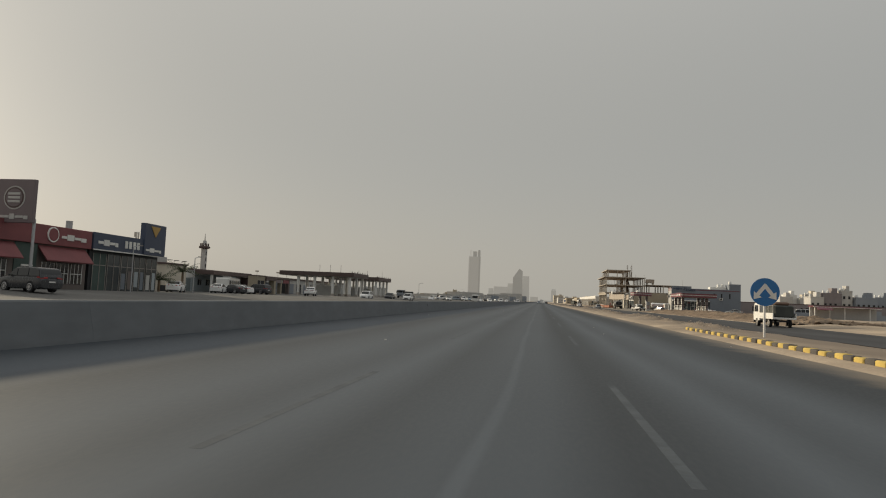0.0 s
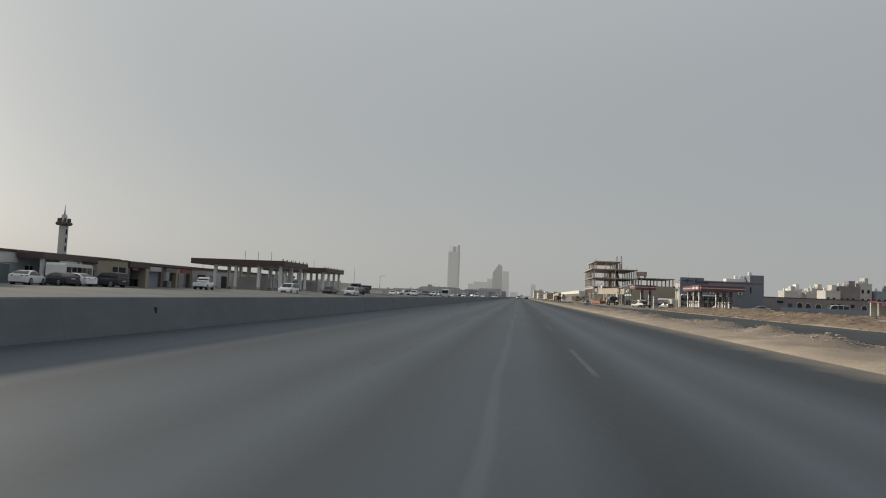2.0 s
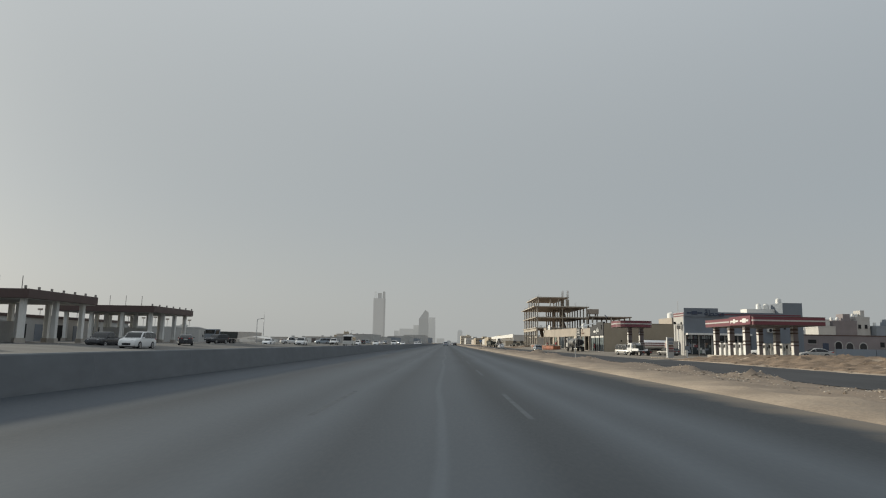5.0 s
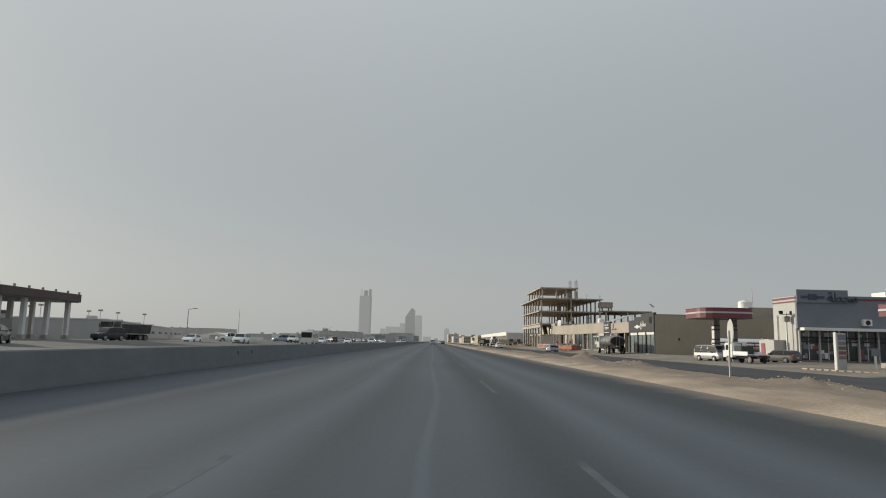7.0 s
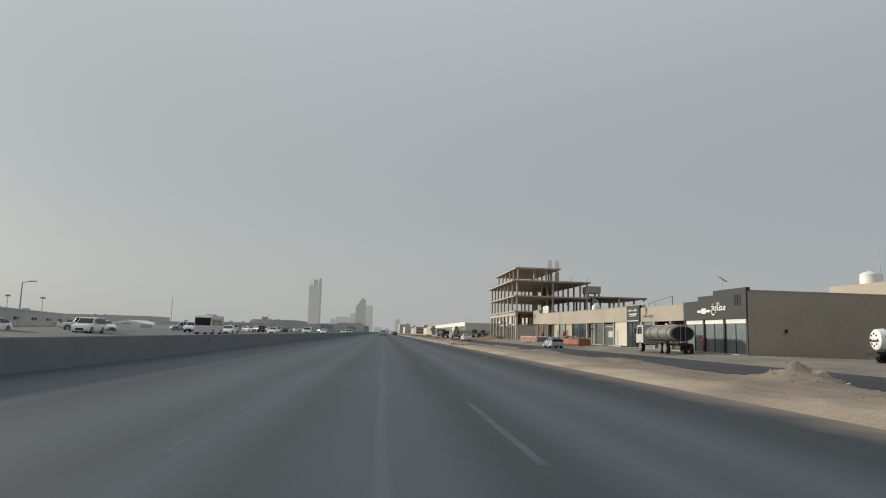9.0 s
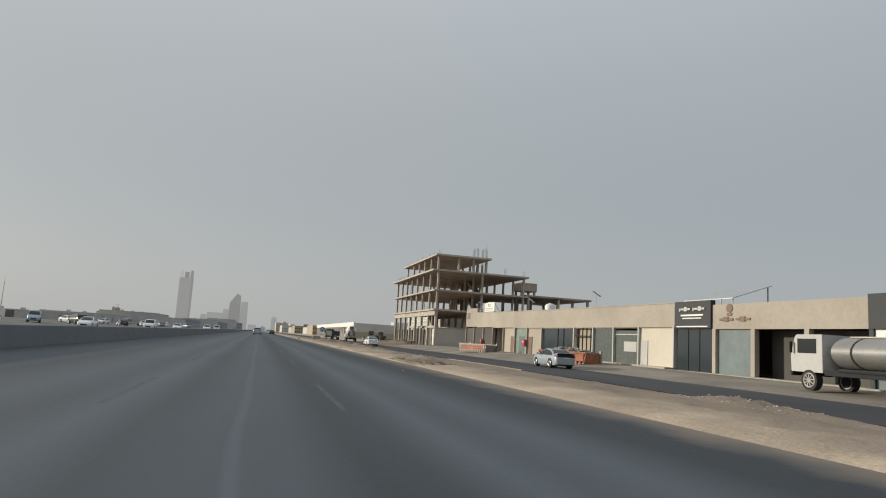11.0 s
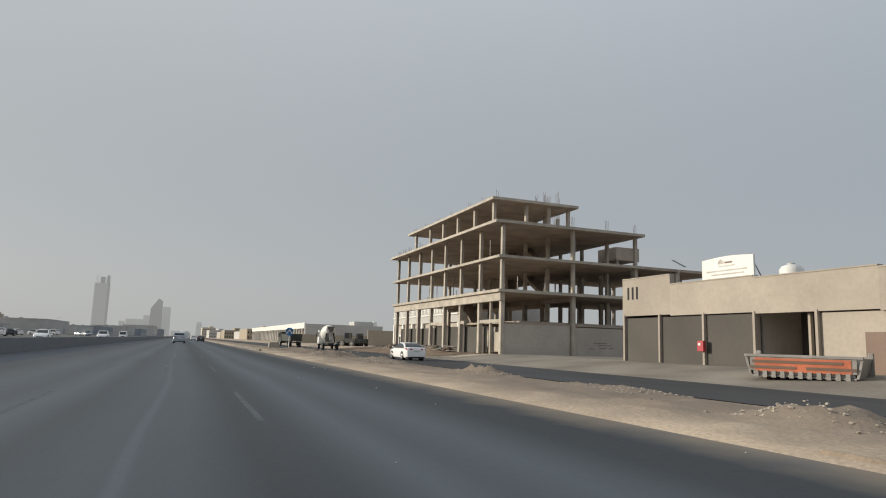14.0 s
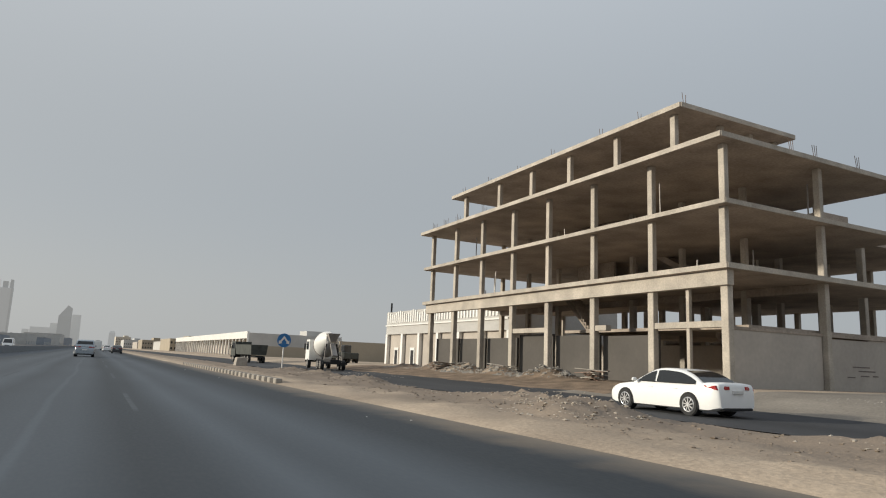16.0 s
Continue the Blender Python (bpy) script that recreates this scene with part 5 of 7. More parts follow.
def canopy(x0, x1, y0, y1, z0, z1, cols, rounded=0.4, label="station canopy with white and red bands on striped columns"):
    t = thing("fuel_canopy", label, "canopy", group="station canopies")
    def ring(k):
        r = rounded
        pts = []
        for cx, cy, a0 in ((x1 - r, y1 - r, 0), (x0 + r, y1 - r, 90), (x0 + r, y0 + r, 180), (x1 - r, y0 + r, 270)):
            for j in range(5):
                a = radians(a0 + j * 22.5)
                pts.append((cx + (r + k) * math.cos(a), cy + (r + k) * math.sin(a)))
        return pts
    h = z1 - z0
    for name, k, a, b, m in (("soffit", 0.0, 0.0, 0.05, MAROON), ("band_lower", 0.0, 0.05, 0.45, RED), ("band_white", 0.03, 0.45, 0.62, LIGHTGREY), ("band_upper", 0.0, 0.62, 0.96, RED), ("roof_cap", 0.03, 0.96, 1.0, MAROON)):
        part(name, Geo().prism(ring(k), "z", z0 + h * a, z0 + h * b), m, t)
    for x, y in cols:
        c = part("column", Geo().slab(x - 0.3, x + 0.3, y - 0.3, y + 0.3, -0.2, z0, 0.03), WHITE, t)
        # only the -y face gets a darker mauve panel
        part("face_panel", Geo().box(x - 0.27, x + 0.3, y - 0.31, y - 0.295, -0.1, z0 - 0.05), MAUVEWALL, c, "dull mauve panel on the column's -y face")
        for z in (1.5, 1.9, 2.9, 3.3):
            part("column_band", Geo().box(x - 0.315, x + 0.315, y - 0.315, y + 0.315, z, z + 0.16), MAROON, c)
    return t


canopy(33.9, 42.0, 160.0, 173.8, 3.75, 4.7, [(x, y) for x in (35.0, 40.6) for y in (164.3, 168.5, 172.9)], 0.25)
canopy(26.1, 31.6, 187.7, 193.4, 4.05, 5.05, [(28.7, 191.0), (30.5, 191.0)], 1.6, "small round-cornered canopy with maroon and white bands")
for x in (35.0, 40.6):
    t = thing("pump_island", "raised pale concrete pump island", "kerb", group="pump islands")
    part("island", Geo().slab(x - 0.7, x + 0.7, 162.6, 174.4, -0.3, 0.25, 0.05), KERB, t)
    for y in (165.6, 167.0, 169.9, 171.3):
        p = thing("fuel_pump", "white and dark fuel dispenser on an island", "fuel pump", pose(x, y, 0.25), "fuel pumps")
        part("cabinet", Geo().slab(-0.28, 0.28, -0.3, 0.3, 0, 1.55, 0.03), WHITE, p)
        part("display", Geo().box(-0.3, -0.28, -0.22, 0.22, 0.95, 1.35), DARK, p)
        part("nozzle", Geo().tube((0, -0.34, 0.7), (0, -0.34, 1.1), 0.04, n=6), DARK, p)
t = thing("canopy_sign", "red sign panel with white lettering on the canopy edge", "sign", pose(33.82, 160.4, 3.8))
part("panel", Geo().slab(-0.06, 0.06, 0, 5.6, 0.0, 1.0, 0.02), RED, t)
bars(t, (-0.08, 0.4, 0.15), "y", 4.8, 0.75, WHITE, 8)

t = thing("price_sign", "round pale sign on a slim grey post", "sign", pose(12.65, 152.1, -0.1, 0, 0, 80))
part("post", Geo().tube((0, 0, 0), (0, 0, 2.0), 0.04, n=8), GALV, t)
part("round_panel", Geo().loft([[(0.5 * k * math.cos(a), y, 1.95 + 0.54 * k * math.sin(a)) for a in (2 * math.pi * j / 28 for j in range(28))] for y, k in ((-0.09, 0.94), (-0.07, 1), (-0.05, 0.94))]), LIGHTGREY, t)
t = thing("price_totem", "slim grey station price totem with dark rows of figures", "sign", pose(27.3, 168.0, -0.25, 0, 0, 24))
part("cabinet", Geo().slab(-0.42, 0.48, -0.12, 0.12, 0, 2.55, 0.03), LIGHTGREY, t)
part("edge_post", Geo().slab(-0.54, -0.43, -0.1, 0.1, 0, 2.6, 0.02), WHITE, t, "white edge post")
part("header", Geo().box(-0.38, 0.44, -0.14, -0.12, 2.1, 2.45), MARTBLUE, t)
for k in range(4):
    part("price_panel", Geo().box(-0.34, 0.4, -0.14, -0.12, 0.8 + 0.32 * k, 1.02 + 0.32 * k), (MAUVE, BRICKRED, BROWN, MARTBLUE)[k], t)
t = thing("guide_post", "short white guide post beside the station entry", "post", pose(29.0, 167.0, -0.28))
part("post", Geo().slab(-0.06, 0.06, -0.06, 0.06, 0, 1.6, 0.01), WHITE, t)
part("sign_plate", Geo().box(-0.3, 0.3, -0.08, -0.06, 1.1, 1.6), MARTBLUE, t)
t = thing("entry_kerb", "pale concrete kerb of the station entry", "kerb", kind="structure")
for k in range(14):
    part("kerb_stone", Geo().slab(-0.14, 0.14, 0.01, 0.89, -0.3, 0.1, 0.03), DUSTKERB, t).matrix_basis = pose(25.4 + 0.06 * k, 169.2 - k * 0.72, -0.2, 0, 0, 172)
t = thing("utility_pole", "grey pole with a small transformer box", "pole", pose(37.0, 192.8, 0))
part("pole", Geo().tube((0, 0, 0), (0, 0, 5.0), 0.09, 0.07, 8), GALV, t)
part("box", Geo().box(-0.3, 0.3, -0.2, 0.2, 4.0, 4.6), STEEL, t)
part("cross_arm", Geo().box(-0.7, 0.7, -0.05, 0.05, 4.75, 4.85), STEEL, t)
for x in (-0.6, 0.55):
    part("floodlight", Geo().slab(x - 0.18, x + 0.18, -0.22, 0.02, 4.85, 5.15, 0.02), DARK, t)

# ---- low walls and flats further to the right ----
t = thing("long_low_building", "long low grey building with dark doorways", "building")
part("wall", Geo().box(57.0, 130.0, 205.0, 205.3, -0.3, 3.6), MAUVEWALL, t)
part("roof", Geo().box(57.0, 130.0, 205.3, 216, 3.4, 3.6), LIGHTGREY, t)
part("parapet", Geo().box(57.0, 130.0, 204.95, 205.35, 3.6, 3.8), MAROON, t)


def arch(x0, x1, z0, z1):
    r = (x1 - x0) / 2
    return [(x0, z0), (x1, z0)] + [(x0 + r + r * math.cos(radians(20 * k)), z1 - r + r * math.sin(radians(20 * k))) for k in range(10)]


for x0, x1, z0, z1, m in ((68.95, 70.1, -0.1, 2.6, DARK), (70.9, 72.1, 0.9, 2.4, GLASS), (73.3, 74.5, 0.9, 2.4, GLASS), (84.0, 85.2, 0.9, 2.4, GLASS), (87.0, 88.2, 0.9, 2.4, GLASS), (93.0, 94.4, -0.1, 2.6, DARK)):
    o = part("arched_opening", Geo().prism(arch(x0, x1, z0, z1), "y", 204.93, 205.01), m, t)
    part("arch_surround", Geo().prism(arch(x0 - 0.16, x1 + 0.16, z0 - 0.05, z1 + 0.16), "y", 204.96, 205.0), LIGHTGREY, o)
for x0, x1, z0, z1, m in ((64.2, 65.6, 2.2, 2.9, DARK), (66.75, 67.75, -0.1, 2.3, NAVY), (76.95, 77.65, 1.7, 2.6, DARK), (78.5, 79.2, 1.7, 2.6, DARK), (81.5, 82.3, 1.7, 2.6, DARK), (97.0, 99.2, -0.1, 2.5, GREYBLUE), (103.0, 104.0, 1.2, 2.4, DARK), (109.0, 111.0, -0.1, 2.5, GREYBLUE), (116.0, 117.0, 1.2, 2.4, DARK)):
    o = part("opening", Geo().box(x0, x1, 204.93, 205.01, z0, z1), m, t)
    part("sill", Geo().box(x0 - 0.08, x1 + 0.08, 204.86, 204.99, z0 - 0.1, z0), LIGHTGREY, o)
t = thing("boundary_wall", "low grey boundary wall", "wall", kind="structure")
for k in range(12):
    part("wall_panel", Geo().box(58 + k * 6, 63.9 + k * 6, 186.0, 186.2, -0.3, 1.3), GREYBLUE, t)


def flats(x, y, w, d, h, material, label):
    t = thing("apartment_block", label, "building", pose(x, y, 0), "flats behind the station")
    part("wall", Geo().box(0, w, 0, d, -0.3, h), material, t)
    part("parapet", Geo().box(-0.05, w + 0.05, -0.05, d + 0.05, h, h + 0.6), material, t)
    part("stair_head", Geo().box(w * 0.55, w * 0.85, d * 0.2, d * 0.7, h + 0.6, h + 2.6), material, t)
    for fl in range(max(1, int(h // 3.2))):
        for k in range(max(2, int(w // 2))):
            wx, wz = 0.5 + k * 1.9, 1.1 + fl * 3.2
            if wx + 0.9 < w:
                win = part("window", Geo().box(wx, wx + 0.8, -0.06, 0.02, wz, wz + 1.2), DARK, t)
                part("sill", Geo().box(wx - 0.1, wx + 0.9, -0.14, 0, wz - 0.1, wz), LIGHTGREY, win)


flat_rand = random.Random(21)
for x, y, w, h, m in ((116, 338, 6, 6.6, LIGHTGREY), (121, 344, 5, 7.8, WHITE), (126, 340, 5, 6.2, LIGHTGREY), (130.5, 346, 6, 8.2, CREAM), (137, 342, 5, 6.8, WHITE), (143, 348, 6, 7.4, PLASTER), (150, 345, 6, 6.2, LIGHTGREY),
                      (108.5, 281, 5, 5.8, LIGHTGREY), (114, 283, 7, 7.6, MAUVEWALL), (121.5, 284, 4, 8.8, LIGHTGREY), (126, 282, 8, 6.2, GREYBLUE), (135, 286, 7, 6.6, GREYBLUE), (143, 284, 9, 5.2, LIGHTGREY), (154, 290, 8, 5.6, PLASTER), (164, 288, 9, 5.0, LIGHTGREY)):
    flats(x, y, w, 7, h + 1.6, m, "pale rendered block of flats with roof rooms")
    for k in range(flat_rand.choice((1, 2, 2))):
        water_tank(x + w * (0.15 + 0.25 * k), y + 2.5, h + 2.2, 0.45, 1.1)

t = thing("wash_station", "red-roofed roadside kiosk and canopy", "kiosk")
part("roof", Geo().slab(58.5, 72.0, 147.0, 150.0, 2.6, 2.85, 0.05), RED, t)
part("band", Geo().box(58.45, 72.0, 146.9, 147.0, 2.6, 2.7), WHITE, t)
for x in (59.0, 62, 65, 70):
    part("post", Geo().tube((x, 147.6, 0), (x, 147.6, 2.6), 0.12, n=8), WHITE, t)
part("back_wall", Geo().box(58.6, 72, 149.2, 149.5, -0.2, 2.6), LIGHTGREY, t)
part("awning", Geo().prism([(146.9, 2.5), (145.8, 2.0), (145.8, 2.1), (146.9, 2.6)], "x", 59, 62), RED, t)


# ---- further along: white scalloped shopfronts, colonnade, yard ----
t = thing("white_shopfront", "white plastered shopfront with vertical fluting on its fascia", "shop building")
XW, Y0, Y1 = 43.4, 358.5, 395.5
part("fascia", Geo().box(XW, XW + 0.4, Y0, Y1, 5.0, 8.6), LIGHTGREY, t)
part("ledge", Geo().box(XW - 0.2, XW, Y0, Y1, 6.3, 6.5), WHITE, t)
for k in range(46):
    part("flute", Geo().box(XW - 0.1, XW, Y0 + k * 0.8, Y0 + 0.4 + k * 0.8, 6.8, 8.4 + 0.3 * math.sin(k)), WHITE, t)
for k in range(7):
    y = Y1 - 0.3 - k * 6.1
    part("pillar", Geo().box(XW - 0.05, XW + 0.45, y - 0.35, y + 0.35, -0.2, 5.0), WHITE, t)
    if k < 6:
        part("block_infill", Geo().box(XW + 0.5, XW + 0.7, y - 5.8, y - 0.35, -0.2, 5.0), BLOCK, t)
        d = part("door_surround", Geo().box(XW + 0.4, XW + 0.5, y - 4.0, y - 2.4, -0.1, 2.9), WHITE, t)
        part("door", Geo().box(XW + 0.36, XW + 0.4, y - 3.7, y - 2.7, -0.1, 2.5), DARK, d)
part("end_wall", Geo().box(XW + 0.4, 60.0, Y1 - 0.3, Y1, -0.2, 8.2), LIGHTGREY, t)
part("end_wall", Geo().box(XW + 0.4, 60.0, Y0, Y0 + 0.3, -0.2, 8.2), LIGHTGREY, t)
part("roof", Geo().box(XW + 0.4, 60, Y0 + 0.3, Y1 - 0.3, 5.2, 5.5), LIGHTGREY, t)
part("roof_post", Geo().tube((XW + 0.3, Y1 - 1.0, 8.6), (XW + 0.3, Y1 - 1.0, 10.2), 0.16, n=8), DARK, t)

t = thing("white_colonnade", "long white market hall with a pillared front", "building")
part("side_wall", Geo().box(41.4, 70.0, 496.0, 496.4, -0.4, 7.0), LIGHTGREY, t)
part("parapet", Geo().box(40.8, 41.4, 496.0, 690.0, 5.3, 7.4), WHITE, t)
part("back_wall", Geo().box(46.5, 46.9, 496.4, 690.0, -0.4, 5.6), BLOCK, t)
part("roof", Geo().box(41.4, 70.0, 496.4, 690.0, 6.5, 6.8), LIGHTGREY, t)
for k in range(33):
    part("pillar", Geo().box(40.9, 41.4, 496.0 + k * 6, 496.6 + k * 6, -0.4, 5.3), WHITE, t)
part("roof_room", Geo().box(60.0, 67.0, 500.0, 508.0, 6.8, 8.6), LIGHTGREY, t)
water_tank(68.0, 501, 6.8, 1.1, 2.2)
t = thing("yard_wall", "dull brown yard wall", "wall", kind="structure")
part("wall_panel", Geo().box(45.5, 75.0, 425.0, 425.4, -0.3, 4.2), BEIGE, t)
part("wall_panel", Geo().box(34.0, 60.0, 470.0, 470.3, -0.3, 3.0), BEIGE, t)
for k, (x, y, w, d, h, m) in enumerate(((38, 690, 20, 60, 6.5, BEIGE), (40, 770, 24, 60, 5.5, LIGHTGREY), (34, 860, 16, 50, 7.0, BEIGE), (36, 960, 22, 80, 6.0, BLOCK), (30, 1100, 20, 90, 9.0, LIGHTGREY), (26, 1260, 18, 60, 14.0, CREAM), (36, 1400, 30, 80, 9.0, BEIGE))):
    flats(x, y, w, d, h, m, "low roadside building in the haze")


# ---- kerbs and signs on the divider ----
def painted_kerb(x, y0, n, labels):
    t = thing("painted_kerb", labels, "kerb", kind="structure")
    ym = mesh("kerb_stone", Geo().slab(-0.13, 0.13, 0.01, 0.49, -0.05, 0.2, 0.025), YELLOW)
    bm_ = mesh("kerb_stone", Geo().slab(-0.13, 0.13, 0.01, 0.49, -0.05, 0.2, 0.025), BLACK)
    for k in range(n):
        ob = new("kerb_stone", ym if k % 2 else bm_)
        ob.parent = t
        ob.location = (x + 0.02 * math.sin(k * 1.7), y0 + k * 0.5, random.uniform(-0.015, 0.015))
        ob.rotation_euler = (0, random.uniform(-0.03, 0.03), random.uniform(-0.03, 0.03))


painted_kerb(7.6, -20.0, 98, "chipped yellow and black painted kerb stones")
t = thing("bare_kerb", "weathered kerb with faded pale and dark stones", "kerb", kind="structure")
km, kd = mesh("kerb_stone", Geo().slab(-0.13, 0.13, 0.01, 0.49, -0.05, 0.2, 0.025), KERB), mesh("kerb_stone", Geo().slab(-0.13, 0.13, 0.01, 0.49, -0.05, 0.2, 0.025), BLACK)
for k in range(60):
    ob = new("kerb_stone", kd if k % 2 else km)
    ob.parent, ob.location = t, (6.95, 319.0 + k * 0.5, 0)


t = thing("buried_kerb", "worn kerb edge showing through blown sand", "kerb", kind="structure")
bk = mesh("kerb_stone", Geo().slab(-0.07, 0.07, 0.004, 0.996, -0.15, 0.035, 0.02), RUBBLE)
for y in (227.5, 245.7, 246.7, 248.0, 249.0, 250.0, 251.0, 257.6, 258.6, 259.6):
    ob = new("kerb_stone", bk)
    ob.parent, ob.location = t, (7.16 + random.uniform(-0.03, 0.03), y, land(7.16, y + 0.5) - random.uniform(0.005, 0.03))
    ob.rotation_euler = (random.uniform(-0.02, 0.02), random.uniform(0.02, 0.16), random.uniform(-0.03, 0.03))


t = thing("low_kerb", "low pale kerb edging the dark service road", "kerb", kind="structure")
bk = mesh("kerb_stone", Geo().slab(-0.1, 0.1, 0.004, 0.996, -0.2, 0.0, 0.02), DUSTKERB)
for k in range(16):
    ob = new("kerb_stone", bk)
    ob.parent, ob.location = t, (15.0 + random.uniform(-0.02, 0.02), 235.0 + k, -0.17 - random.uniform(0.0, 0.03))
t = thing("broken_slab", "broken sandy brown slab tipped at the road edge", "rubble", pose(7.6, 234.85, 0.07, 5, -7, 14))
part("lump", Geo().slab(-0.22, 0.22, -0.13, 0.13, -0.14, 0.05, 0.02), RUBBLE, t)
part("shard", Geo().slab(-0.25, 0.05, 0.12, 0.34, -0.06, 0.06, 0.02), RUBBLE, t)


def arrow_sign(x, y, z, h, r, turn=0):
    t = thing("road_sign", "round blue sign with two white arrows on a white post", "road sign", pose(x, y, z, 0, 0, turn), "pass either side signs")
    part("post", Geo().tube((0, 0, 0), (0, 0, h - r * 0.6), 0.045, n=10), WHITE, t)
    d = part("disc", Geo().tube((0, -0.06, h), (0, -0.04, h), r, n=36), SIGNBLUE, t)
    for s in (-1, 1):
        a = Geo()
        turn_m = Matrix.Translation((0, 0, h + r * 0.45)) @ Matrix.Rotation(radians(s * 38), 4, "Y")
        a.box(-0.13 * r, 0.13 * r, -0.07 - 0.003 * s, -0.062, -1.05 * r, 0.1 * r, turn_m)
        part("arrow_shaft", a, WHITE, d)
        tip = Geo()
        tip.loft([[tuple(turn_m @ Vector(p)) for p in ((-0.34 * r, yy, -0.8 * r), (0.34 * r, yy, -0.8 * r), (0, yy, -1.25 * r))] for yy in (-0.074, -0.062)])
        part("arrow_head", tip, WHITE, d)
    part("bracket", Geo().box(-0.15, 0.15, -0.04, 0.04, h - 0.03, h + 0.03), STEEL, t)


arrow_sign(9.28, 22.9, 0.1, 1.84, 0.57)
arrow_sign(13.1, 343.0, -0.1, 2.25, 0.52)


# ---- skips ----
def skip(x, y, z, turn, heaped, label):
    t = thing("rubble_skip", label, "skip", pose(x, y, z, 0, 0, turn), "rubble skips")
    L, W, H = 4.7 if not heaped else 5.2, 2.0, 1.0
    part("floor", Geo().box(-L / 2 + 0.3, L / 2 - 0.3, -W / 2, W / 2, 0.1, 0.18), STEEL, t)
    skin = ORANGE if heaped else STEEL
    for s in (-1, 1):
        part("side_plate", Geo().box(-L / 2 + 0.25, L / 2 - 0.25, s * W / 2 - 0.04, s * W / 2 + 0.04, 0.34, H), skin, t)
        # near-black panel paints the shade inside the fork pockets
        part("pocket_panel", Geo().box(-L / 2 + 0.3, L / 2 - 0.3, s * W / 2 - 0.12, s * W / 2 - 0.08, 0.1, 0.35), DARK, t)
        part("top_rail", Geo().slab(-L / 2, L / 2, s * W / 2 - 0.08, s * W / 2 + 0.08, H - 0.05, H + 0.08, 0.02), skin if heaped else STEEL, t)
        for k in range(11):
            xx = -L / 2 + 0.5 + k * (L - 1.1) / 10
            part("rib", Geo().box(xx, xx + 0.17, s * (W / 2 + 0.04) - 0.05, s * (W / 2 + 0.04) + 0.05, 0.06, 0.36), skin, t)
        if not heaped:
            part("painted_panel", Geo().box(-L / 2 + 0.45, L / 2 - 0.45, s * (W / 2 + 0.05) - 0.01, s * (W / 2 + 0.05) + 0.01, 0.32, H - 0.08), BANNER, t)
            for j, (a, b) in enumerate(((-1.6, 2.0), (-2.1, -0.2), (0.2, 2.1))):
                zz = 0.7 if j == 0 else 0.45
                part("lettering_bar", Geo().box(a, b, s * (W / 2 + 0.07) - 0.01, s * (W / 2 + 0.07) + 0.01, zz, zz + 0.12), BROWN, t)
    for s in (-1, 1):
        part("end_plate", Geo().prism([(s * (L / 2 - 0.3), 0.15), (s * (L / 2 - 0.2), 0.15), (s * L / 2, H), (s * (L / 2 - 0.1), H)], "y", -W / 2, W / 2), STEEL if not heaped else skin, t)
        part("lift_post", Geo().slab(s * (L / 2 - 0.05) - 0.1, s * (L / 2 - 0.05) + 0.1, -W / 2 - 0.1, -W / 2 + 0.1, 0.1, H + 0.25, 0.02), STEEL, t)
    load = Geo()
    for k in range(150 if heaped else 60):
        px, py = random.uniform(-L / 2 + 0.4, L / 2 - 0.4), random.uniform(-W / 2 + 0.2, W / 2 - 0.2)
        load.rock(px, py, (H - 0.1 + (0.5 if heaped else 0.0) * (1 - (2 * px / L) ** 2) * random.random()), random.uniform(0.1, 0.28))
    load.box(-L / 2 + 0.35, L / 2 - 0.35, -W / 2 + 0.06, W / 2 - 0.06, 0.2, H - 0.15)
    part("rubble_load", load, DEBRIS if heaped else LIGHTGREY, t, "broken rubble load")


skip(25.75, 250.75, land(25.75, 250.75) - 0.06, 114, True, "rusty orange steel skip heaped with rubble")
skip(26.2, 276.8, land(26.2, 276.8) - 0.06, 117, False, "grey steel skip with an orange painted side")

# ---- loose stones, spoil and rubble ----
def scatter(name, spots, material, label, category):
    g = Geo()
    for x0, x1, y0, y1, n, r0, r1 in spots:
        for k in range(n):
            if k % 14 == 0:
                cx, cy, wide = random.uniform(x0, x1), random.uniform(y0, y1), random.uniform(0.2, 0.8)
            x, y = min(x1, max(x0, random.gauss(cx, wide))), min(y1, max(y0, random.gauss(cy, wide * 1.8)))
            r = random.uniform(r0, r1) * random.uniform(0.35, 1.0)
            g.rock(x, y, land(x, y) - r * 0.15, r)
    setting(name, g, material, label, category, "stuff")


spots = [(7.5, 14.5, 36, 345, 800, 0.01, 0.035), (11.8, 14.8, 36, 345, 900, 0.015, 0.055), (8.4, 12.0, 215, 345, 350, 0.01, 0.04), (9.6, 13.0, 74, 122, 900, 0.02, 0.1),
         (24, 40, 66, 156, 2600, 0.06, 0.3), (8.3, 14.6, 286, 346, 2200, 0.015, 0.085), (6.5, 7.6, 30, 330, 200, 0.01, 0.04), (7.4, 9.5, -10, 34, 160, 0.02, 0.07)]
scatter("loose_stones", spots, RUBBLE, "loose stones and clods on the sandy divider", "stones")
scatter("heap_clods", [(hx - hr, hx + hr, hy - hr * 1.5, hy + hr * 1.5, 260, 0.012, 0.075) for hx, hy, hh, hr in HEAPS if hx < 15] + [(9.6, 13.0, 34, 122, 900, 0.02, 0.11), (13.8, 15.2, 167, 182, 800, 0.03, 0.13)], CLOD, "pale broken clods heaped along the divider", "clods")
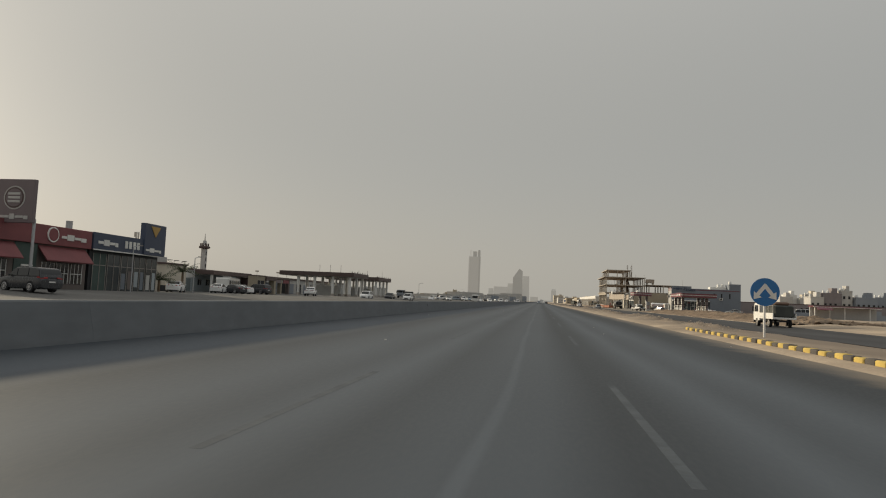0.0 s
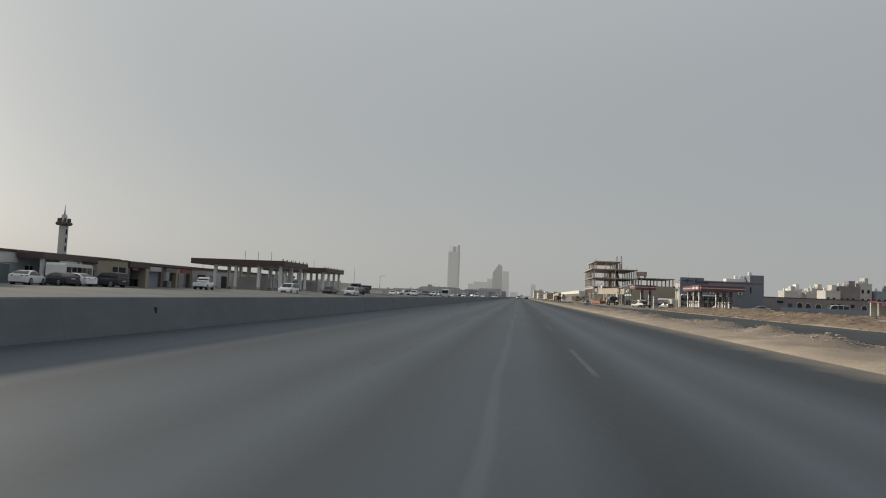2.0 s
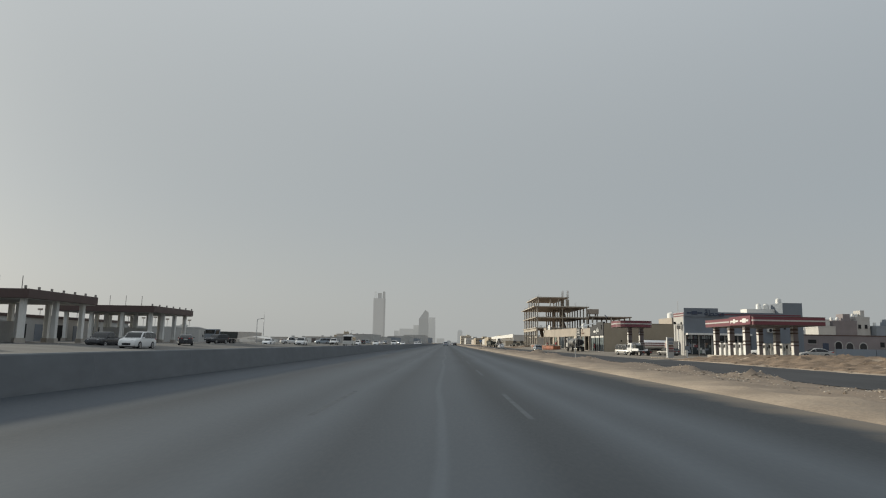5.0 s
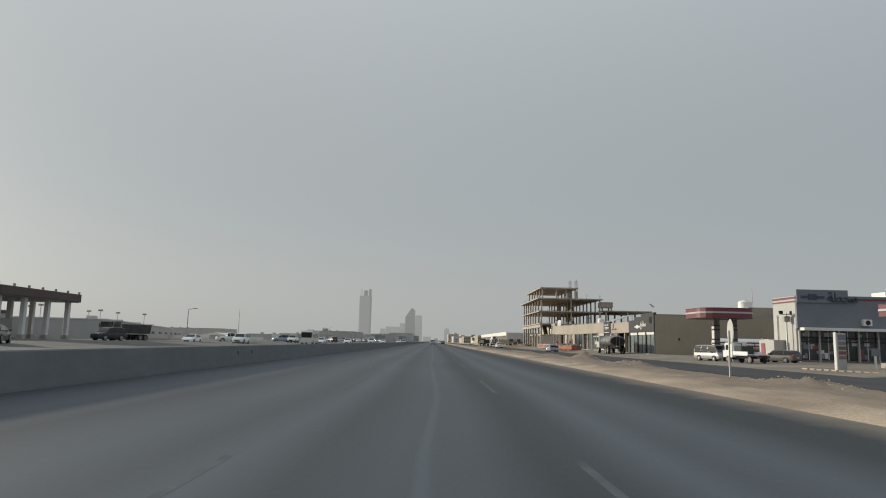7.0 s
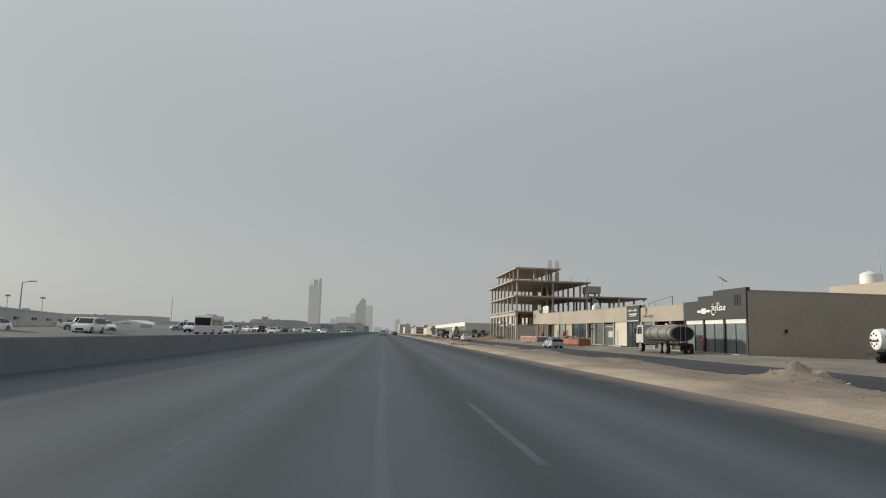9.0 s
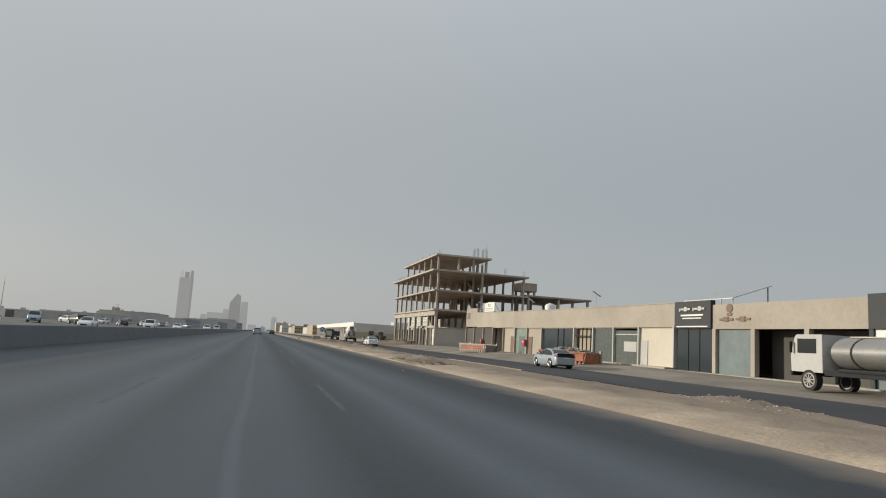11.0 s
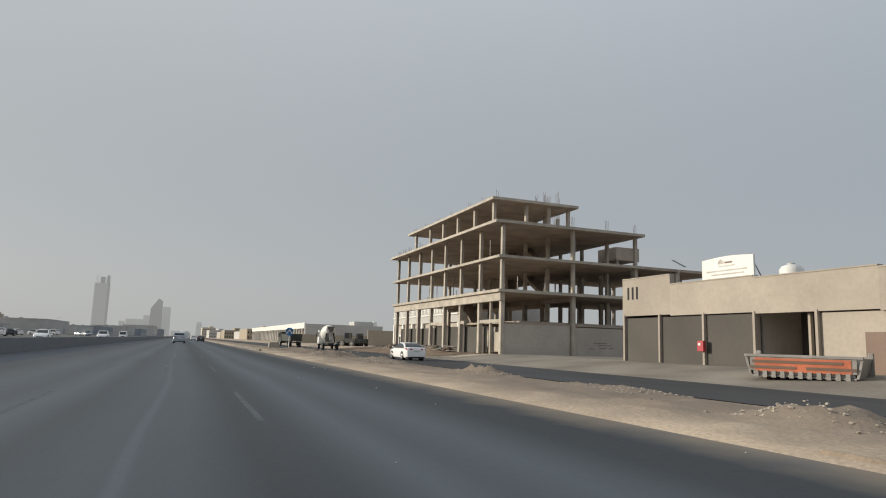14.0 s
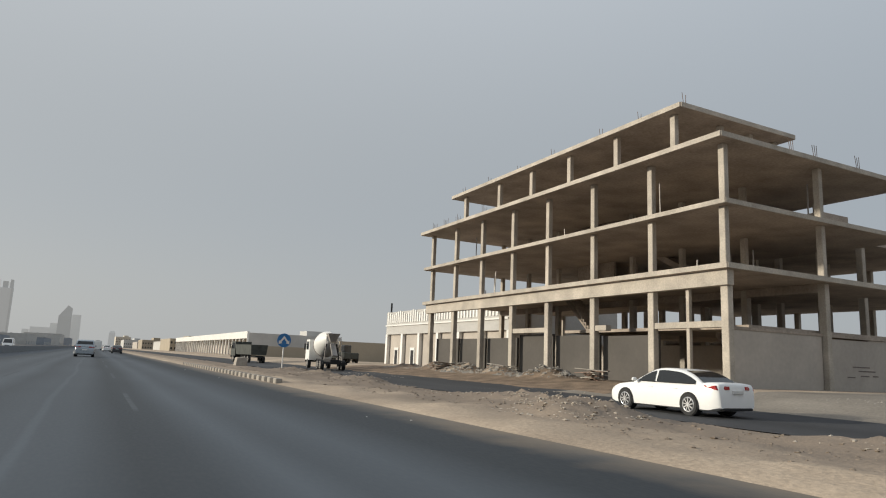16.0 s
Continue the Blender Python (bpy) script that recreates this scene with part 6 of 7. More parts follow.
scatter("building_rubble", [(27.0, 30.6, 328, 345, 1300, 0.08, 0.38), (27.2, 30.6, 345, 358, 600, 0.06, 0.3), (24, 31, 317, 360, 400, 0.03, 0.14), (28.5, 29.6, 259, 269, 230, 0.12, 0.36), (31.8, 45, 316.6, 318.2, 70, 0.05, 0.2), (14.5, 22, 338, 362, 300, 0.05, 0.2), (15.2, 23.5, 316, 350, 700, 0.015, 0.07), (22.5, 27.5, 300, 330, 700, 0.02, 0.12)], DEBRIS, "broken blocks and rubble heaps beside the building", "rubble")
scatter("spoil_clods", [(24.4, 33, 64, 156, 3200, 0.08, 0.34)], EARTH, "brown clods strewn over the spoil bank", "clods")
scatter("trench_clods", [(7.0, 9.8, 228.8, 235.1, 1500, 0.015, 0.085), (7.6, 9.6, 229.5, 234.0, 300, 0.03, 0.11)], EARTH, "dark broken clods in a shallow trench", "clods")
g = Geo()
for _ in range(46):
    g.rock(random.choice((random.uniform(-7.8, 6.2), random.uniform(4.2, 6.4))), random.uniform(10, 420), 0.008, random.uniform(0.012, 0.04), 0.5)
setting("road_litter", g, LIGHTGREY, "scraps of pale litter and grit on the asphalt", "litter", "stuff")
for x, y, z in ((29.2, 327.0, 0.3), (29.4, 338.0, 0.3), (28.8, 346.5, 0.3)):
    t = thing("timber_pile", "untidy pile of scaffold boards and beams", "timber pile", pose(x, y, z, 0, 0, random.uniform(0, 180)), "timber piles")
    for k in range(14):
        m = Matrix.Translation((0, 0, 0.05 + k * 0.045)) @ Matrix.Rotation(random.uniform(-0.6, 0.6), 4, "Z") @ Matrix.Rotation(random.uniform(-0.12, 0.12), 4, "X")
        part("board", Geo().box(-0.1, 0.1, -1.4, 1.4, -0.02, 0.03, m), DEBRIS if k % 2 else BROWN, t)

t = thing("fire_cabinet", "red wall cabinet on a shop pillar", "cabinet", pose(30.4, 287.85, 1.2))
part("box", Geo().slab(-0.12, 0.1, -0.27, 0.27, 0, 0.66, 0.02), SIGNRED, t)
part("label_plate", Geo().box(-0.14, -0.12, -0.04, 0.16, 0.36, 0.52), WHITE, t)
t = thing("fire_cabinet", "red wall cabinet on a charcoal showroom pillar", "cabinet", pose(29.95, 221.3, 0.75))
part("box", Geo().slab(-0.14, 0.0, -0.3, 0.3, 0, 0.75, 0.02), SIGNRED, t)
part("label_plate", Geo().box(-0.16, -0.14, -0.02, 0.15, 0.4, 0.55), WHITE, t)
t = thing("fire_cabinet", "red wall cabinet beside a green glass shopfront", "cabinet", pose(30.4, 272.1, 1.2))
part("box", Geo().slab(-0.15, 0.1, -0.35, 0.35, 0, 0.8, 0.02), SIGNRED, t)
part("label_plate", Geo().box(-0.17, -0.15, -0.05, 0.2, 0.45, 0.62), WHITE, t)

# concrete road blocks and a drum by the yard
for k in range(6):
    t = thing("road_block", "pale concrete road block", "road block", pose(12.4 + 0.4 * k, 356.4 + 1.5 * k, -0.2), "road blocks")
    part("block", Geo().loft([[(-0.3, -0.6, 0), (0.3, -0.6, 0), (0.3, 0.6, 0), (-0.3, 0.6, 0)], [(-0.18, -0.55, 0.85), (0.18, -0.55, 0.85), (0.18, 0.55, 0.85), (-0.18, 0.55, 0.85)]]), KERB, t)

# ---- vehicles ----
sz = -0.25
car("sedan", "white four-door saloon on the service road", "sedan", 4.9, 1.85, 1.47, CARWHITE, pose(18.3, 309.7, sz, 0, 0, 0))
car("sedan", "pale blue-silver small saloon with its boot ajar", "sedan", 4.35, 1.7, 1.4, CARSILVER, pose(21.6, 245.0, sz, 0, 0, 0), boot=True)
lorry("water_tanker", "grey water tanker lorry parked by the shops", "tanker", pose(25.9, 220.8, land(25.9, 220.8) + 0.03, 0, 0, -2), LIGHTGREY)
lorry("flatbed_truck", "small white flatbed truck with dark cargo", "light", pose(22.0, 60.5, -0.26, 0, 0, 0), WHITE)
t = thing("covered_cargo", "dark covered goods standing on the flatbed", "cargo", pose(22.0, 59.7, 0.66))
part("tarpaulin", Geo().slab(-0.85, 0.85, -1.9, 1.3, 0, 1.1, 0.12), TARP, t)
part("tarpaulin", Geo().slab(-0.7, 0.6, -1.6, 0.4, 1.1, 1.4, 0.1), BROWN, t)
lorry("dropside_truck", "little white open truck with a guard frame at the station", "dropside", pose(27.6, 182.3, land(27.6, 182.3), 0, 0, 14), CARWHITE)
car("van", "silver-white passenger van at the station", "van", 3.65, 1.55, 1.58, CARPALE, pose(27.5, 189.2, land(27.5, 189.2), 0, 0, 198), "van")
car("pickup", "white pickup beside the pumps", "pickup", 4.8, 1.8, 1.7, CARWHITE, pose(43.4, 177.0, land(43.4, 177.0) + 0.03, 0, 0, 52), "pickup")
car("sedan", "silver saloon on the station forecourt", "sedan", 4.4, 1.75, 1.45, CARPALE, pose(51.0, 179.0, land(51.0, 179.0) + 0.03, 0, 0, 76))
car("van", "white van parked behind the low boundary wall", "van", 4.6, 1.8, 2.4, CARWHITE, pose(71.6, 190.0, land(71.6, 190.0), 0, 0, 88), "van")
car("estate_car", "dark grey estate car parked by the station shop", "suv", 3.5, 1.5, 1.22, CARGREY, pose(33.5, 187.6, land(33.5, 187.6), 0, 0, 28))
lorry("fuel_tanker", "white tank truck with red bands behind the canopy", "fueltank", pose(37.4, 203.6, land(37.4, 203.6), 0, 0, -103), CARWHITE)
lorry("concrete_mixer", "white concrete mixer truck on the site", "mixer", pose(21.4, 358.6, -0.2, 0, 0, -5), WHITE)
lorry("tipper_truck", "dark dusty tipper truck in the yard", "tipper", pose(20.5, 392.0, -0.25, 0, 0, 8), TARP)
for x, y, r in ((30.5, 383.0, 40), (34.0, 388.0, 10)):
    t = thing("site_loader", "dusty wheel loader at rest", "loader", pose(x, y, 0.1, 0, 0, r))
    part("body", Geo().slab(-0.9, 0.9, -2.2, 0.6, 0.7, 1.6, 0.08), TARP, t)
    part("cab", Geo().slab(-0.6, 0.6, -0.4, 0.7, 1.6, 2.7, 0.06), GLASS, t)
    part("arm", Geo().prism([(0.6, 1.2), (2.2, 0.6), (2.2, 0.8), (0.6, 1.5)], "x", -0.5, 0.5), TARP, t)
    part("bucket", Geo().prism([(2.1, 0.1), (3.0, 0.1), (2.2, 1.0)], "x", -1.1, 1.1), STEEL, t)
    wheels(t, 1.9, (0.9, -1.4), 0.6, 0.4, STEEL)
# traffic on this carriageway, well ahead
car("suv", "silver off-roader ahead on the highway", "suv", 4.7, 1.85, 1.8, CARSILVER, pose(-0.3, 374.0, 0))
lorry("coach", "white bus ahead on the highway", "bus", pose(1.6, 520.0, 0), WHITE, "bus")
car("hatchback", "white car ahead near the shoulder", "sedan", 4.4, 1.75, 1.48, CARWHITE, pose(3.4, 470.0, 0))
car("hatchback", "dark car ahead near the shoulder", "sedan", 4.4, 1.75, 1.48, CARDARK, pose(4.4, 430.0, 0))
# traffic on the opposite carriageway
for x, y, style, L, W, H, paint, label in ((-37.0, 134.0, "suv", 4.9, 1.95, 1.85, CARWHITE, "white off-roader on the opposite carriageway"), (-32.0, 155.0, "suv", 4.9, 1.95, 1.8, CARWHITE, "white pickup on the opposite carriageway"),
                                          (-37.5, 159.0, "pickup", 5.1, 1.85, 1.75, CARDARK, "dark pickup on the opposite carriageway"), (-33.3, 239.0, "suv", 4.9, 1.95, 1.85, CARWHITE, "white off-roader on the opposite carriageway"), (-38.2, 229.0, "sedan", 4.6, 1.8, 1.5, CARWHITE, "white saloon on the opposite carriageway"), (-24.2, 267.0, "sedan", 4.6, 1.8, 1.5, CARWHITE, "white saloon on the opposite carriageway"),
                                          (-22.4, 298.0, "sedan", 4.7, 1.8, 1.5, CARWHITE, "white saloon on the opposite carriageway"), (-19.2, 330.0, "suv", 4.8, 1.9, 1.85, CARWHITE, "white off-roader on the opposite carriageway"),
                                          (-18.0, 362.0, "sedan", 4.6, 1.8, 1.5, CARWHITE, "white saloon on the opposite carriageway"), (-14.4, 402.0, "pickup", 5.1, 1.85, 1.75, CARWHITE, "white pickup on the opposite carriageway"), (-14.4, 450.0, "van", 4.8, 1.8, 2.0, CARWHITE, "white van on the opposite carriageway")):
    car(style if style != "sedan" else "saloon", label, style, L, W, H, paint, pose(x, y, 0.01, 0, 0, 180), group="oncoming traffic")
lorry("minibus", "white minibus with dark windscreen on the opposite carriageway", "bus", pose(-25.2, 259.0, 0.01, 0, 0, 180), WHITE, "bus")
# parked on the far side
for x, y, style, paint, r in ((-36.6, 37.6, "suv", CARDARK, 75), (-47.5, 75.8, "sedan", CARWHITE, 20), (-50.5, 93.5, "sedan", CARWHITE, 15), (-50.0, 97.6, "sedan", CARDARK, 70), (-50.5, 101.0, "sedan", CARWHITE, 80), (-49.0, 105.0, "suv", CARDARK, 75), (-45.0, 121.0, "pickup", CARWHITE, 10), (-36, 178.0, "sedan", CARDARK, 20), (-44, 214.0, "suv", CARDARK, 160)):
    car("parked_car", "car parked on the forecourt across the highway", style, 4.7, 1.85, 1.5 if style == "sedan" else 1.8, paint, pose(x, y, land(x, y) + 0.03, 0, 0, r), group="cars parked across the highway")
rnd = random.Random(77)
for k in range(20):
    y = 244 + k * 15 + rnd.uniform(-4, 4)
    style = rnd.choice(("sedan", "suv", "pickup", "sedan", "van"))
    high = {"sedan": 1.48, "suv": 1.8, "pickup": 1.75, "van": 1.95}[style]
    car("parked_car", "dusty car parked on the verge across the highway", style, 4.7, 1.82, high, rnd.choice((CARWHITE, CARWHITE, CARDARK, CARSILVER)), pose(rnd.uniform(-40, -30), y, land(-35, y) + 0.03, 0, 0, rnd.uniform(0, 360)), group="cars parked along the far verge")
lorry("minibus", "white minibus parked across the highway", "bus", pose(-55.6, 107.0, 0.24, 0, 0, 10), WHITE, "bus")
lorry("box_truck", "blue-grey lorry parked by the far canopy", "tipper", pose(-47.5, 226.5, 0.24, 0, 0, 165), GREYBLUE)

# ---- far side: restaurants ----
t = thing("red_restaurant", "red-fronted restaurant with dark windows and sloping awnings", "restaurant")
X = -47.0
part("wall", Geo().box(X - 14, X, 40.0, 57.3, 0.0, 5.0), DULLWALL, t)
part("plaster_bay", Geo().box(X - 0.1, X + 0.08, 47.6, 50.3, 0.0, 4.8), TEAL, t, "dark teal wall panel")
part("fascia", Geo().slab(X - 0.3, X + 0.35, 39.8, 57.5, 4.6, 6.45, 0.04), BRICKRED, t)
for y0, y1 in ((40.5, 47.5), (50.4, 57.0)):
    part("awning", Geo().prism([(X, 4.5), (X, 4.35), (X + 1.1, 3.0), (X + 1.15, 3.1)], "y", y0, y1), BRICKRED, t)
    for k in range(3):
        y = y0 + 0.6 + k * 2.0
        w = part("window", Geo().box(X - 0.02, X + 0.05, y, y + 1.7, 0.9, 2.9), GLASS, t)
        for q in (0.0, 0.54, 1.08, 1.62):
            part("frame", Geo().box(X + 0.04, X + 0.08, y + q, y + q + 0.07, 0.9, 2.9), WHITE, w)
        part("frame", Geo().box(X + 0.035, X + 0.075, y, y + 1.7, 1.86, 1.93), WHITE, w)
d = part("door", Geo().box(X - 0.02, X + 0.12, 48.6, 49.6, 0.1, 2.4), DARK, t)
part("door_frame", Geo().box(X + 0.1, X + 0.16, 48.4, 49.8, 2.4, 2.55), WHITE, d)
part("logo_shape", Geo().tube((X + 0.3, 51.8, 5.6), (X + 0.45, 51.8, 5.6), 0.75, n=24), WHITE, t)
part("logo_shape", Geo().tube((X + 0.32, 51.8, 5.6), (X + 0.47, 51.8, 5.6), 0.62, n=24), BRICKRED, t)
bars(t, (X + 0.39, 53.0, 5.1), "y", 3.6, 0.9, WHITE, 13, 1)
bars(t, (X + 0.39, 42.4, 5.0), "y", 3.0, 1.1, WHITE, 14, 1)
t = thing("sign_pylon", "tall dull mauve sign pylon with a round emblem", "sign", pose(-45.7, 46.0, 0.1))
part("post", Geo().tube((1.6, 0.3, 0), (1.6, 0.3, 6.4), 0.13, n=10), GALV, t)
part("panel", Geo().slab(-1.8, 1.8, -0.2, 0.2, 6.0, 9.85, 0.04), MAUVE, t)
for k, (r0, m) in enumerate(((1.05, LIGHTGREY), (0.93, MAROON), (0.8, MAUVE))):
    part("logo_ring", Geo().tube((-0.1, -0.2 - 0.02 * k, 8.2), (-0.1, -0.23 - 0.02 * k, 8.2), r0, n=32), m, t)
for k in range(3):
    part("logo_band", Geo().slab(-0.7, 0.5, -0.31, -0.27, 7.75 + 0.34 * k, 7.97 + 0.34 * k, 0.02), LIGHTGREY, t)
bars(t, (-1.4, -0.23, 6.2), "x", 2.8, 0.75, LIGHTGREY, 15, 1)

t = thing("navy_restaurant", "dark navy restaurant box with a raised sign block", "restaurant")
part("wall", Geo().box(X - 14, X - 0.2, 58.0, 70.6, 0.0, 4.6), CHARCOAL, t)
part("fascia", Geo().slab(X - 14, X + 0.4, 57.7, 70.8, 4.7, 6.5, 0.03), NAVY, t)
part("trim", Geo().box(X + 0.35, X + 0.45, 57.7, 70.8, 4.6, 4.72), WHITE, t)
part("sign_block", Geo().slab(X - 0.1, X + 0.55, 66.5, 70.9, 4.7, 8.5, 0.03), NAVY, t)
part("sign_triangle", Geo().loft([[(X + d2, 67.6, 8.2), (X + d2, 69.6, 8.2), (X + d2, 68.6, 6.9)] for d2 in (0.55, 0.62)]), GOLD, t)
bars(t, (X + 0.44, 58.4, 5.05), "y", 3.4, 1.0, WHITE, 16, 1)
bars(t, (X + 0.59, 66.8, 4.95), "y", 3.2, 0.8, WHITE, 17, 1)
for k in range(4):
    part("lettering_bar", Geo().slab(X + 0.4, X + 0.47, 63.0 + 0.75 * k, 63.5 + 0.75 * k, 5.15, 6.0, 0.02), WHITE, t)
for k in range(5):
    y = 58.5 + 2.42 * k
    w = part("window", Geo().box(X - 0.22, X - 0.14, y, y + 2.25, 0.3, 4.3), SHOPGLASS if k else TEAL, t)
    for q in (0.0, 1.1, 2.17):
        part("frame", Geo().box(X - 0.14, X - 0.1, y + q, y + q + 0.08, 0.3, 4.3), STEEL, w)
    part("transom", Geo().box(X - 0.14, X - 0.11, y + 0.08, y + 2.17, 3.0, 3.08), STEEL, w)
    if k > 1:
        part("poster", Geo().box(X - 0.138, X - 0.125, y + 0.2, y + 0.9, 0.5 + 0.3 * (k % 2), 2.3 + 0.3 * (k % 2)), (PALEBLUE, LIGHTGREY, MARTBLUE)[k % 3], w)
        part("poster", Geo().box(X - 0.138, X - 0.125, y + 1.4, y + 2.0, 0.5, 2.6), (MARTBLUE, PALEBLUE, DULLWALL)[k % 3], w)
part("roof_vent", Geo().tube((X - 6, 62, 6.4), (X - 6, 62, 8.0), 0.35, n=10), LIGHTGREY, t)
for x, y, h in ((-41.5, 57.0, 4.8), (-43.5, 73.0, 4.6)):
    t = thing("lamp_post", "slim forecourt lamp post with short arms", "lamp", pose(x, y, 0.2), "forecourt lamps")
    part("pole", Geo().tube((0, 0, 0), (0, 0, h), 0.07, 0.05, 8), GALV, t)
    part("arm", Geo().tube((0, 0, h), (0, 1.2, h + 0.25), 0.04, n=6), GALV, t)
    part("lamp_head", Geo().box(-0.1, 0.1, 0.9, 1.5, h + 0.18, h + 0.28), STEEL, t)


def palm(x, y, h):
    t = thing("palm_tree", "small dusty date palm", "tree", pose(x, y, 0.2), "palms across the highway")
    trunk = Geo()
    for k in range(7):
        trunk.tube((0, 0, h * k / 7), (0, 0, h * (k + 1) / 7 + 0.02), 0.2 - 0.006 * k, 0.17 - 0.006 * k, 8)
    part("trunk", trunk, BARK, t)
    crown = Geo()
    for k in range(46):
        a, up = random.random() * 6.28, random.uniform(0.1, 1.1)
        pts = []
        for j in range(6):
            d = 0.42 * j
            pts.append(Vector((math.cos(a) * d, math.sin(a) * d, h + up * d - 0.22 * d * d)))
        for j in range(5):
            p, q = pts[j], pts[j + 1]
            side = Vector((-math.sin(a), math.cos(a), 0)) * (0.3 * (1 - j / 6))
            for s in (-1, 1):
                for u in (0.0, 0.5):
                    b0 = p.lerp(q, u)
                    b1 = p.lerp(q, u + 0.3)
                    i = len(crown.v)
                    crown.v += [tuple(b0), tuple(b1), tuple(b1 + s * side + Vector((0, 0, -0.12)))]
                    crown.f.append((i, i + 1, i + 2))
    part("crown", crown, LEAF, t)


palm(-47.0, 76.4, 2.9)
palm(-48.6, 73.6, 1.7)

# ---- far side: shops, minaret, fuel canopies ----
t = thing("pale_block", "plain pale rendered block with a maroon roof edge", "building")
part("wall", Geo().box(-75, -54, 84.0, 89.6, 0.0, 4.3), CREAM, t)
part("roof_band", Geo().slab(-75.2, -53.8, 83.8, 89.8, 4.3, 4.55, 0.02), MAROON, t)
# flat dark panel in place of a recess low in the wall
part("shutter", Geo().box(-54.05, -53.9, 82.6, 87.4, 0.2, 1.2), DARK, t, "low dark panel standing for a wall recess")
part("roof_unit", Geo().slab(-57.0, -55.4, 84.0, 86.4, 4.55, 5.4, 0.05), LIGHTGREY, t)
for y in (84.4, 86.2, 88.4):
    part("floodlight", Geo().box(-54.2, -53.6, y, y + 0.5, 4.9, 5.0), STEEL, t)
    part("floodlight_arm", Geo().tube((-54.4, y + 0.2, 4.7), (-54.0, y + 0.25, 4.95), 0.03, n=6), STEEL, t)
t = thing("shop_wing", "set-back pale blue wing of small shops with glass fronts", "shop building")
part("wall", Geo().box(-78, -61, 90.0, 121.0, 0.0, 4.1), PALEBLUE, t)
part("roof_band", Geo().slab(-78.2, -60.7, 89.9, 121.2, 4.1, 4.4, 0.02), MAROON, t)
part("front_panel", Geo().box(-61.0, -60.86, 92.0, 104.6, 2.8, 4.1), WHITE, t)
for y0, y1, z0, z1, m in ((91.0, 96.6, 0.3, 2.7, SHOPGLASS), (98.4, 103.4, 0.3, 2.7, PALEGLASS), (106.0, 107.2, 1.5, 2.6, DARK), (109.0, 110.2, 1.5, 2.6, DARK), (112.4, 113.6, 0.3, 2.6, DARK), (115.2, 116.6, 1.4, 2.6, DARK), (118.0, 119.4, 1.4, 2.6, DARK)):
    w = part("window", Geo().box(-61.0, -60.92, y0, y1, z0, z1), m, t)
    part("frame", Geo().box(-60.92, -60.88, y0, y1, z1 - 0.08, z1), WHITE, w)
    part("frame", Geo().box(-60.92, -60.88, (y0 + y1) / 2 - 0.04, (y0 + y1) / 2 + 0.04, z0, z1 - 0.08), WHITE, w)
t = thing("shop_canopy", "flat canopy with a deep maroon fascia", "canopy")
part("fascia", Geo().slab(-60.6, -57.0, 104.0, 119.6, 3.45, 4.2, 0.04), MAROON, t)
part("soffit", Geo().box(-60.4, -57.2, 104.2, 119.4, 3.4, 3.45), LIGHTGREY, t)
part("end_pier", Geo().slab(-58.6, -57.2, 118.4, 119.4, 0.2, 3.45, 0.03), MAROON, t)
for y in (104.6, 111.4):
    part("column", Geo().slab(-57.8, -57.4, y - 0.2, y + 0.2, 0.2, 3.4, 0.03), WHITE, t)
t = thing("garage_row", "low brown garage row with wide dark bays and signs", "building")
part("roof_band", Geo().slab(-76.0, -57.2, 121.6, 141.4, 3.6, 4.0, 0.03), MAROON, t)
part("back_wall", Geo().box(-76.0, -62.0, 121.8, 141.0, 0.0, 3.6), LIGHTGREY, t)
for k in range(5):
    part("column", Geo().slab(-58.2, -57.4, 121.8 + 4.7 * k, 122.5 + 4.7 * k, 0.2, 3.6, 0.03), BEIGE if k % 2 else DULLWALL, t)
for k in range(4):
    part("bay_sign", Geo().box(-57.35, -57.2, 122.9 + 4.7 * k, 126.1 + 4.7 * k, 2.8, 3.5), (BRICKRED, LIGHTGREY, MAUVE, BRICKRED)[k], t, "faded sign board")
part("shutter", Geo().box(-58.0, -57.9, 127.3, 131.2, 0.2, 2.7), GREYBLUE, t)
for k in range(5):
    part("stored_goods", Geo().slab(-60.5, -59.3, 123.0 + 3.4 * k, 124.6 + 3.4 * k, 0.2, 1.1 + 0.35 * (k % 3), 0.05), (DULLWALL, TARP, GREYBLUE, BROWN, LIGHTGREY)[k], t)
t = thing("minaret", "slender square minaret with a dark balcony", "minaret", pose(-70.4, 125.0, -0.5))
part("shaft", Geo().slab(-0.5, 0.5, -0.5, 0.5, 0, 9.8, 0.1), LIGHTGREY, t)
for k in range(5):
    part("slit_window", Geo().box(0.45, 0.52, -0.16, 0.16, 3.2 + k * 1.3, 4.0 + k * 1.3), DARK, t)
part("balcony", Geo().slab(-0.9, 0.9, -0.9, 0.9, 9.8, 10.35, 0.15), MAROON, t)
for k in range(8):
    a = k * math.pi / 4
    part("baluster", Geo().box(0.8 * math.cos(a) - 0.1, 0.8 * math.cos(a) + 0.1, 0.8 * math.sin(a) - 0.1, 0.8 * math.sin(a) + 0.1, 10.35, 10.9), MAROON, t)
part("lantern", Geo().tube((0, 0, 10.5), (0, 0, 11.5), 0.5, 0.35, 10), LIGHTGREY, t)
part("finial", Geo().tube((0, 0, 11.5), (0, 0, 13.0), 0.12, 0.02, 8), STEEL, t)
t = thing("telecom_mast", "grey telecom mast with panel antennas", "mast", pose(-98.0, 143.0, -0.5))
part("pole", Geo().tube((0, 0, 0), (0, 0, 14.5), 0.16, 0.1, 8), GALV, t)
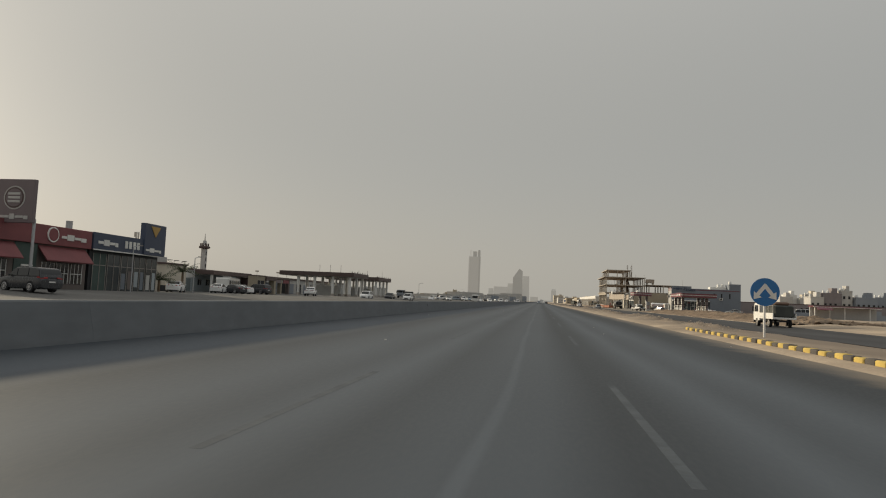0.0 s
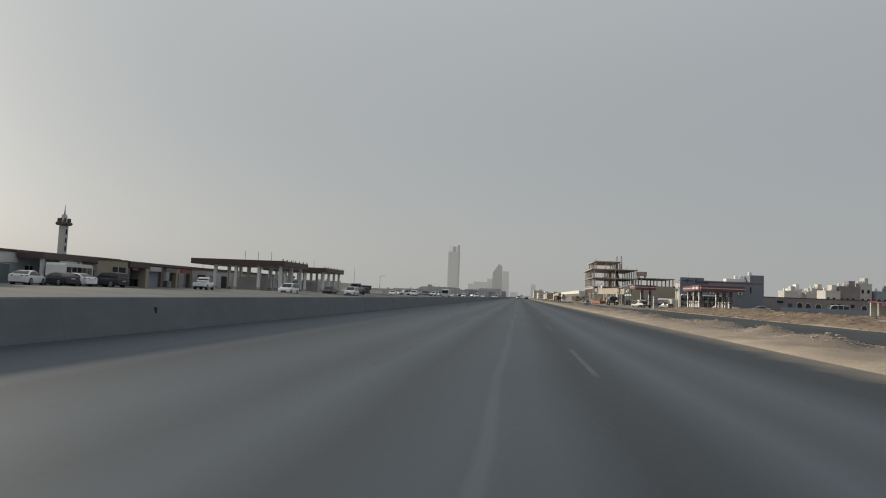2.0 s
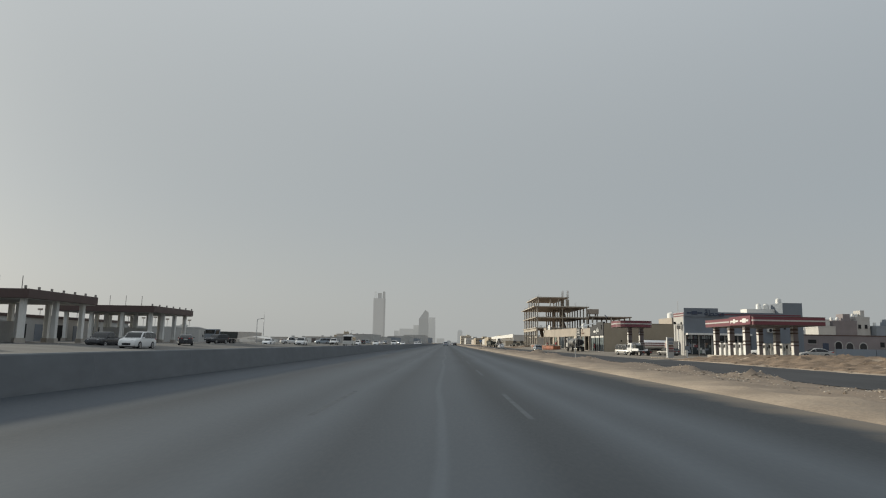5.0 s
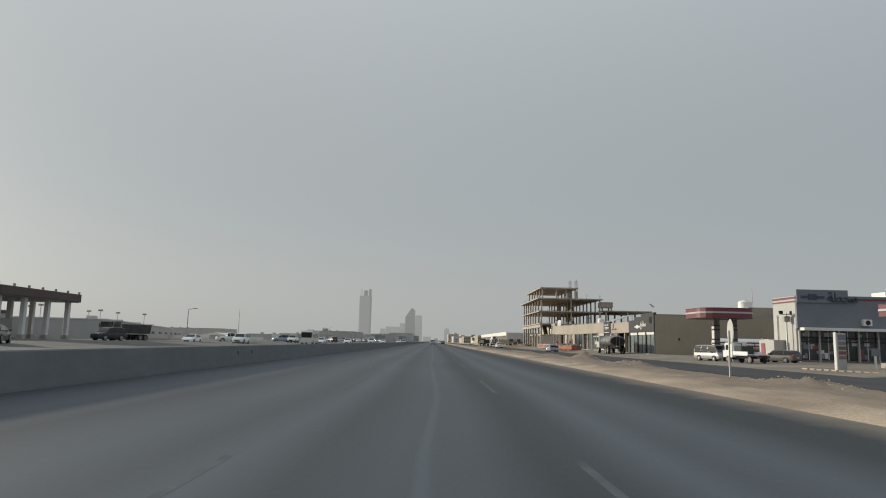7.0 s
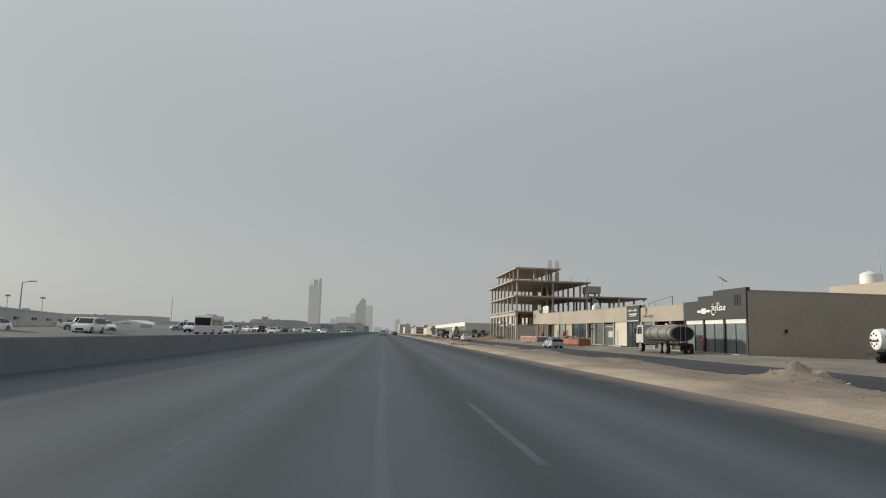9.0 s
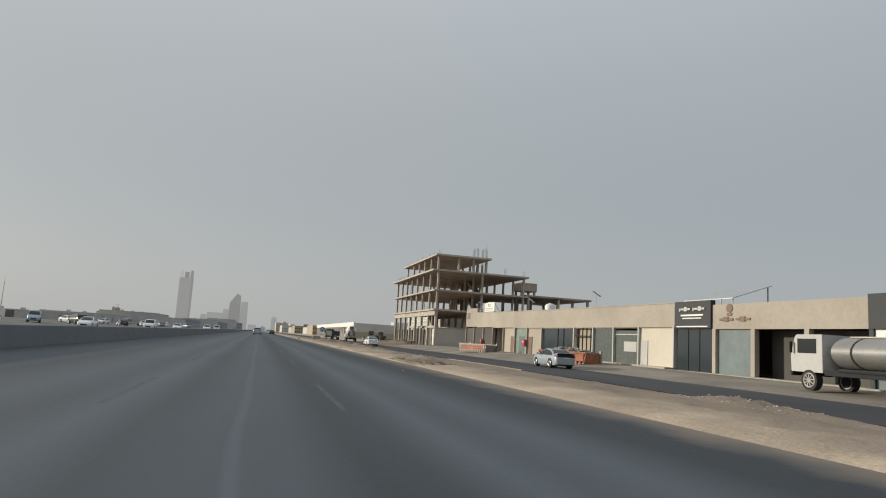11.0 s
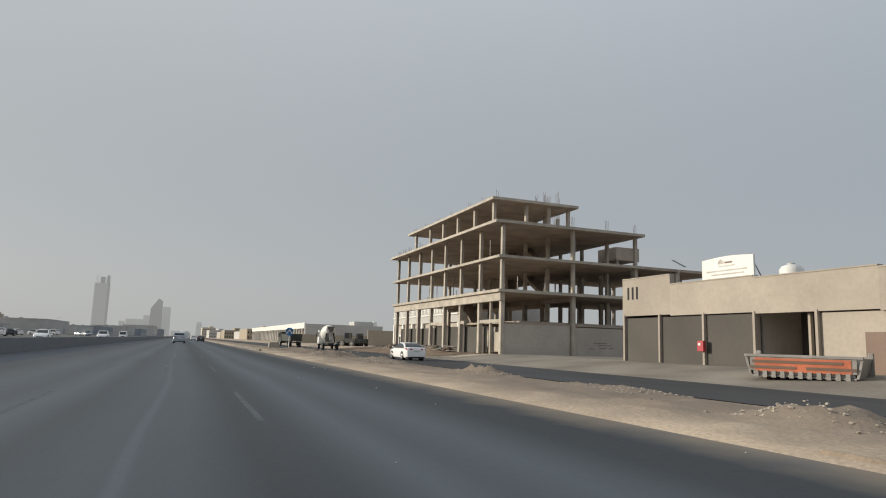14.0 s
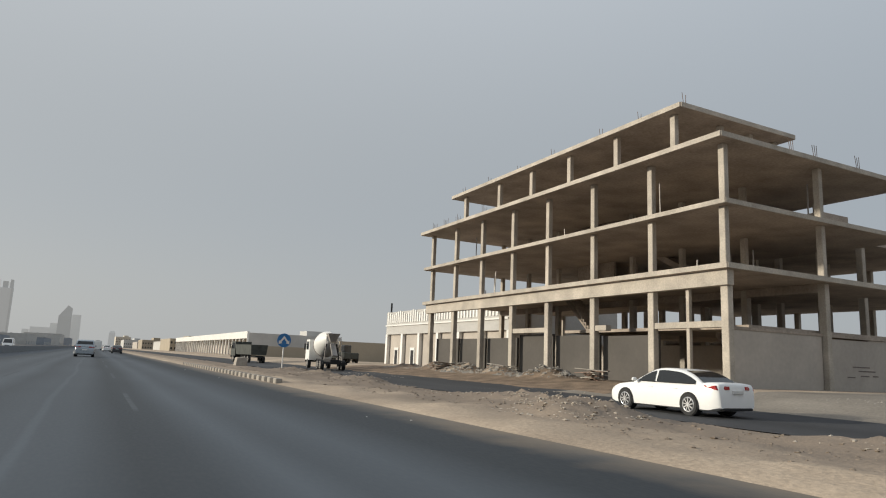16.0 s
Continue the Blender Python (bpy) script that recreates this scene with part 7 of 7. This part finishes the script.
for k in range(5):
    a = k * 1.257
    part("antenna", Geo().box(0.45 * math.cos(a) - 0.12, 0.45 * math.cos(a) + 0.12, 0.45 * math.sin(a) - 0.12, 0.45 * math.sin(a) + 0.12, 12.8 + 0.4 * (k % 2), 14.4), LIGHTGREY, t)
t = thing("gate_kiosk", "small tan gate kiosk and boundary wall", "kiosk")
part("wall", Geo().box(-51.6, -50.0, 106.4, 110.2, 0.2, 3.6), BEIGE, t)
part("parapet", Geo().box(-51.7, -49.9, 106.3, 110.3, 3.6, 3.75), MAROON, t)
w = part("opening", Geo().box(-50.02, -49.93, 107.0, 109.6, 1.1, 2.8), DARK, t)
part("frame", Geo().box(-49.95, -49.9, 107.95, 108.05, 1.1, 2.8), LIGHTGREY, w)
part("gate_head", Geo().slab(-53.0, -49.8, 110.3, 115.0, 2.9, 3.7, 0.03), MAROON, t)
part("gate_pier", Geo().slab(-51.0, -49.9, 114.2, 115.0, 0.2, 2.9, 0.03), BEIGE, t)
part("gate_back", Geo().box(-53.0, -52.6, 110.4, 114.2, 0.2, 2.9), DULLWALL, t)
part("poster", Geo().box(-52.6, -52.5, 111.4, 113.4, 1.3, 2.3), LIGHTGREY, t)
t = thing("workshop_row", "long low workshop building with shuttered bays", "building")
part("wall", Geo().box(-92, -72, 146.0, 236.0, 0, 4.3), LIGHTGREY, t)
part("roof_band", Geo().box(-92.5, -71.8, 145.5, 236.5, 4.3, 4.8), MAROON, t)
for k in range(14):
    part("shutter", Geo().box(-72.05, -71.9, 148 + k * 6, 151.6 + k * 6, 0.2, 3.2), GREYBLUE if k % 2 else DARK, t)


def far_canopy(x0, x1, y0, y1, z0, z1, xs, ys):
    t = thing("far_fuel_canopy", "wide flat fuel canopy with dark maroon fascia on white columns", "canopy", group="far canopies")
    part("fascia", Geo().slab(x0, x1, y0, y1, z0, z1, 0.05), MAROON, t)
    part("soffit", Geo().box(x0 + 0.2, x1 - 0.2, y0 + 0.2, y1 - 0.2, z0 - 0.06, z0), LIGHTGREY, t)
    for x in xs:
        for y in ys:
            c = part("column", Geo().slab(x - 0.3, x + 0.3, y - 0.3, y + 0.3, 0.1, z0, 0.04), WHITE, t)
            part("column_foot", Geo().box(x - 0.4, x + 0.4, y - 0.4, y + 0.4, 0.1, 0.9), BLOCK, c)
    for k in range(7):
        x, y = random.uniform(x0 + 1, x1 - 1), y0 + (y1 - y0) * k / 6
        part("roof_fitting", Geo().box(x1 - 0.5, x1 - 0.3, y - 0.12, y + 0.12, z1, z1 + 0.35), STEEL, t)
    for k in range(3):
        part("roof_mast", Geo().tube((x1 - 6 - 3 * k, y0 + 8, z1), (x1 - 6 - 3 * k, y0 + 8, z1 + 2.2), 0.05, n=6), STEEL, t)
    part("pump_kiosk", Geo().box((x0 + x1) / 2 - 3, (x0 + x1) / 2 + 3, (y0 + y1) / 2 - 3, (y0 + y1) / 2 + 3, 0.1, 3.0), LIGHTGREY, t)


far_canopy(-68.5, -48.1, 161.7, 177.0, 5.45, 6.55, (-63.5, -59, -54, -49.4), (163.0, 169.5, 175.6))
far_canopy(-69.0, -51.3, 202.0, 220.0, 5.6, 6.75, (-67.5, -63, -57.5, -52.5), (203.5, 208.6, 213.8, 218.8))

# low sheds, walls and yards receding along the far side
fixed = [(-262, 728, 70, 50, 8.2, LIGHTGREY), (-95, 446, 30, 50, 2.6, LIGHTGREY), (-90, 515, 24, 60, 3.6, LIGHTGREY),
         (-84, 595, 28, 60, 6.5, LIGHTGREY), (-76, 670, 22, 70, 5.0, LIGHTGREY), (-80, 760, 28, 90, 6.0, GREYBLUE), (-70, 880, 26, 100, 8.0, LIGHTGREY), (-66, 1010, 26, 120, 7.0, GREYBLUE), (-70, 1180, 36, 120, 13.0, LIGHTGREY), (-60, 1380, 30, 160, 11.0, GREYBLUE)]
for x, y, w, d, h, m in fixed:
    t = thing("roadside_shed", "low pale shed beyond the highway", "building", pose(x, y, 0.1), "sheds along the far side")
    part("wall", Geo().box(0, w, 0, d, -0.2, h), m, t)
    part("parapet", Geo().box(-0.1, w + 0.1, -0.1, d + 0.1, h, h + 0.35), LIGHTGREY, t)
    for k in range(int(d // 7)):
        part("shutter", Geo().box(w - 0.02, w + 0.06, 1.5 + k * 7, 5.0 + k * 7, 0.1, min(h - 0.6, 2.9)), GREYBLUE if k % 3 == 0 else LIGHTGREY, t)
    for k in range(3):
        part("roof_unit", Geo().box(w * 0.3 + k * 3, w * 0.3 + 1.4 + k * 3, d * (0.2 + 0.25 * k), d * (0.2 + 0.25 * k) + 1.5, h + 0.3, h + 1.2), LIGHTGREY, t)
t = thing("stepped_house", "tan stepped house with a small square roof turret", "house", pose(-79, 606, 0))
part("wall", Geo().box(-32, 18, 0, 26, 0, 4.4), BEIGE, t)
part("upper_floor", Geo().box(-9, 8, 2, 22, 4.4, 6.2), BEIGE, t)
part("turret", Geo().slab(-1.8, 1.8, 4, 8, 6.2, 8.8, 0.1), BEIGE, t)
for x in (-1.4, 1.0):
    part("finial", Geo().box(x, x + 0.4, 4.2, 4.6, 8.8, 9.5), BEIGE, t)
for k in range(6):
    part("window", Geo().box(-28 + 8 * k, -26.4 + 8 * k, -0.06, 0.02, 1.6, 3.0), DARK, t)

t = thing("long_warehouse", "long pale warehouse with small dark windows high in its wall", "building", pose(-58.5, 243.0, 0.1, 0, 0, 16.3))
part("wall", Geo().box(-26, 0, 0, 128, -0.2, 3.6), LIGHTGREY, t)
part("wall", Geo().box(-24, -0.3, 128, 176, -0.2, 2.9), LIGHTGREY, t)
part("parapet", Geo().box(-26.1, 0.1, -0.1, 128.1, 3.6, 3.8), WHITE, t)
for k in range(9):
    w = part("window", Geo().box(-0.02, 0.06, 12 + 18 * k, 18 + 18 * k, 1.5, 2.1), DARK, t)
    for q in (1.9, 3.9):
        part("frame", Geo().box(0.06, 0.1, 12 + 18 * k + q, 12.2 + 18 * k + q, 1.5, 2.1), WHITE, w)
for k in range(8):
    part("roof_unit", Geo().slab(-5 - (k % 2) * 3, -3.4 - (k % 2) * 3, 8 + 15 * k, 10 + 15 * k, 3.8, 4.5, 0.05), LIGHTGREY, t)
t = thing("white_tent", "white gabled storage tent", "tent", pose(-103, 438, 0.1))
part("cover", Geo().prism([(-9, 0), (9, 0), (9, 1.4), (0, 3.0), (-9, 1.4)], "y", 0, 22), WHITE, t)
part("doorway", Geo().box(-2, 2, -0.08, 0.0, 0, 1.6), DARK, t)
t = thing("yard_fence", "pale panel fence round a storage yard", "fence", pose(-104, 352, 0.05))
for k in range(15):
    part("panel", Geo().box(3.06 * k, 3.0 + 3.06 * k, -0.05, 0.05, 0, 1.35), WHITE if k % 3 else LIGHTGREY, t)
t = thing("yard_sign", "white notice board with a dark panel beside the verge", "sign", pose(-61, 385, 0.1))
part("board", Geo().slab(-2.2, 0.4, -0.08, 0.08, 0.2, 2.4, 0.02), WHITE, t)
part("dark_panel", Geo().box(0.5, 2.4, -0.06, 0.06, 0.4, 2.2), DULLWALL, t)
for x in (-1.8, 2.0):
    part("post", Geo().box(x - 0.06, x + 0.06, -0.02, 0.1, 0, 2.4), STEEL, t)
for x, y, h in ((-47.0, 250.6, 6.0), (-62, 520, 8.0), (-60, 640, 8.0)):
    t = thing("street_lamp", "tall thin street lamp", "lamp", pose(x, y, 0.2), "street lamps across the highway")
    part("pole", Geo().tube((0, 0, 0), (0, 0, h), 0.11, 0.07, 8), GALV, t)
    part("arm", Geo().tube((0, 0, h), (1.3, 0, h + 0.2), 0.05, n=6), GALV, t)
    part("lamp_head", Geo().box(0.9, 1.7, -0.12, 0.12, h + 0.12, h + 0.24), STEEL, t)
for k in range(9):
    t = thing("floodlight_mast", "thin distant floodlight mast", "mast", pose(-150 + 6 * (k % 3), 330 + 14 * k, 0), "distant floodlights")
    part("pole", Geo().tube((0, 0, 0), (0, 0, 11), 0.12, n=6), GALV, t)
    part("lamp_head", Geo().box(-0.9, 0.9, -0.15, 0.15, 10.6, 11.3), STEEL, t)

t = thing("radio_mast", "thin bare radio mast in the haze", "mast", pose(-186, 762, 0))
part("pole", Geo().tube((0, 0, 0), (0, 0, 25), 0.35, 0.2, 8), GALV, t)
part("antenna", Geo().tube((0, 0, 25), (0, 0, 29), 0.12, 0.05, 6), STEEL, t)

# ---- skyline, dust haze put into glowing tones ----
FAR1 = glow("painted_haze_face", (0.3, 0.295, 0.282), 0.63)
FAR2 = glow("painted_haze_dark", (0.265, 0.262, 0.25), 0.58)
FAR4 = glow("painted_sunlit_edge", (0.36, 0.355, 0.34), 0.82)
FAR3 = glow("painted_haze_pale", (0.315, 0.31, 0.295), 0.68)


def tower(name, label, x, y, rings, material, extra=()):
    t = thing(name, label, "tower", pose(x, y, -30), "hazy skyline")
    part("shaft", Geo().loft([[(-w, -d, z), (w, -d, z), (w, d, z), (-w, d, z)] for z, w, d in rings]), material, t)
    for n2, g, m in extra:
        part(n2, g, m, t)


# sunlit and shaded sides of this tower are painted with separate tones
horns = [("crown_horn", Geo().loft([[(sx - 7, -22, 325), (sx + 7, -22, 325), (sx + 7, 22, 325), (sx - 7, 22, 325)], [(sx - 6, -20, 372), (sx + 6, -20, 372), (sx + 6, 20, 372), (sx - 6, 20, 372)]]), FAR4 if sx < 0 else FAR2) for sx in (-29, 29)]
horns += [("crown_core", Geo().box(-12, 12, -14, 14, 325, 362), FAR2), ("painted_lit_crown_side", Geo().box(14, 20, -16, 14, 325, 360), FAR4), ("painted_lit_edge", Geo().box(-39.0, -33.5, -36, 10, 60, 325), FAR3), ("painted_shaded_edge", Geo().box(32, 39, -36, 10, 0, 325), FAR2)]
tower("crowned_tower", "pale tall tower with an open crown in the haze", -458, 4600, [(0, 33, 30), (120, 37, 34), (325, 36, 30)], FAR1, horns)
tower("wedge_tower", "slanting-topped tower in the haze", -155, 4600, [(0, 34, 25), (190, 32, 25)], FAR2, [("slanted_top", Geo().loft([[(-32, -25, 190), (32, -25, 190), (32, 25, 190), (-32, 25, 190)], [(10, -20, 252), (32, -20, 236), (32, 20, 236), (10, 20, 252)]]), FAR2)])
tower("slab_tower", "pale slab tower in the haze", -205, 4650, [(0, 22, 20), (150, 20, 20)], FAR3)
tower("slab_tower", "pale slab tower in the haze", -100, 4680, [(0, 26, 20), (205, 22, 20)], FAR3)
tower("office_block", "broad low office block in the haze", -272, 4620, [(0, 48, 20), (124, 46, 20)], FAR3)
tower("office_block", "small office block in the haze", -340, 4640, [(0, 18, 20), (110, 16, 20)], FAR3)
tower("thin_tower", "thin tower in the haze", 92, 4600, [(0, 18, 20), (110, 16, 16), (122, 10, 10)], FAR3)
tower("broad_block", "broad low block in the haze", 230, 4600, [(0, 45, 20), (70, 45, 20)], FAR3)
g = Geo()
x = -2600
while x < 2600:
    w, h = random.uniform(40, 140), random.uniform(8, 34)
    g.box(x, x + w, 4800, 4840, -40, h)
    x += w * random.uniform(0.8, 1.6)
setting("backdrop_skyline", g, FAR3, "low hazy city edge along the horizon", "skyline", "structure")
